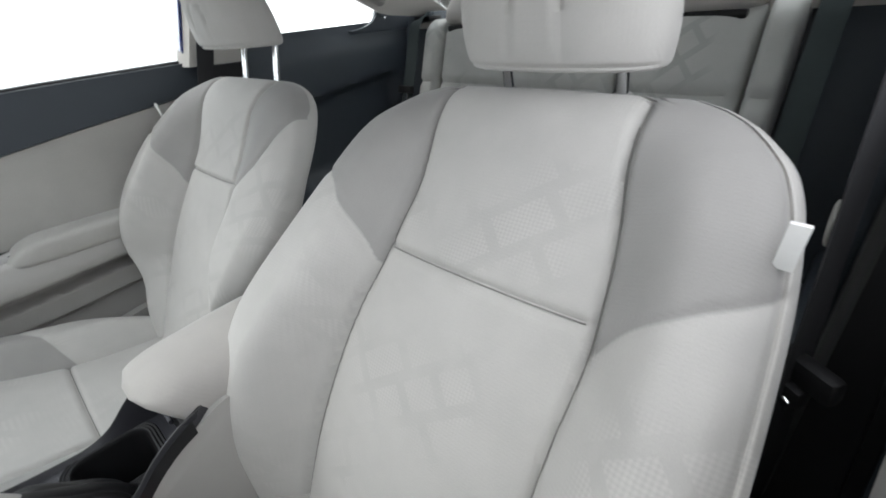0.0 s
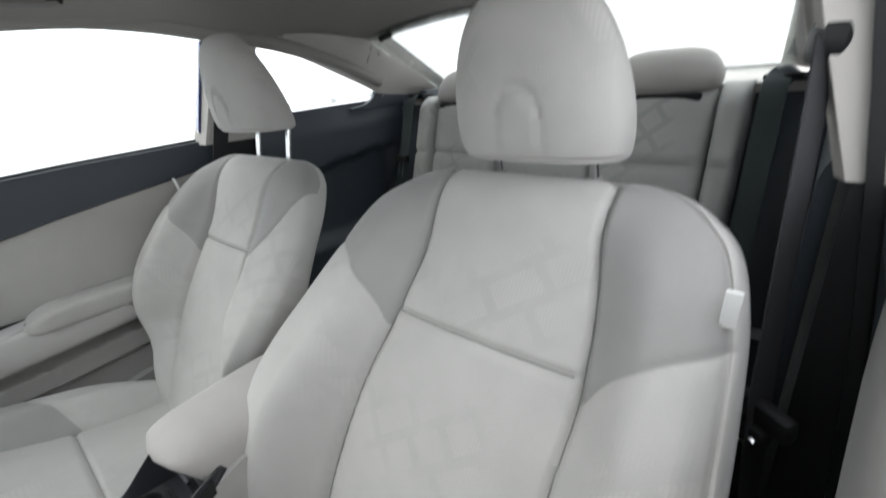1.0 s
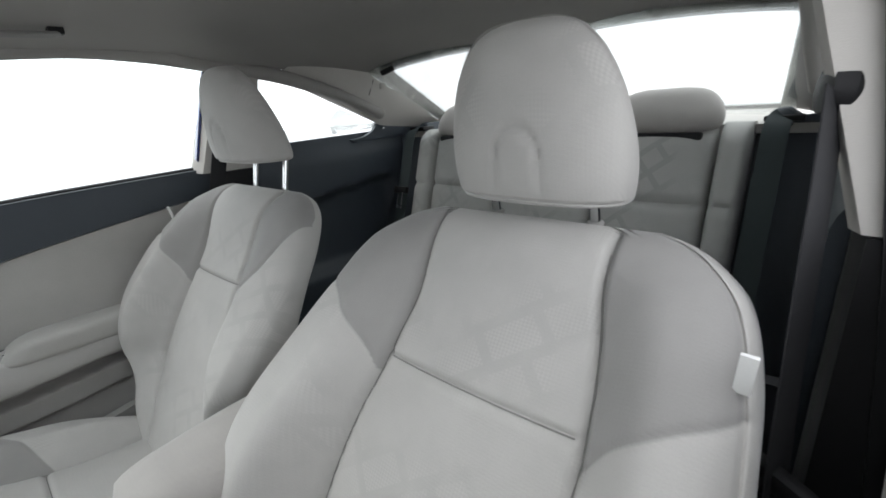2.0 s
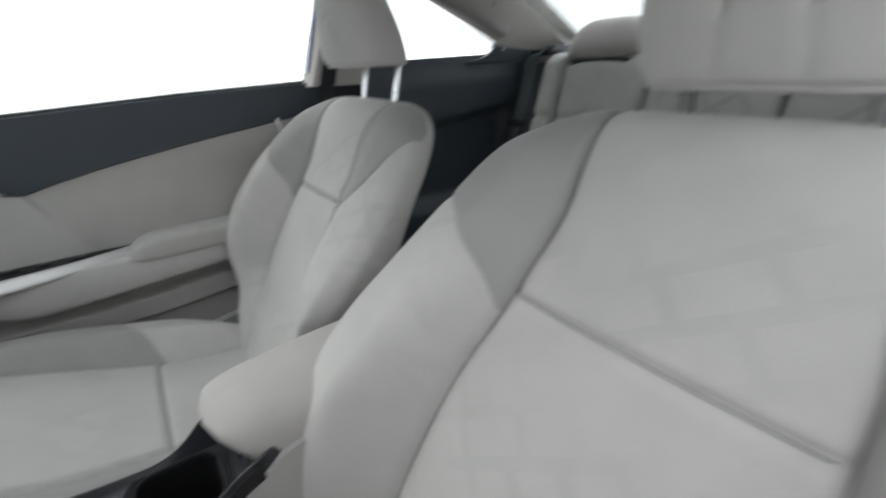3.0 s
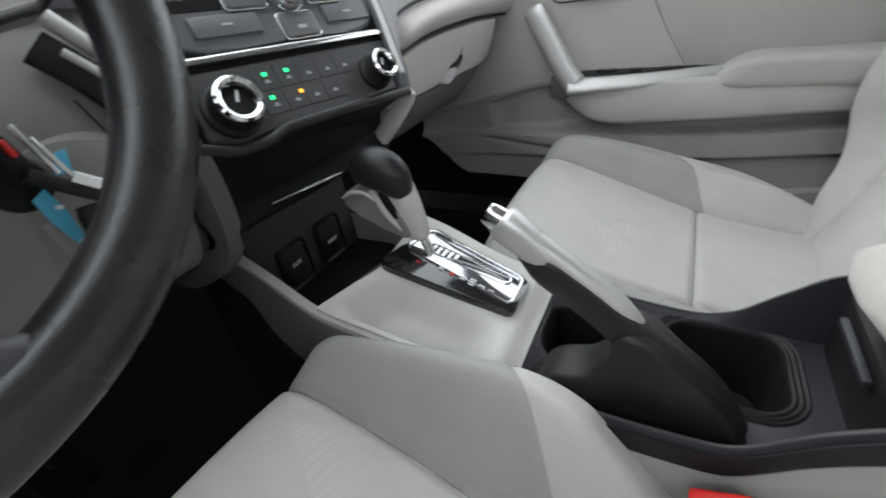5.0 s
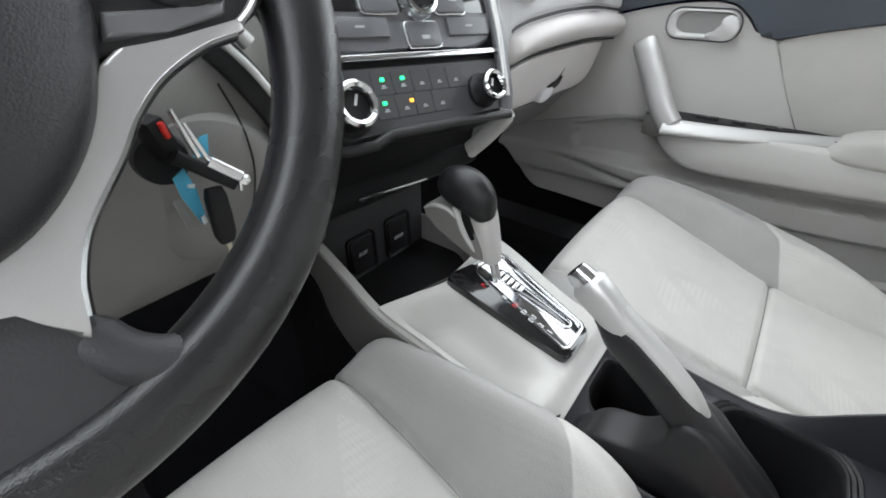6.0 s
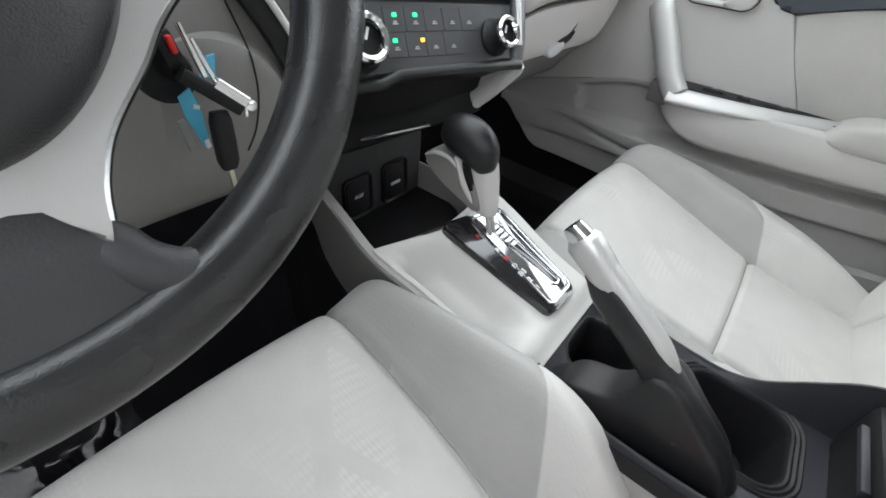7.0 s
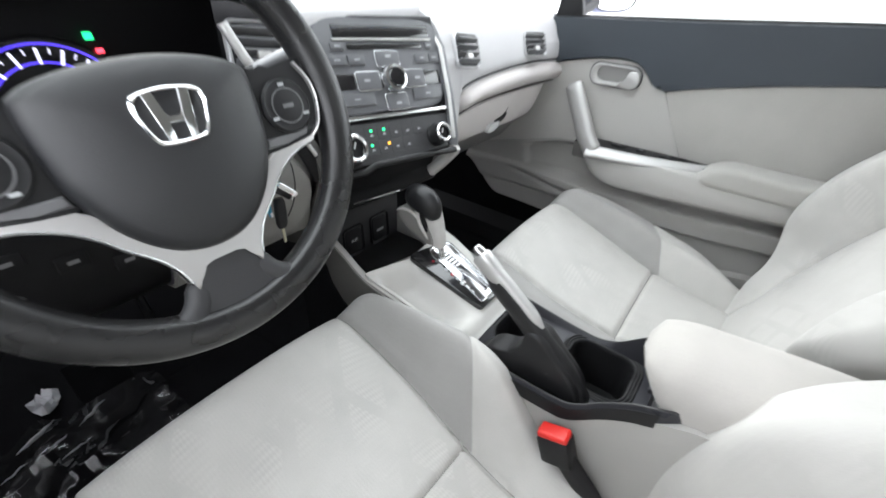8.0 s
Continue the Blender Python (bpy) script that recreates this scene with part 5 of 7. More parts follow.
for u, v, mm in ((-0.027, 0.0215, GREEN_L), (-0.004, 0.0215, GREEN_L), (-0.031, 0.0002, GREEN_L), (0.0, 0.0, AMBER_L)):
    part("indicator", on_stack(box(-0.0022, 0.0022, -0.0017, 0.0017, 0.0006, 0.0018, 0.0005), u, v), mm, stack, "lit indicator")
# silver-grey cheeks either side, and the tail below the right one
part("cheek", sweep([SM @ Vector(p) for p in ((0.151, 0.19, -0.022), (0.151, 0.14, -0.001), (0.144, 0.06, 0.001), (0.136, -0.005, -0.001), (0.133, -0.022, -0.005))], oval(0.0085, 0.0065, 14, 2.5), up=SN), RADIO, stack, "dark grey side edge")
part("cheek_line", sweep([SM @ Vector(p) for p in ((0.1465, 0.18, -0.012), (0.1455, 0.14, 0.005), (0.1390, 0.06, 0.007), (0.1300, -0.01, 0.005))], oval(0.0034, 0.0028, 10), up=SN), SATIN, stack, "thin satin silver line")
part("cheek", sweep([SM @ Vector(p) for p in ((-0.092, 0.19, -0.02), (-0.094, 0.14, 0.002), (-0.102, 0.06, 0.004), (-0.108, 0.0, 0.002))], oval(0.006, 0.006, 14, 2.5), up=SN), RUBBER, stack)
part("stack_tail", sweep(spline([(0.128, 0.868, 0.668), (0.127, 0.879, 0.655), (0.122, 0.902, 0.628), (0.114, 0.930, 0.600)], 6), oval(0.0105, 0.010, 16, 2.8), up=(0, -1, 0.3), scale=lambda t: (0.62 + 0.38 * smooth01(0.0, 0.3, t), 0.7 + 0.3 * smooth01(0.0, 0.25, t))), VINYL, stack, "pale grey lower cheek")
# black lower face and the lip of the storage bin
lowf = []
for x in np.linspace(-0.135, 0.125, 12):
    k = -0.10 * (x + 0.02)
    lowf.append([Vector((x, y + k, z)) for y, z in ((0.915, 0.690), (0.918, 0.665), (0.932, 0.640), (0.936, 0.622), (0.926, 0.612), (0.925, 0.600), (0.935, 0.592), (1.0, 0.580))])
part("lower_face", sheet(lowf, 0.01, (0, 1, 0)), FLAT_BLACK, stack, "black lower face", 50)
part("bright_edge", sweep([(-0.070, 0.9285, 0.609), (0.030, 0.9195, 0.601)], oval(0.0022, 0.0022, 8)), CHROME, stack)

# ---- driver's side of the dashboard ----
knee = []
for x in np.linspace(-0.335, -0.118, 22):
    inn = smooth01(-0.118, -0.17, x)
    sec = [(1.06, 0.800), (0.985, 0.790), (0.955 - 0.01 * inn, 0.750), (0.945 - 0.005 * inn, 0.690), (0.950, 0.630), (0.975, 0.575), (1.03, 0.560), (1.12, 0.555)]
    knee.append([Vector((x, p.x + 0.02 * smooth01(-0.45, -0.65, x), p.y)) for p in spline([(a, b, 0) for a, b in sec], 5)])
# the column's shade is part of this panel's colour
part("knee_panel", sheet(knee, 0.01, (0, 1, 0)), HALF_SHADE_GREY, dash, "grey knee panel under the steering column, darkened for shade", 50)
# panel and switches take a deeper black to hold the shade there
part("lower_left_panel", sheet([[Vector((x, p.x + 0.02 * smooth01(-0.45, -0.65, x), p.y)) for p in spline([(1.06, 0.795, 0), (0.99, 0.785, 0), (0.962, 0.745, 0), (0.955, 0.690, 0), (0.960, 0.635, 0), (0.985, 0.580, 0), (1.04, 0.562, 0)], 5)] for x in np.linspace(-0.70, -0.337, 14)], 0.01, (0, 1, 0)), FLAT_BLACK, dash, "black switch panel below the instruments", 50)
for k in range(3):
    part("dash_switch", moved(box(-0.014, 0.014, -0.003, 0.003, -0.009, 0.009, 0.002), pose(-0.465 + 0.045 * k, 0.956, 0.690 - 0.020 * k, -6)), FLAT_BLACK, dash)
    part("switch_mark", moved(box(-0.005, 0.005, -0.0036, 0.0, -0.002, 0.002, 0), pose(-0.465 + 0.045 * k, 0.956, 0.690 - 0.020 * k, -6)), SPOKE_DARK, dash)
# shade on the knee end is put into its dark grey
part("knee_end", plate(spline([(0.95, 0.73), (0.915, 0.68), (0.92, 0.60), (0.97, 0.55), (1.05, 0.53), (1.10, 0.60), (1.05, 0.72)], 5, True), -0.118, -0.135, "x", 0.006), SHADE_GREY, dash)
# hood and instrument
hood = []
for x in np.linspace(-0.60, -0.125, 24):
    q = (x + 0.36) / 0.24
    rise = 0.045 * max(0.0, 1 - q * q)
    sec = [(1.50, 0.86), (1.25, 0.89 + rise * 0.6), (1.08, 0.905 + rise), (1.00, 0.895 + rise), (0.985, 0.885 + rise), (1.0, 0.878 + rise), (1.08, 0.882 + rise)]
    hood.append([Vector((x, p.x, p.y)) for p in spline([(a, b, 0) for a, b in sec], 4)])
part("instrument_hood", sheet(hood, 0.008, (0, 0, 1)), BLACK, dash, "black instrument hood", 50)
mids = []
for x in np.linspace(-0.135, 0.170, 14):
    sec = [(1.50, 0.86), (1.25, 0.893), (1.08, 0.900), (1.02, 0.893), (0.995, 0.880), (0.99, 0.868)]
    mids.append([Vector((x, p.x, p.y)) for p in spline([(a, b, 0) for a, b in sec], 4)])
part("upper_bridge", sheet(mids, 0.008, (0, 0, -1)), DASH_TOP, dash, "grey pad over the radio", 50)
part("hood_side", plate(spline([(1.0, 0.885), (1.02, 0.80), (1.10, 0.76), (1.25, 0.78), (1.25, 0.90)], 4, True), -0.600, -0.615, "x", 0.004), BLACK, dash)
part("binnacle", box(-0.60, -0.13, 1.12, 1.16, 0.74, 0.93, 0.004), FLAT_BLACK, dash)
vent((-0.150, 0.985, 0.840), 0.085, 0.062, (-0.20, -1, 0.35), dash, 4, -6)
part("vent_surround", sweep([(-0.205, 0.968, 0.872), (-0.192, 0.955, 0.835), (-0.175, 0.945, 0.800), (-0.150, 0.935, 0.765)], oval(0.007, 0.006, 12)), SATIN, dash, "satin silver edge beside the vent")

dial = thing("rev_counter", (-0.345, 1.10, 0.77), "rev counter with a blue glowing ring and white ticks", "gauge")
DM = facing((-0.345, 1.105, 0.769), (0, -1, 0.2))
part("dial_face", moved(lathe([(0.001, 0.0), (0.084, 0.0), (0.086, 0.003), (0.082, 0.004), (0.001, 0.003)], Matrix(), 56), DM), GLOSS, dial)
part("glow_ring", moved(lathe([(0.0760, 0.0042), (0.0780, 0.0042), (0.0780, 0.0058), (0.0760, 0.0056)], Matrix(), 72, True), DM), BLUE_L, dial, "blue lit ring")
part("glow_band", moved(lathe([(0.0570, 0.0038), (0.0590, 0.0038), (0.0590, 0.0046), (0.0570, 0.0046)], Matrix(), 72, True), DM), BLUE_L, dial)
for i in range(33):
    a = radians(88.3 + 9.5 * 16 - 9.5 * i)
    ln, w = (0.016, 0.0013) if i % 2 == 0 else (0.006, 0.0005)
    part("tick", moved(box(-w, w, -ln, 0.0, 0.0043, 0.0058, 0), DM @ pose(0.0725 * math.cos(a), 0.0725 * math.sin(a), 0, 0, 0, math.degrees(a) - 90)), WHITE_L, dial)
part("needle", moved(box(-0.001, 0.001, 0.0, 0.056, 0.007, 0.009, 0.0005), DM @ pose(0, 0, 0, 0, 0, 128)), RED_L, dial)
part("turn_lamp", moved(box(-0.0045, 0.0045, -0.0040, 0.0040, 0, 0.003, 0.001), facing((-0.290, 1.116, 0.849), (0, -1, 0.2))), GREEN_L, dial, "green lit telltale")
part("warning_lamp", moved(box(-0.0038, 0.0038, -0.0025, 0.0025, 0, 0.003, 0.001), facing((-0.284, 1.113, 0.833), (0, -1, 0.2))), RED_L, dial, "red lit telltale")

# ---- steering wheel ----
wheel = thing("steering_wheel", (-0.353, 0.813, 0.819), "black three-spoke steering wheel with silver lower spokes", "steering wheel")
WM = facing((-0.353, 0.813, 0.819), (0, -math.cos(radians(22)), math.sin(radians(22))))
rings = []
for i in range(96):
    a = 2 * math.pi * i / 96
    flat = math.exp(-(((a - 1.5 * math.pi) / 0.5) ** 2))
    rings.append([WM @ Vector(((0.1585 + c * 0.0165 + (0.006 if c < 0 else 0) * flat * -1) * math.cos(a), (0.1585 + c * 0.0165) * math.sin(a), s * 0.0160 - 0.002)) for c, s in oval(1, 1, 20, 2.2)])
bm = loft(rings + [rings[0]], cap=False)
bmesh.ops.remove_doubles(bm, verts=bm.verts, dist=1e-5)
rim = part("rim", bm, LEATHER, wheel, "black rim", 60)
# airbag cover: a domed shield
SHIELD = [(0.0, 0.054), (0.045, 0.050), (0.074, 0.041), (0.080, 0.028), (0.078, -0.005), (0.073, -0.030), (0.056, -0.062), (0.030, -0.085), (0.0, -0.092), (-0.030, -0.085), (-0.056, -0.062), (-0.073, -0.030), (-0.078, -0.005), (-0.080, 0.028), (-0.074, 0.041), (-0.045, 0.050)]
out = spline([(a, b, 0) for a, b in SHIELD], 6, True)
rings = [[WM @ Vector((p.x * k, p.y * k - 0.004 * (1 - k), h + 0.008 * (1 - (p.x * k / 0.08) ** 2))) for p in out] for k, h in ((0.97, -0.020), (1.0, -0.005), (0.995, 0.004), (0.96, 0.010), (0.88, 0.013), (0.70, 0.016), (0.45, 0.018), (0.2, 0.0185), (0.02, 0.0186))]
hub = part("airbag_cover", loft(rings), HUB, wheel, "dark grey airbag cover", 60)
part("hub_back", moved(lathe([(0.001, -0.08), (0.040, -0.08), (0.046, -0.03), (0.046, -0.012), (0.001, -0.012)], Matrix()), WM), BLACK, wheel)
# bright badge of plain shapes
EM = WM @ pose(0.002, 0.009, 0.0262)
fr = spline([(-0.021, 0.0165, 0), (0.0, 0.0195, 0), (0.021, 0.0165, 0), (0.0258, 0.009, 0), (0.0242, -0.002, 0), (0.0205, -0.0130, 0), (0.0135, -0.0195, 0), (-0.0135, -0.0195, 0), (-0.0205, -0.0130, 0), (-0.0242, -0.002, 0), (-0.0258, 0.009, 0)], 5, True)
ring = [[EM @ Vector((p.x * k, p.y * k, h)) for p in fr] for k, h in ((1.0, -0.003), (1.0, 0.002), (0.94, 0.003), (0.88, 0.002), (0.87, -0.003))]
badge = part("badge", loft(ring, cap=False), CHROME, hub, "bright chrome badge frame")
for sgn in (-1, 1):
    part("badge_bar", moved(plate([(sgn * 0.0165, 0.0175), (sgn * 0.0085, 0.0178), (sgn * 0.0055, 0.0), (sgn * 0.0045, -0.018), (sgn * 0.0105, -0.018)], 0.0025, -0.003, "z", 0.0008), EM), CHROME, badge)
part("badge_bridge", moved(plate([(-0.0065, 0.0035), (-0.0035, -0.0015), (0.0035, -0.0015), (0.0065, 0.0035), (0.0058, -0.0055), (-0.0058, -0.0055)], 0.0022, -0.003, "z", 0.0005), EM), CHROME, badge)
for sg in (-1, 1):
    # dark side spoke with a round button pad
    arm_o = spline([(0.060, 0.036, 0), (0.095, 0.034, 0), (0.132, 0.040, 0), (0.146, 0.030, 0), (0.146, -0.010, 0), (0.128, -0.030, 0), (0.094, -0.0335, 0), (0.066, -0.034, 0)], 5, True)
    arm = part("side_spoke", moved(plate([(sg * p.x, p.y) for p in arm_o], 0.003, -0.016, "z", 0.004), WM), RUBBER, wheel)
    part("spoke_ledge", moved(plate([(sg * 0.076, -0.024), (sg * 0.100, -0.0245), (sg * 0.121, -0.0215), (sg * 0.118, -0.0275), (sg * 0.094, -0.032), (sg * 0.073, -0.033)], 0.0055, 0.002, "z", 0.002), WM), SPOKE_DARK, arm)
    bp = part("button_pad", moved(lathe([(0.001, 0.003), (0.0245, 0.003), (0.0245, 0.0055), (0.0225, 0.0080), (0.0160, 0.0070), (0.0140, 0.0080), (0.001, 0.0085)], Matrix(), 40), WM @ pose(sg * 0.1065, 0.0, 0)), RUBBER, wheel, "round black button pad")
    part("button_ring", moved(lathe([(0.0148, 0.0074), (0.0160, 0.0074), (0.0160, 0.0082), (0.0148, 0.0082)], Matrix(), 40, True), WM @ pose(sg * 0.1065, 0.0, 0)), SPOKE_DARK, bp)
    for a in (90, 210, 330) if sg > 0 else (60, 180, 300):
        part("button_mark", moved(box(-0.003, 0.003, -0.0014, 0.0014, 0.0074, 0.0083, 0.0004), WM @ pose(sg * 0.1065 + 0.0188 * math.cos(radians(a)), 0.0188 * math.sin(radians(a)), 0)), GREYINK, bp)
    part("button_mark", moved(box(-0.0055, 0.0055, -0.0018, 0.0018, 0.0080, 0.0088, 0.0004), WM @ pose(sg * 0.1065, 0.0, 0)), SPOKE_DARK, bp)
    part("spoke_edge", sweep(spline([WM @ Vector((sg * a, b, 0.005)) for a, b in ((0.1215, -0.0315), (0.1305, -0.0245), (0.1360, -0.0150), (0.1400, 0.0036), (0.1375, 0.020), (0.128, 0.036))], 6), oval(0.0016, 0.003, 8), up=(0, -0.9, 0.4)), SPOKE, wheel)
half = spline([(0.1225, -0.0300, 0), (0.108, -0.0325, 0), (0.092, -0.0350, 0), (0.0745, -0.0365, 0)], 5) + spline([(0.0690, -0.040, 0), (0.0607, -0.0500, 0), (0.0403, -0.0712, 0), (0.0233, -0.0864, 0), (0.010, -0.0910, 0)], 5)
low_half = [Vector((0.0100, -0.1005, 0)), Vector((0.0176, -0.1026, 0)), Vector((0.0222, -0.1090, 0)), Vector((0.0262, -0.1180, 0))] + spline([(0.0285, -0.1200, 0), (0.0337, -0.1041, 0), (0.0375, -0.0942, 0), (0.0437, -0.0862, 0), (0.0515, -0.0790, 0), (0.0608, -0.0692, 0), (0.0714, -0.0572, 0), (0.0849, -0.0466, 0), (0.1034, -0.0382, 0), (0.1225, -0.0345, 0)], 4)
vee = [(p.x, p.y) for p in half] + [(-p.x, p.y) for p in reversed(half)] + [(-p.x, p.y) for p in reversed(low_half)] + [(p.x, p.y) for p in low_half]
part("lower_spoke", moved(plate(vee, 0.0075, -0.010, "z", 0.0045), WM), SPOKE, wheel, "satin silver forked lower spoke")
for sg in (-1, 1):
    # added steel strip makes the window gleam on the spoke's bevel
    part("spoke_edge", sweep(spline([WM @ Vector((sg * a, b, 0.0045)) for a, b in ((0.0310, -0.1130), (0.0350, -0.1010), (0.0437, -0.0868), (0.0608, -0.0698), (0.0714, -0.0578), (0.0849, -0.0472), (0.1034, -0.0388), (0.1180, -0.0358))], 6), oval(0.0020, 0.0034, 10), up=tuple(WM.to_3x3() @ Vector((0, 0, 1)))), STEEL, wheel, "bright strip for the window gleam on the spoke's inner edge")
foot = spline([(0.0290, -0.1185, 0), (0.0345, -0.1290, 0), (0.0460, -0.1375, 0), (0.062, -0.1385, 0), (0.085, -0.1285, 0)], 5) + spline([(0.090, -0.136, 0), (0.060, -0.150, 0), (0.0, -0.160, 0)], 4)
foot = [Vector((0.0, -0.094, 0)), Vector((0.014, -0.096, 0)), Vector((0.0240, -0.108, 0))] + foot
foot = [(p.x, p.y) for p in foot] + [(-p.x, p.y) for p in reversed(foot[1:-1])]
part("bottom_spoke", moved(plate(foot, 0.0060, -0.012, "z", 0.003), WM), SOCKET_WALL, wheel, "dark grey infill at the foot of the rim")
for sg in (-1, 1):
    part("rim_fillet", sweep(spline([WM @ Vector((sg * a, b, c)) for a, b, c in ((0.0262, -0.1135, -0.004), (0.0285, -0.1235, -0.002), (0.0350, -0.1345, 0.000), (0.0470, -0.1425, 0.001), (0.064, -0.1440, 0.000), (0.085, -0.1370, -0.001), (0.105, -0.1240, -0.003))], 6), oval(0.0100, 0.0092, 18, 2.2), up=tuple(WM.to_3x3() @ Vector((0, 0, 1))), scale=lambda t: (0.35 + 0.65 * smooth01(-0.05, 0.16, t), 0.6 + 0.4 * smooth01(-0.05, 0.16, t))), SOCKET_WALL, wheel, "", 60)
part("column", sweep([WM @ Vector((0, 0, -0.05)), WM @ Vector((0, 0.0, -0.12)), WM @ Vector((0, 0.0, -0.25))], oval(0.055, 0.040, 24, 2.6), up=(0, 0, 1)), BLACK, wheel, "black column shroud")
part("wiper_stalk", sweep(spline([WM @ Vector(p) for p in ((0.05, 0.02, -0.075), (0.10, 0.035, -0.07), (0.155, 0.05, -0.062), (0.185, 0.058, -0.058))], 5), oval(0.0085, 0.0085, 14)), BLACK, wheel)
part("stalk_tip", sweep(spline([WM @ Vector(p) for p in ((0.118, 0.040, -0.0675), (0.155, 0.050, -0.062), (0.187, 0.0585, -0.0578))], 5), oval(0.0098, 0.0092, 14), scale=lambda t: (0.8 + 0.2 * math.sin(math.pi * t), 0.8 + 0.2 * math.sin(math.pi * t))), SPOKE_DARK, wheel, "grey twist end of the wiper stalk")
part("light_stalk", sweep(spline([WM @ Vector(p) for p in ((-0.05, 0.02, -0.075), (-0.10, 0.03, -0.07), (-0.17, 0.045, -0.062))], 5), oval(0.0085, 0.0085, 14)), BLACK, wheel)

# ---- ignition and keys ----
ign = thing("ignition", (-0.205, 0.945, 0.67), "grey round ignition boss beside the steering column, darkened for shade", "ignition")
# boss shares the shade-darkened grey of the knee panel
part("boss", lathe([(0.001, -0.02), (0.066, -0.02), (0.060, 0.002), (0.052, 0.006), (0.030, 0.009), (0.001, 0.010)], facing((-0.205, 0.943, 0.662), (-0.25, -1, -0.12)), 48), HALF_SHADE_GREY, ign)
part("panel_seam", sweep(spline([(-0.177, 0.9415, 0.741), (-0.1722, 0.9360, 0.7195), (-0.1735, 0.9285, 0.7110), (-0.1745, 0.9235, 0.703), (-0.1748, 0.9230, 0.680), (-0.180, 0.9260, 0.654), (-0.188, 0.9310, 0.635)], 6), oval(0.0008, 0.0008, 8), up=(0, 1, 0)), BLACK, ign)
part("barrel", lathe([(0.001, 0.0), (0.017, 0.0), (0.015, 0.012), (0.001, 0.013)], facing((-0.238, 0.918, 0.708), (-0.25, -1, 0.1))), BLACK, ign)
keys = thing("car_keys", (-0.23, 0.91, 0.70), "keys with black fob and blue tag hanging in ignition", "keys")


def bar_between(a, b, w, d, r):
    """A rounded bar from a to b, w wide and d deep."""
    return sweep([Vector(a), Vector(a).lerp(Vector(b), 0.5), Vector(b)], oval(w, d, 16, 4.0), up=(0, -1, 0))


part("key_head", moved(box(-0.006, 0.006, -0.010, 0.010, -0.015, 0.015, 0.004), pose(-0.2405, 0.902, 0.724, 0, -14, 10)), BLACK, keys)
part("fob_button", moved(box(-0.0016, 0.0016, -0.0015, 0.003, -0.0050, 0.0050, 0.001), pose(-0.2392, 0.891, 0.7315, 0, -10, 10)), RED, keys, "red fob button")
part("ring", bar_between((-0.2335, 0.890, 0.7425), (-0.2265, 0.888, 0.7125), 0.0016, 0.0014, 0), CHROME, keys, "bright steel key edge")
part("ring", bar_between((-0.2290, 0.889, 0.7340), (-0.2215, 0.887, 0.7090), 0.0014, 0.0012, 0), CHROME, keys)
part("key_bow", bar_between((-0.2400, 0.889, 0.7165), (-0.2105, 0.885, 0.6895), 0.0044, 0.004, 0), BLACK, keys)
part("second_key", bar_between((-0.2225, 0.885, 0.7090), (-0.2065, 0.882, 0.6940), 0.0036, 0.002, 0), STEEL, keys, "steel key on the ring")
part("key_end", lathe([(0.001, 0.0), (0.0036, 0.0), (0.0036, 0.003), (0.001, 0.0035)], facing((-0.2045, 0.883, 0.6915), (-0.2, -1, 0.2)), 16), CHROME, keys)
part("key_end", bar_between((-0.2065, 0.884, 0.6985), (-0.2085, 0.883, 0.6845), 0.0012, 0.0012, 0), CHROME, keys)
part("fob", sweep([(-0.2235, 0.889, 0.690), (-0.2240, 0.888, 0.684), (-0.2245, 0.888, 0.670), (-0.2250, 0.888, 0.656), (-0.2250, 0.889, 0.6505)], oval(0.0074, 0.0052, 20, 3.0), up=(0, -1, 0), scale=lambda t: (0.72 + 0.28 * math.sin(math.pi * t) ** 0.5, 0.8 + 0.2 * math.sin(math.pi * t))), BLACK, keys, "black plastic fob")
part("tag", moved(plate([(-0.005, 0.019), (0.004, 0.021), (0.006, 0.004), (0.004, -0.020), (0.0, -0.021), (-0.005, 0.004)], 0.0, 0.0012, "y", 0), pose(-0.2365, 0.894, 0.685, 6, -10, 15)), TAG_B, keys, "light blue plastic tag")
part("tag", moved(plate([(-0.005, -0.007), (0.005, -0.006), (0.003, 0.008), (-0.002, 0.006)], 0.0, 0.0012, "y", 0), pose(-0.2205, 0.893, 0.7160, 4, 20, 10)), TAG_B, keys, "light blue plastic tag")
part("tag_print", moved(box(-0.0022, 0.0022, -0.0010, 0.0, -0.0012, 0.0012, 0), pose(-0.2345, 0.8935, 0.694, 6, 24, 15)), WHITEINK, keys)
part("tag_print", moved(box(-0.0015, 0.0015, -0.0010, 0.0, -0.0030, 0.0030, 0), pose(-0.2335, 0.8935, 0.669, 6, -10, 15)), WHITEINK, keys)
part("strap", moved(box(-0.0025, 0.0025, -0.001, 0.001, -0.011, 0.011, 0.0008), pose(-0.2430, 0.897, 0.676, 0, -8, 15)), CUP, keys, "worn grey-brown strap end")
part("key_blade", moved(box(-0.0020, 0.0020, -0.001, 0.001, -0.012, 0.012, 0.0005), pose(-0.2250, 0.888, 0.640, 0, -2, 15)), BRASS, keys, "worn brass key blade")
part("stack_edge", sweep(spline([(-0.181, 0.945, 0.775), (-0.163, 0.935, 0.750), (-0.141, 0.930, 0.710), (-0.129, 0.928, 0.676)], 6), oval(0.012, 0.006, 12, 3.0), up=(0, -1, 0)), BLACK, stack, "black edge beside the knee panel")
part("edge_line", sweep(spline([(-0.172, 0.934, 0.770), (-0.156, 0.926, 0.748), (-0.136, 0.921, 0.712)], 6), oval(0.003, 0.0016, 10), up=(0, -1, 0)), SATIN, stack, "satin line on the black edge")


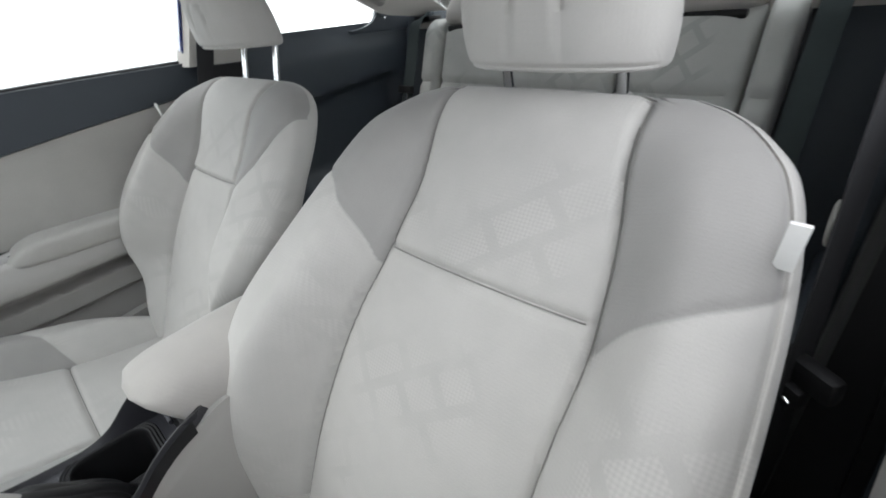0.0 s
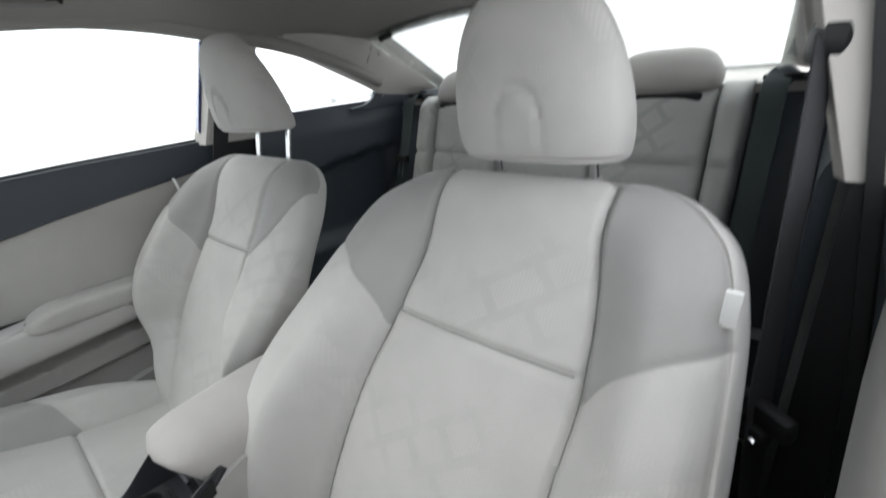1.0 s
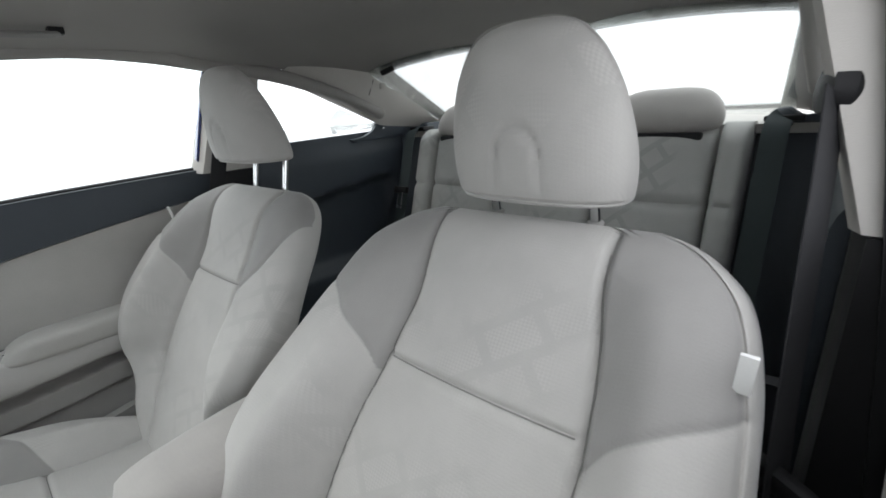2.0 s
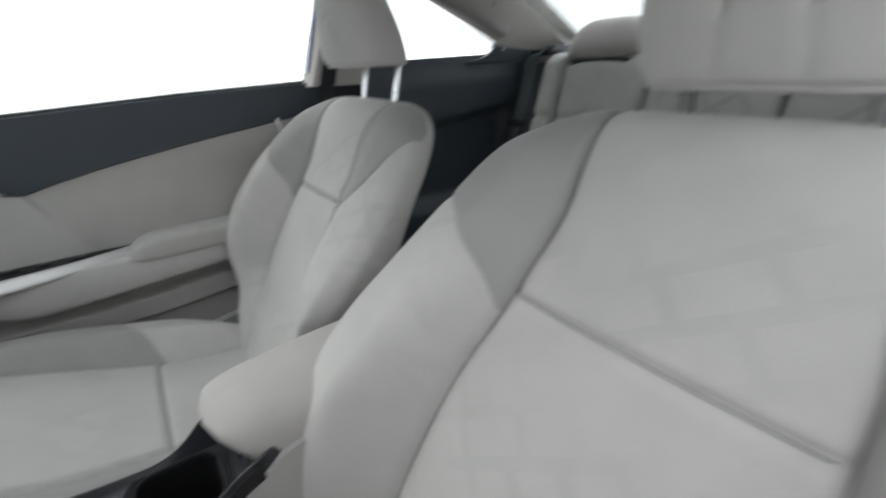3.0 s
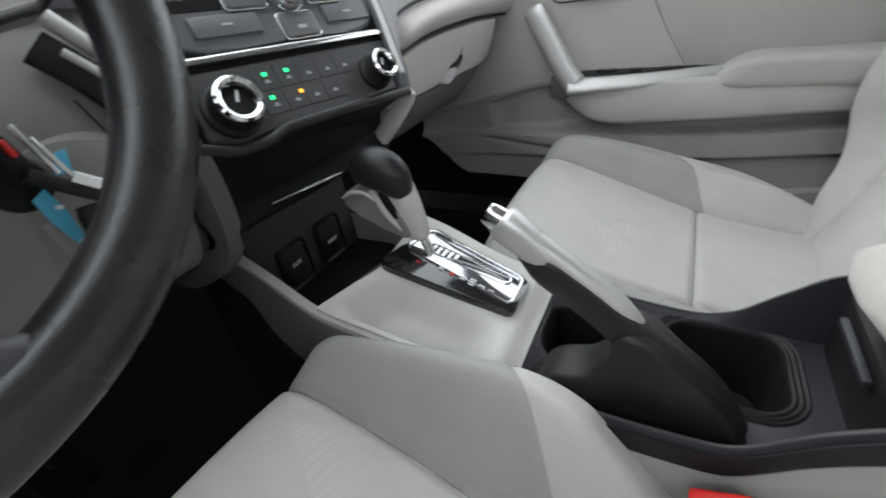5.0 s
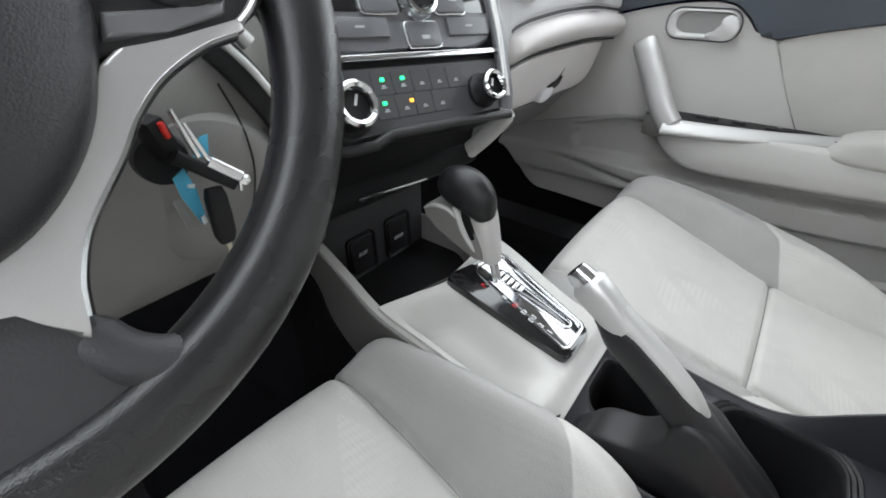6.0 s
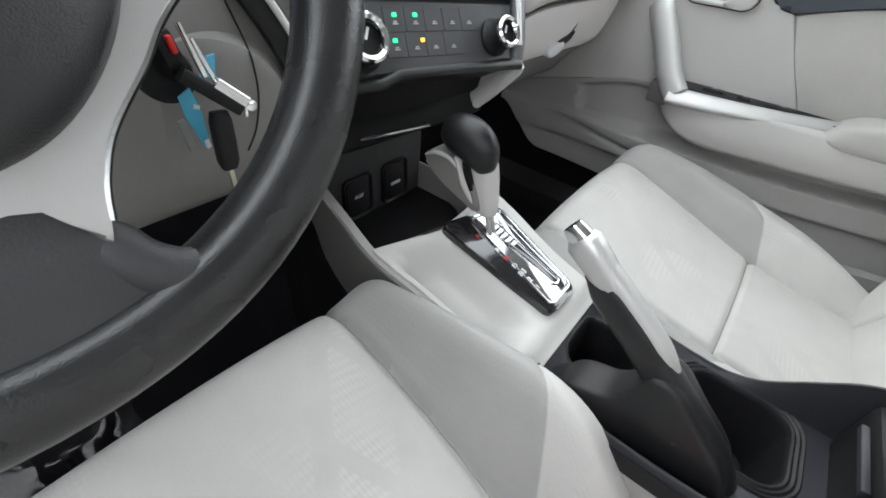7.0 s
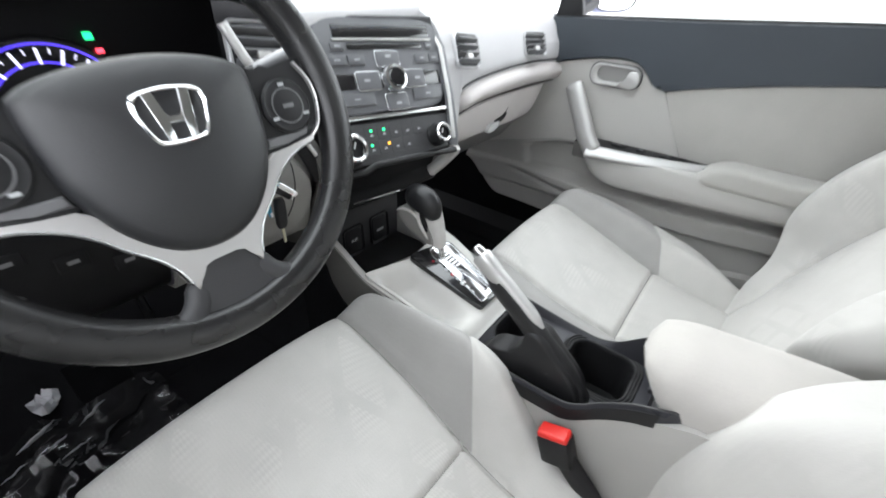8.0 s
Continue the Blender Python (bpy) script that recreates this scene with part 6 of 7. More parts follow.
# ---- centre console ----
console = thing("centre_console", (0, 0.6, 0.14), "grey and black plastic centre console between the front seats", "car console")
EDGE = [(1.04, 0.585), (0.97, 0.565), (0.92, 0.540), (0.87, 0.512), (0.80, 0.500), (0.70, 0.482), (0.62, 0.466), (0.52, 0.460), (0.44, 0.470), (0.38, 0.486), (0.28, 0.496), (0.05, 0.496)]
WALL = [(1.04, 0.585), (0.97, 0.565), (0.92, 0.540), (0.87, 0.512), (0.80, 0.500), (0.70, 0.480), (0.66, 0.471), (0.62, 0.466), (0.585, 0.469), (0.55, 0.474), (0.51, 0.481), (0.485, 0.494), (0.47, 0.508), (0.443, 0.526), (0.41, 0.541), (0.385, 0.550), (0.36, 0.548), (0.32, 0.535), (0.05, 0.530)]
wall = plate(spline(WALL, 5) + [Vector((0.05, 0.14)), Vector((1.04, 0.14))], -0.112, -0.102, "x", 0.004)
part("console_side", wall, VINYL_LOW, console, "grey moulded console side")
# added black sheet: the shade between seat and console, as colour
part("side_low_shade", plate(spline([(1.04, 0.555), (1.0, 0.532), (0.965, 0.508), (0.945, 0.462), (0.90, 0.425), (0.80, 0.400), (0.55, 0.380)], 5) + [Vector((0.55, 0.14)), Vector((1.04, 0.14))], -0.1165, -0.1118, "x", 0.001), CARPET, console, "black sheet standing in for shade low on the console side")


# thin dark sheet laid over the side to paint its shade
part("side_front_shade", plate(spline([(1.04, 0.580), (0.97, 0.560), (0.92, 0.535), (0.87, 0.506), (0.80, 0.494), (0.74, 0.482)], 5) + [Vector((0.74, 0.30)), Vector((1.04, 0.30))], -0.1138, -0.1112, "x", 0.002), SHADE_GREY, console, "dark sheet putting shade on the front of the console side")


def right_x(y):
    """The passenger side of the console draws in beside the gear gate."""
    return 0.062 - 0.006 * smooth01(0.60, 0.70, y) + 0.014 * smooth01(0.72, 0.83, y) + 0.032 * smooth01(0.86, 0.93, y)


rows = sorted((a, min(c, 0.458 + 0.5 * smooth01(0.52, 0.40, a) * 0.12) if a < 0.66 else min(c, 0.500 + 0.2 * smooth01(0.86, 0.80, a))) for a, c in WALL)
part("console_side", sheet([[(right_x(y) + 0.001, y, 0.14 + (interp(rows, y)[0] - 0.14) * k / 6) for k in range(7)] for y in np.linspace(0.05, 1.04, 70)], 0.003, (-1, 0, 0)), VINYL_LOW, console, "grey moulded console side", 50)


def edge_z(y):
    rows = sorted(EDGE)
    return interp([(a, b) for a, b in rows], y)[0]


# pale upper shell with a scooped tray beside the gear gate
BACK_EDGE = [(-0.108, 0.873), (-0.100, 0.868), (-0.075, 0.8495), (-0.052, 0.833), (-0.040, 0.833), (0.06, 0.842)]
shell = []
for run in np.linspace(0, 1, 50):
    row = []
    for k in np.linspace(0, 1, 64):
        x = -0.107 + 0.165 * k
        back = interp(BACK_EDGE, x)[0]
        y = 0.672 + (back - 0.672) * run
        x = -0.107 + (right_x(y) - 0.005 + 0.107) * k
        crown = edge_z(y) + 0.004
        ramp = 0.492 + 0.3057 * (y - 0.70)
        z = crown + (max(ramp, crown) - crown) * max(0.0, min(1.0, (x + 0.107) / 0.057))
        dip = 0.034 * smooth01(-0.104, -0.086, x) * smooth01(-0.036, -0.064, x) * smooth01(0.692, 0.745, y) * smooth01(back - 0.004, back - 0.036, y)
        row.append((x, y, z - dip - 0.010 * smooth01(0.69, 0.672, y)))
    shell.append(row)
part("upper_shell", sheet(shell, 0.012, (0, 0, -1)), VINYL, console, "pale grey shell with a scooped coin tray", 50)
# storage bin under the stack
part("bin_step", box(-0.101, 0.050, 0.80, 0.836, 0.40, 0.455, 0.004), BLACK, console)
part("bin_floor", box(-0.102, 0.102, 0.830, 1.02, 0.448, 0.458, 0.003), BLACK, console)
back = part("bin_back", plate([(-0.104, 0.45), (0.102, 0.45), (0.102, 0.59), (-0.104, 0.59)], 0.990, 1.002, "y", 0.002), SOCKET_WALL, console, "dark grey wall with two sockets")
for x, face in ((-0.024, "AUX"), (0.045, "")):
    so = part("socket_cover", moved(joined(plate(round_rect(0.038, 0.050, 0.006), 0.004, -0.002, "z", 0.002)), facing((x, 0.990, 0.492), (0, -1, 0.05))), RUBBER, back, "hinged socket cover")
    part("socket_frame", moved(loft([[Vector((p[0] * k, p[1] * k, h)) for p in round_rect(0.050, 0.063, 0.008)] for k, h in ((1.0, -0.002), (1.0, 0.003), (0.96, 0.005), (0.87, 0.003), (0.86, -0.002))]), facing((x, 0.990, 0.492), (0, -1, 0.05))), BLACK, back)
    if face:
        words(face, 0.0075, facing((x, 0.990, 0.492), (0, -1, 0.05)) @ pose(0, 0.002, 0.0045), WHITEINK, so)
    else:
        part("socket_mark", moved(box(-0.009, 0.009, -0.006, -0.001, 0.004, 0.0046, 0), facing((x, 0.990, 0.492), (0, -1, 0.05))), GREYINK, so)

# dark insert with the cup wells; the rim climbs towards the armrest
LIP = [(0.372, 0.556), (0.424, 0.552), (0.446, 0.544), (0.475, 0.524), (0.507, 0.494), (0.525, 0.486), (0.60, 0.484), (0.684, 0.486)]
RIM = [(0.372, 0.550), (0.442, 0.526), (0.471, 0.502), (0.505, 0.472), (0.543, 0.463), (0.684, 0.480)]
FRONT_WELL, REAR_WELL, SLOT = (-0.042, 0.034, 0.600, 0.666, 0.020), (-0.044, 0.048, 0.466, 0.558, 0.024), (-0.0945, -0.050, 0.504, 0.660, 0.016)


def floor_z(y):
    return 0.458 + 0.020 * smooth01(0.655, 0.684, y)


grid = []
for y in np.linspace(0.100, 0.686, 294):
    row = []
    for k in np.linspace(0, 1, 88):
        inset = 0.013 * smooth01(0.436, 0.385, y)
        left = -0.1135 + inset
        x = left + (0.0600 - left) * k
        z = floor_z(y)
        z += (interp(LIP, y)[0] - z) * smooth01(-0.1015, -0.1065, x - inset) + (interp(RIM, y)[0] - z) * smooth01(0.050, 0.0555, x)
        z -= 0.022 * smooth01(-0.1105, -0.1135, x - inset) + 0.012 * smooth01(0.0575, 0.0600, x)
        row.append(Vector((x, y, z)))
    grid.append(row)
bm = loft(grid, closed=False, cap=False)
holes = [f for f in bm.faces if any(rounded_gap(f.calc_center_median().x, f.calc_center_median().y, *h) < 0.001 for h in (FRONT_WELL, REAR_WELL, SLOT))]
bmesh.ops.delete(bm, geom=holes, context="FACES")
insert = part("cup_insert", bm, CONSOLE, console, "dark plastic insert with deep cup wells", 40)

# shade on the lip's outer face, laid on as a black strip
part("lip_shade", sheet([[Vector((-0.1142 + 0.013 * smooth01(0.436, 0.385, y), y, interp(LIP, y)[0] - 0.0035 - 0.0105 * k)) for k in (0, 1, 2)] for y in np.linspace(0.425, 0.684, 50)], 0.0008, (1, 0, 0)), BLACK, insert, "black strip for the shaded outer face of the lip")
# beads in a paler black paint the highlight along the lip tops
part("lip_bead", sweep([Vector((0.0562, y, interp(RIM, y)[0] + 0.0004)) for y in np.linspace(0.38, 0.684, 60)], oval(0.0014, 0.0011, 8), up=(0, 0, 1)), SOCKET_WALL, insert, "paler bead for the highlight along the lip")
part("lip_bead", sweep([Vector((-0.1085 + 0.013 * smooth01(0.436, 0.385, y), y, interp(LIP, y)[0] + 0.0004)) for y in np.linspace(0.37, 0.684, 60)], oval(0.0016, 0.0012, 8), up=(0, 0, 1)), SOCKET_WALL, insert, "paler bead for the highlight along the lip")


def well(name, hole, deep, ribs, material):
    """A deep well with a raised, ribbed rim."""
    x0, x1, y0, y1, r = hole
    steps = [(0.0135, -0.0005)] + [(0.0135 - 0.0022 * (k + 1), 0.0018 if k % 2 == 0 else 0.0004) for k in range(5)] if ribs else [(0.0045, -0.0005)]
    steps += [(0.0022, 0.0016), (0.0006, 0.0012), (-0.0008, -0.001), (-0.0016, -0.006), (-0.0040, -deep + 0.006), (-0.0090, -deep)]
    rings = []
    for o, dz in steps:
        rings.append([Vector(((x0 + x1) / 2 + a, (y0 + y1) / 2 + c, floor_z((y0 + y1) / 2 + c) * (1 if dz > -0.01 else 0) + (0.458 if dz <= -0.01 else 0) + dz)) for a, c in round_rect(x1 - x0 + 2 * o, y1 - y0 + 2 * o, max(0.004, r + o), 8)])
    bm = loft(rings, cap=False)
    bm.verts.ensure_lookup_table()
    bm.faces.new(bm.verts[-len(rings[-1]):])
    return part(name, bm, material, insert, "", 35)


well("cup_well", FRONT_WELL, 0.085, False, BLACK)
well("cup_well", REAR_WELL, 0.085, True, BLACK)
well("lever_slot", SLOT, 0.045, False, BLACK)
part("well_block", box(-0.100, 0.050, 0.30, 0.66, 0.16, 0.365, 0.01), BLACK, console)
part("box_body", box(-0.101, 0.052, 0.02, 0.436, 0.20, 0.520, 0.010), BLACK, console, "dark storage box under the armrest")

# gear gate and selector
GM = facing((-0.004, 0.760, 0.5135), (0, -math.sin(radians(17)), math.cos(radians(17))), (0, 1, 0))
OUTER = [(-0.032, -0.071), (0.023, -0.071), (0.044, 0.058), (-0.043, 0.076)]
PLATE = [(-0.0255, -0.0655), (0.0190, -0.0655), (0.0365, 0.0545), (-0.0090, 0.0640)]
SLIT = [(0.0010, -0.0545), (0.0115, -0.0545), (0.0150, 0.0430), (-0.0010, 0.0470)]
gate = part("gear_gate", moved(plate(soft_poly(OUTER, 0.010), 0.006, -0.004, "z", 0.003), GM), GLOSS, console, "glossy black gear gate")
part("gate_plate", moved(plate(soft_poly(PLATE, 0.008), 0.0072, 0.004, "z", 0.0008), GM), PIANO_GREY, gate, "mirror-dark gate plate")


def bead(outline, w, z0, z1):
    """A raised bead along a closed outline."""
    mid = Vector((sum(p[0] for p in outline) / len(outline), sum(p[1] for p in outline) / len(outline)))
    rings = []
    for o, h in ((0.0, z0), (0.0, z1 - 0.001), (w * 0.3, z1), (w * 0.7, z1), (w, z1 - 0.001), (w, z0)):
        rings.append([Vector((p[0] + (mid.x - p[0]) / max(0.004, (mid - Vector(p)).length) * o, p[1] + (mid.y - p[1]) / max(0.004, (mid - Vector(p)).length) * o, h)) for p in outline])
    return loft(rings, cap=False)


part("gate_rim", moved(bead(soft_poly(PLATE, 0.008), 0.0034, 0.006, 0.0092), GM), CHROME, gate, "bright chrome rim")
part("gate_rim", moved(bead(soft_poly(SLIT, 0.005), 0.0030, 0.006, 0.0095), GM), CHROME, gate, "bright chrome rim")
part("gate_slot", moved(plate(soft_poly([(0.0034, -0.0515), (0.0095, -0.0515), (0.0125, 0.0400), (0.0015, 0.0435)], 0.003), 0.0078, 0.006, "z", 0), GM), FLAT_BLACK, gate)
part("gate_fin", moved(plate(spline([(0.0030, -0.050, 0), (0.0075, -0.030, 0), (0.0050, 0.000, 0), (0.0010, 0.016, 0), (0.0030, -0.012, 0)], 5, True), 0.0092, 0.006, "z", 0.001), GM), SPOKE_DARK, gate)
for k in range(5):
    part("shutter_slat", moved(box(-0.0005, 0.0135, -0.0022, 0.0022, 0.0072, 0.0086, 0.0006), GM @ pose(0, 0.036 - 0.0068 * k, 0, 0, 0, 4)), GATE, gate)
for ch, v, mm in (("P", 0.0400, REDINK), ("R", 0.0150, WHITEINK), ("N", 0.0021, REDINK), ("D", -0.0097, WHITEINK), ("D3", -0.0202, WHITEINK), ("2", -0.0308, WHITEINK), ("1", -0.0415, WHITEINK)):
    words(ch, 0.0085, GM @ pose(-0.0200 if ch == "P" else -0.0165 + 0.04 * (v + 0.01) * 0.5, v, 0.0062 if ch == "P" else 0.0074), mm, gate)
sel = thing("gear_selector", (0.0, 0.80, 0.52), "automatic gear selector with a black and grey grip", "gear lever")
for dx in (-0.0035, 0.0035):
    part("shaft", sweep([(-0.006 + dx, 0.787, 0.518), (-0.005 + dx, 0.794, 0.537), (-0.003 + dx, 0.803, 0.560)], oval(0.0028, 0.0028, 10)), CHROME, sel, "bright steel shaft")
grip = []
for i in range(31):
    t = i / 30
    y, z, w, d = interp([(0.0, 0.803, 0.549, 0.0090, 0.0085), (0.08, 0.8045, 0.5525, 0.0115, 0.0115), (0.40, 0.810, 0.576, 0.0128, 0.0140), (0.75, 0.8185, 0.603, 0.0138, 0.0165), (1.0, 0.826, 0.628, 0.0120, 0.0150)], t)
    grip.append([Vector((-0.0025 + w * u, y + d * h, z)) for u, h in oval(1, 1, 28, 2.6)])
part("grip", loft(grip), VINYL, sel, "pale grey grip", 60)
# broad front blade of the grip; its shade is in the darker grey
blade = [(0.806, 0.555, 0), (0.830, 0.560, 0), (0.856, 0.570, 0), (0.876, 0.582, 0), (0.884, 0.593, 0), (0.872, 0.603, 0), (0.848, 0.604, 0), (0.830, 0.598, 0), (0.815, 0.582, 0)]
part("grip_blade", plate(spline(blade, 5, True), -0.0180, 0.009, "x", 0.005), HALF_SHADE_GREY, sel, "grey front blade of the grip, darkened for shade", 50)
cap = []
for i in range(33):
    a = -0.5 * math.pi + math.pi * i / 32
    ring = []
    for k in range(40):
        c = 2 * math.pi * k / 40
        u, h, v = math.cos(a) * math.cos(c), math.cos(a) * math.sin(c), math.sin(a)
        drop = 1.0 if v > 0 else 0.55 + 0.62 * smooth01(0.1, -0.9, h)
        ring.append(Vector((-0.0065 + 0.0205 * u, 0.8350 + 0.0345 * h - 0.004 * max(0.0, -v) * (h < 0), 0.6200 + 0.0285 * v * drop + 0.004 * h)))
    cap.append(ring)
part("grip_cap", loft(cap[1:-1]), RUBBER, sel, "soft black cap", 60)
part("grip_slot", sweep(spline([(-0.0165, 0.830, 0.606), (-0.0172, 0.826, 0.594), (-0.0160, 0.818, 0.577)], 6), oval(0.0056, 0.0030, 14), up=(-1, 0, 0), scale=lambda t: (0.45 + 0.55 * math.sin(math.pi * (0.15 + 0.7 * t)), 1.0)), FLAT_BLACK, sel, "dark slot in the grip")
part("grip_loop", sweep(spline([(-0.0160, 0.842, 0.606), (-0.0185, 0.836, 0.600), (-0.0190, 0.829, 0.585), (-0.0165, 0.820, 0.570), (-0.0120, 0.811, 0.558)], 6), oval(0.0036, 0.0040, 14), up=(-1, 0, 0), scale=lambda t: (0.6 + 0.4 * math.sin(math.pi * t), 1.0)), VINYL, sel, "pale rim of the slot", 60)
# highlight on the blade, made as a pale strip
part("blade_highlight", sweep(spline([(-0.0195, 0.880, 0.596), (-0.0200, 0.866, 0.603), (-0.0200, 0.850, 0.6035), (-0.0195, 0.838, 0.597)], 6), oval(0.0024, 0.0024, 10), up=(-1, 0, 0), scale=lambda t: (0.4 + 0.6 * math.sin(math.pi * t), 1.0)), VINYL, sel, "pale strip for the highlight on the blade's upper edge", 60)

# parking brake
brake = thing("parking_brake", (-0.08, 0.55, 0.46), "raised parking brake lever with a silver grip", "brake lever")
lv = spline([(-0.074, 0.526, 0.462), (-0.0745, 0.540, 0.490), (-0.075, 0.566, 0.521), (-0.077, 0.605, 0.559), (-0.079, 0.632, 0.582), (-0.0808, 0.662, 0.6055)], 8)
part("lever_body", sweep(lv, oval(0.0132, 0.021, 20, 2.8), up=(0, -0.6, 0.8), scale=lambda t: ((1.0 - 0.12 * t) * (1 - 0.35 * smooth01(0.88, 1.0, t)), (1.30 - 0.62 * smooth01(0.0, 0.55, t)) * (1 - 0.45 * smooth01(0.86, 1.0, t)))), RUBBER, brake, "black lever body")
gl = spline([(-0.0745, 0.574, 0.540), (-0.0765, 0.605, 0.569), (-0.0795, 0.645, 0.602), (-0.0815, 0.672, 0.622)], 8)
part("silver_grip", sweep(gl, [(a, max(b, -0.001)) for a, b in oval(0.0100, 0.0105, 22, 2.6)], up=(0, -0.6, 0.8), scale=lambda t: (0.35 + 0.65 * smooth01(0, 0.30, t), 0.45 + 0.55 * smooth01(0, 0.3, t))), SATIN, brake, "silver upper grip")
part("grip_collar", sweep([(-0.0795, 0.646, 0.6010), (-0.0803, 0.655, 0.6080), (-0.0815, 0.668, 0.6190), (-0.0822, 0.676, 0.6255), (-0.0824, 0.679, 0.6280)], oval(0.0112, 0.0128, 22, 2.8), up=(0, -0.6, 0.8), scale=lambda t: (1 - 0.2 * smooth01(0.85, 1.0, t), (0.70 + 0.30 * smooth01(0, 0.4, t)) * (1 - 0.2 * smooth01(0.85, 1.0, t)))), SATIN, brake, "", 60)
part("release_button", sweep([(-0.0823, 0.677, 0.6265), (-0.0827, 0.685, 0.6320), (-0.0828, 0.688, 0.6340)], oval(0.0082, 0.0098, 18, 2.6), up=(0, -0.6, 0.8), scale=lambda t: (1 - 0.25 * t, 1 - 0.25 * t)), STEEL, brake, "bright steel release button")
side = spline([(0.512, 0.455, 0), (0.509, 0.476, 0), (0.522, 0.500, 0), (0.548, 0.524, 0), (0.575, 0.548, 0), (0.594, 0.546, 0), (0.600, 0.522, 0), (0.614, 0.503, 0), (0.640, 0.493, 0), (0.652, 0.480, 0), (0.654, 0.455, 0)], 6, True)
mid = Vector((0.578, 0.490, 0))
boot = loft([[Vector((x, (mid + (p - mid) * k).x, (mid + (p - mid) * k).y)) for p in side] for x, k in ((-0.0925, 0.90), (-0.0915, 0.96), (-0.0890, 0.99), (-0.0850, 1.0), (-0.0630, 1.0), (-0.0580, 0.985), (-0.0550, 0.95), (-0.0535, 0.88))])
part("lever_boot", boot, RUBBER, brake, "black boot at the lever's foot", 50)
part("screw", lathe([(0.001, 0.0), (0.0025, 0.0), (0.0022, 0.0012), (0.001, 0.0014)], facing((-0.0913, 0.556, 0.500), (-1, 0, 0.1)), 12), SOCKET_WALL, brake)

# armrest lid
rest = thing("armrest", (-0.02, 0.25, 0.51), "pale grey cloth armrest lid on the console", "armrest")
rings = []
for i in range(45):
    t = i / 44
    y = 0.466 - 0.408 * t
    e = min(1.0, t / 0.15)
    k = (1 - (1 - e) ** 2.4) ** (1 / 2.4)
    topz = 0.600 + 0.008 * smooth01(0.0, 0.5, t) - 0.016 * (1 - k)
    botz = 0.574 - 0.070 * smooth01(0.0, 0.16, t) ** 0.7
    zc, hh = (topz + botz) / 2, (topz - botz) / 2
    rings.append([Vector((-0.038 + (0.014 + 0.048 * k + 0.010 * smooth01(0.0, 0.4, t)) * u, y, zc + hh * max(0.25, k) * h + (0.004 * (1 - u * u) if h > 0 else 0))) for u, h in oval(1, 1, 52, 2.9)])
part("lid", loft(rings), CLOTH_PLAIN, rest, "padded cloth lid", 60)
part("latch", moved(box(-0.034, 0.034, -0.003, 0.003, -0.004, 0.004, 0.002), pose(-0.010, 0.440, 0.508, -8)), CONSOLE, rest)

# belt buckle by the driver's seat
bk = thing("belt_buckle", (-0.142, 0.50, 0.40), "black seat belt buckle with a red button", "belt buckle")
BM = pose(-0.1365, 0.5145, 0.455, -20, 0, 0)
part("housing", moved(box(-0.0125, 0.0125, -0.0205, 0.0205, -0.040, 0.004, 0.005), BM), BLACK, bk)
part("red_button", moved(box(-0.0110, 0.0110, -0.0195, 0.0195, 0.001, 0.0105, 0.0045, 4), BM), RED, bk, "bright red release button")
part("stalk", sweep(spline([(-0.1365, 0.508, 0.440), (-0.1345, 0.480, 0.408), (-0.1310, 0.450, 0.372), (-0.1280, 0.420, 0.320), (-0.1270, 0.410, 0.20)], 5), oval(0.0095, 0.015, 16, 2.6), up=(0, -0.7, 0.7)), BLACK, bk)

# ---- footwells ----
for sx, word in ((-1, "driver"), (1, "passenger")):
    mt = thing("floor_mat", (sx * 0.38, 1.0, 0.141), "black carpet mat in the %s footwell" % word, "floor mat", "floor mats")
    part("mat_carpet", plate(spline([(sx * 0.14, 0.78, 0), (sx * 0.62, 0.78, 0), (sx * 0.64, 1.0, 0), (sx * 0.60, 1.30, 0), (sx * 0.16, 1.30, 0), (sx * 0.13, 1.0, 0)], 6, True), 0.152, 0.142, "z", 0.003), CARPET, mt)
film = thing("plastic_film", (-0.50, 1.28, 0.155), "crumpled clear plastic film on the driver's floor", "plastic film")
rng = random.Random(4)
rows = []
for i in range(26):
    row = []
    for j in range(26):
        x, y = -0.64 + 0.30 * i / 25, 1.05 + 0.40 * j / 25
        h = 0.018 * noise.noise(Vector((x * 14, y * 14, 0))) + 0.010 * abs(noise.noise(Vector((x * 34, y * 30, 3)))) + 0.022
        row.append((x + 0.006 * rng.random(), y + 0.006 * rng.random(), 0.152 + max(0.002, h)))
    rows.append(row)
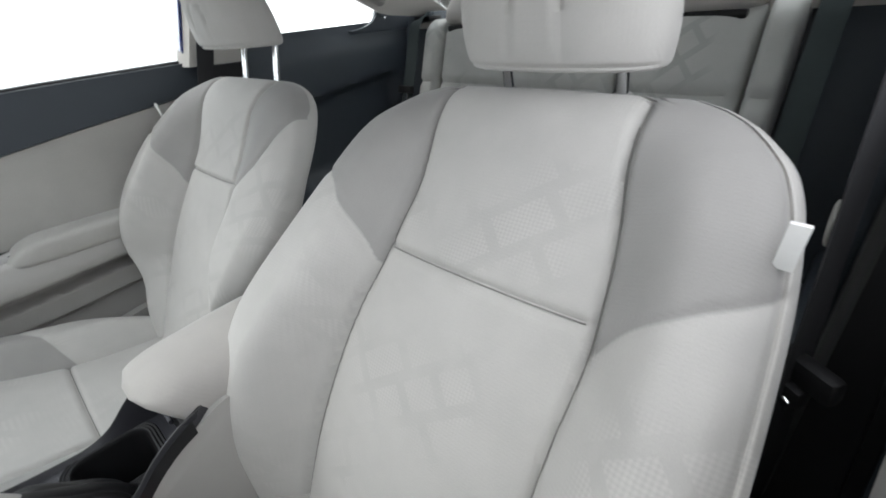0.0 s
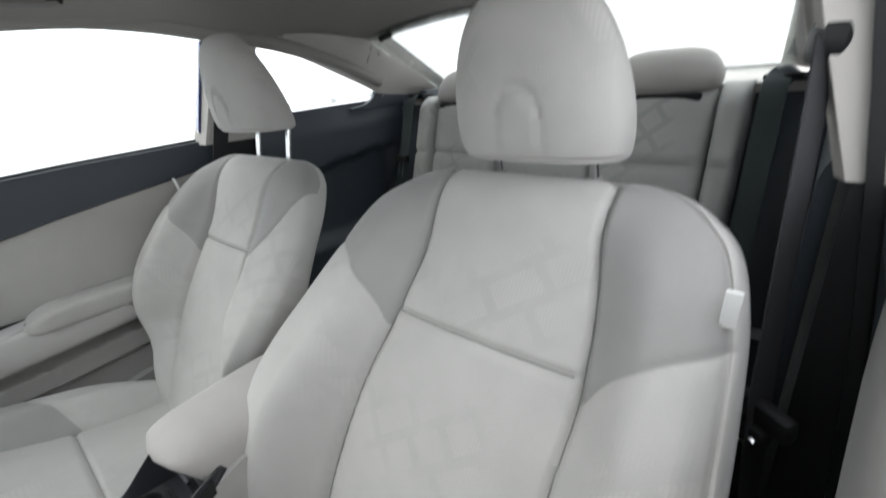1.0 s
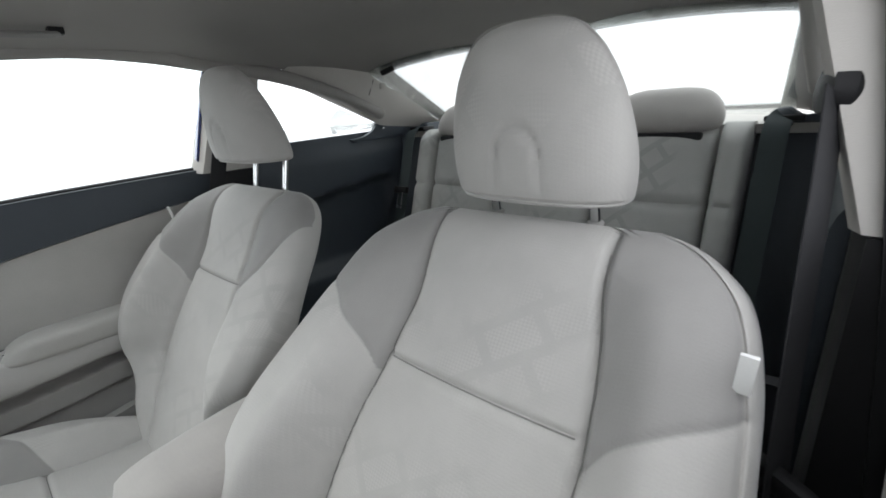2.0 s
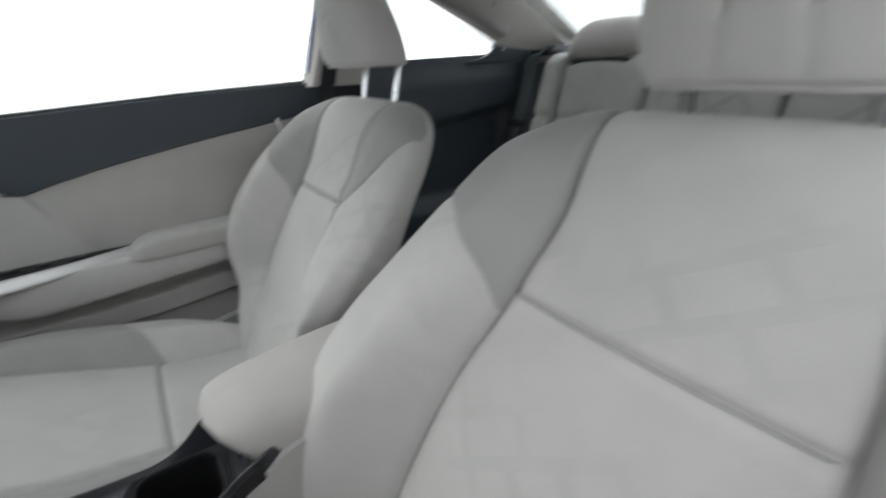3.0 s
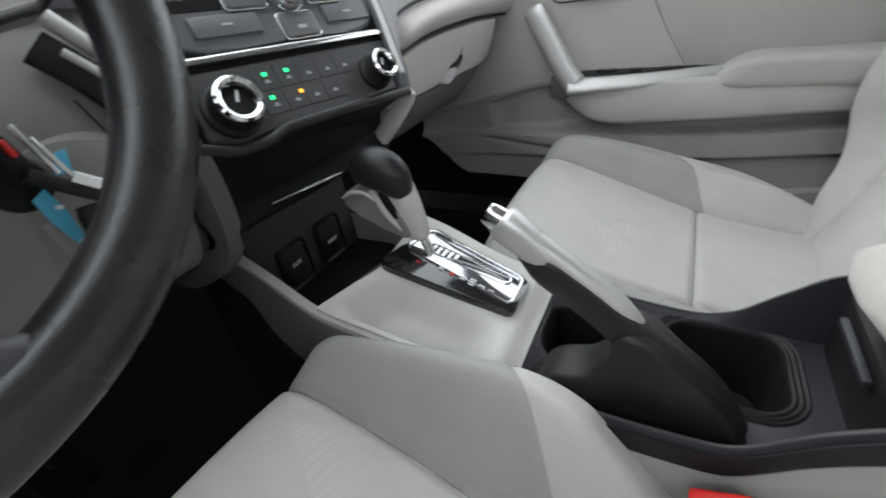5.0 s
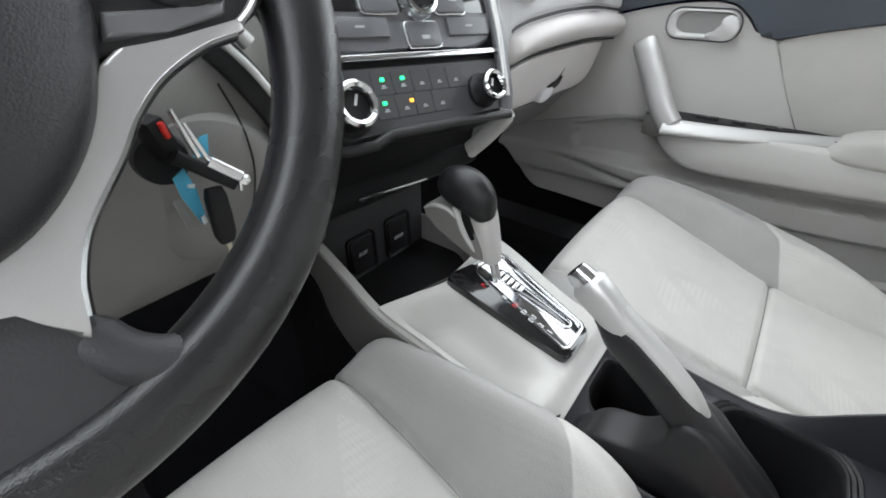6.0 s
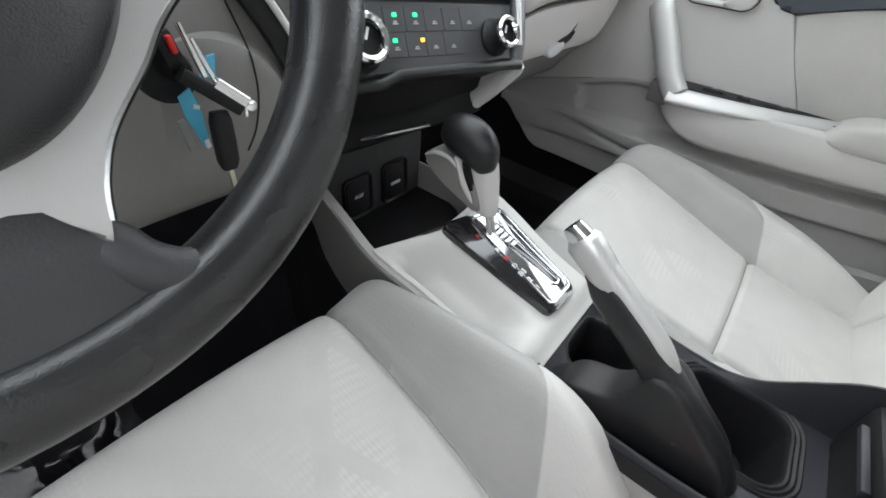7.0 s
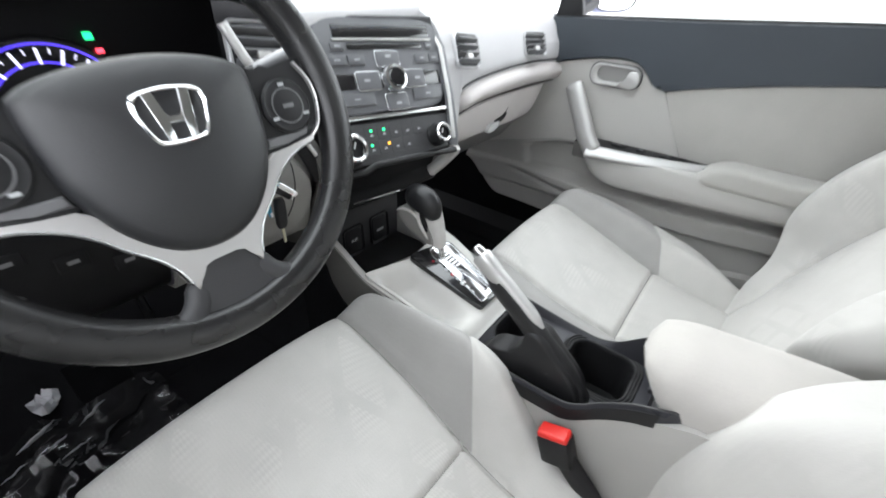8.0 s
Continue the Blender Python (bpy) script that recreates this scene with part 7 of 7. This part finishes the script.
part("film", loft(rows, closed=False, cap=False), WRAP, film, "", 15)
# folds drawn as pale slivers where the film would glint
for a, c, w in (((-0.572, 1.266), (-0.508, 1.297), 0.0050), ((-0.486, 1.249), (-0.433, 1.279), 0.0036), ((-0.541, 1.229), (-0.504, 1.248), 0.0028), ((-0.528, 1.198), (-0.479, 1.207), 0.0024), ((-0.603, 1.222), (-0.564, 1.237), 0.0022), ((-0.354, 1.350), (-0.349, 1.356), 0.0050), ((-0.304, 1.320), (-0.300, 1.328), 0.0040)):
    way = [Vector((a[0] + (c[0] - a[0]) * k / 8, a[1] + (c[1] - a[1]) * k / 8 + 0.004 * noise.noise(Vector((a[0] * 40, k * 0.7, 1))), 0.202 + 0.004 * noise.noise(Vector((a[0] * 90, k * 0.9, 5))))) for k in range(9)]
    part("fold_glint", sweep(way, oval(w * 0.5, w, 8), up=(0, 0, 1), scale=lambda t: (max(0.08, math.sin(math.pi * t)), max(0.08, math.sin(math.pi * t)))), FOLD, film, "sharp film fold with its glint put in as pale colour", 20)
knot = []
for i in range(9):
    a = -0.5 * math.pi + math.pi * i / 8
    ring = []
    for j in range(14):
        c = 2 * math.pi * j / 14
        d = Vector((math.cos(a) * math.cos(c), math.cos(a) * math.sin(c), math.sin(a)))
        r = 1 + 0.75 * noise.noise(d * 2.6 + Vector((7, 2, 4)))
        ring.append(Vector((-0.505 + 0.020 * r * d.x, 1.368 + 0.034 * r * d.y, 0.200 + 0.014 * r * d.z)))
    knot.append(ring)
part("film_knot", loft(knot), FOLD, film, "crumpled bright knot", 10)
for i, x in enumerate((-0.30, -0.42)):
    pd = thing("pedal", (x, 1.30, 0.24), "black foot pedal on its arm", "pedal", "pedals")
    part("pedal_pad", moved(box(-0.03 if i == 0 else -0.045, 0.03 if i == 0 else 0.045, -0.04, 0.04, -0.006, 0.006, 0.004), pose(x, 1.30, 0.25, 60, 0, 0)), CARPET, pd)
    part("pedal_arm", sweep([(x, 1.31, 0.26), (x, 1.36, 0.38), (x, 1.40, 0.58)], oval(0.008, 0.012, 10)), BLACK, pd)
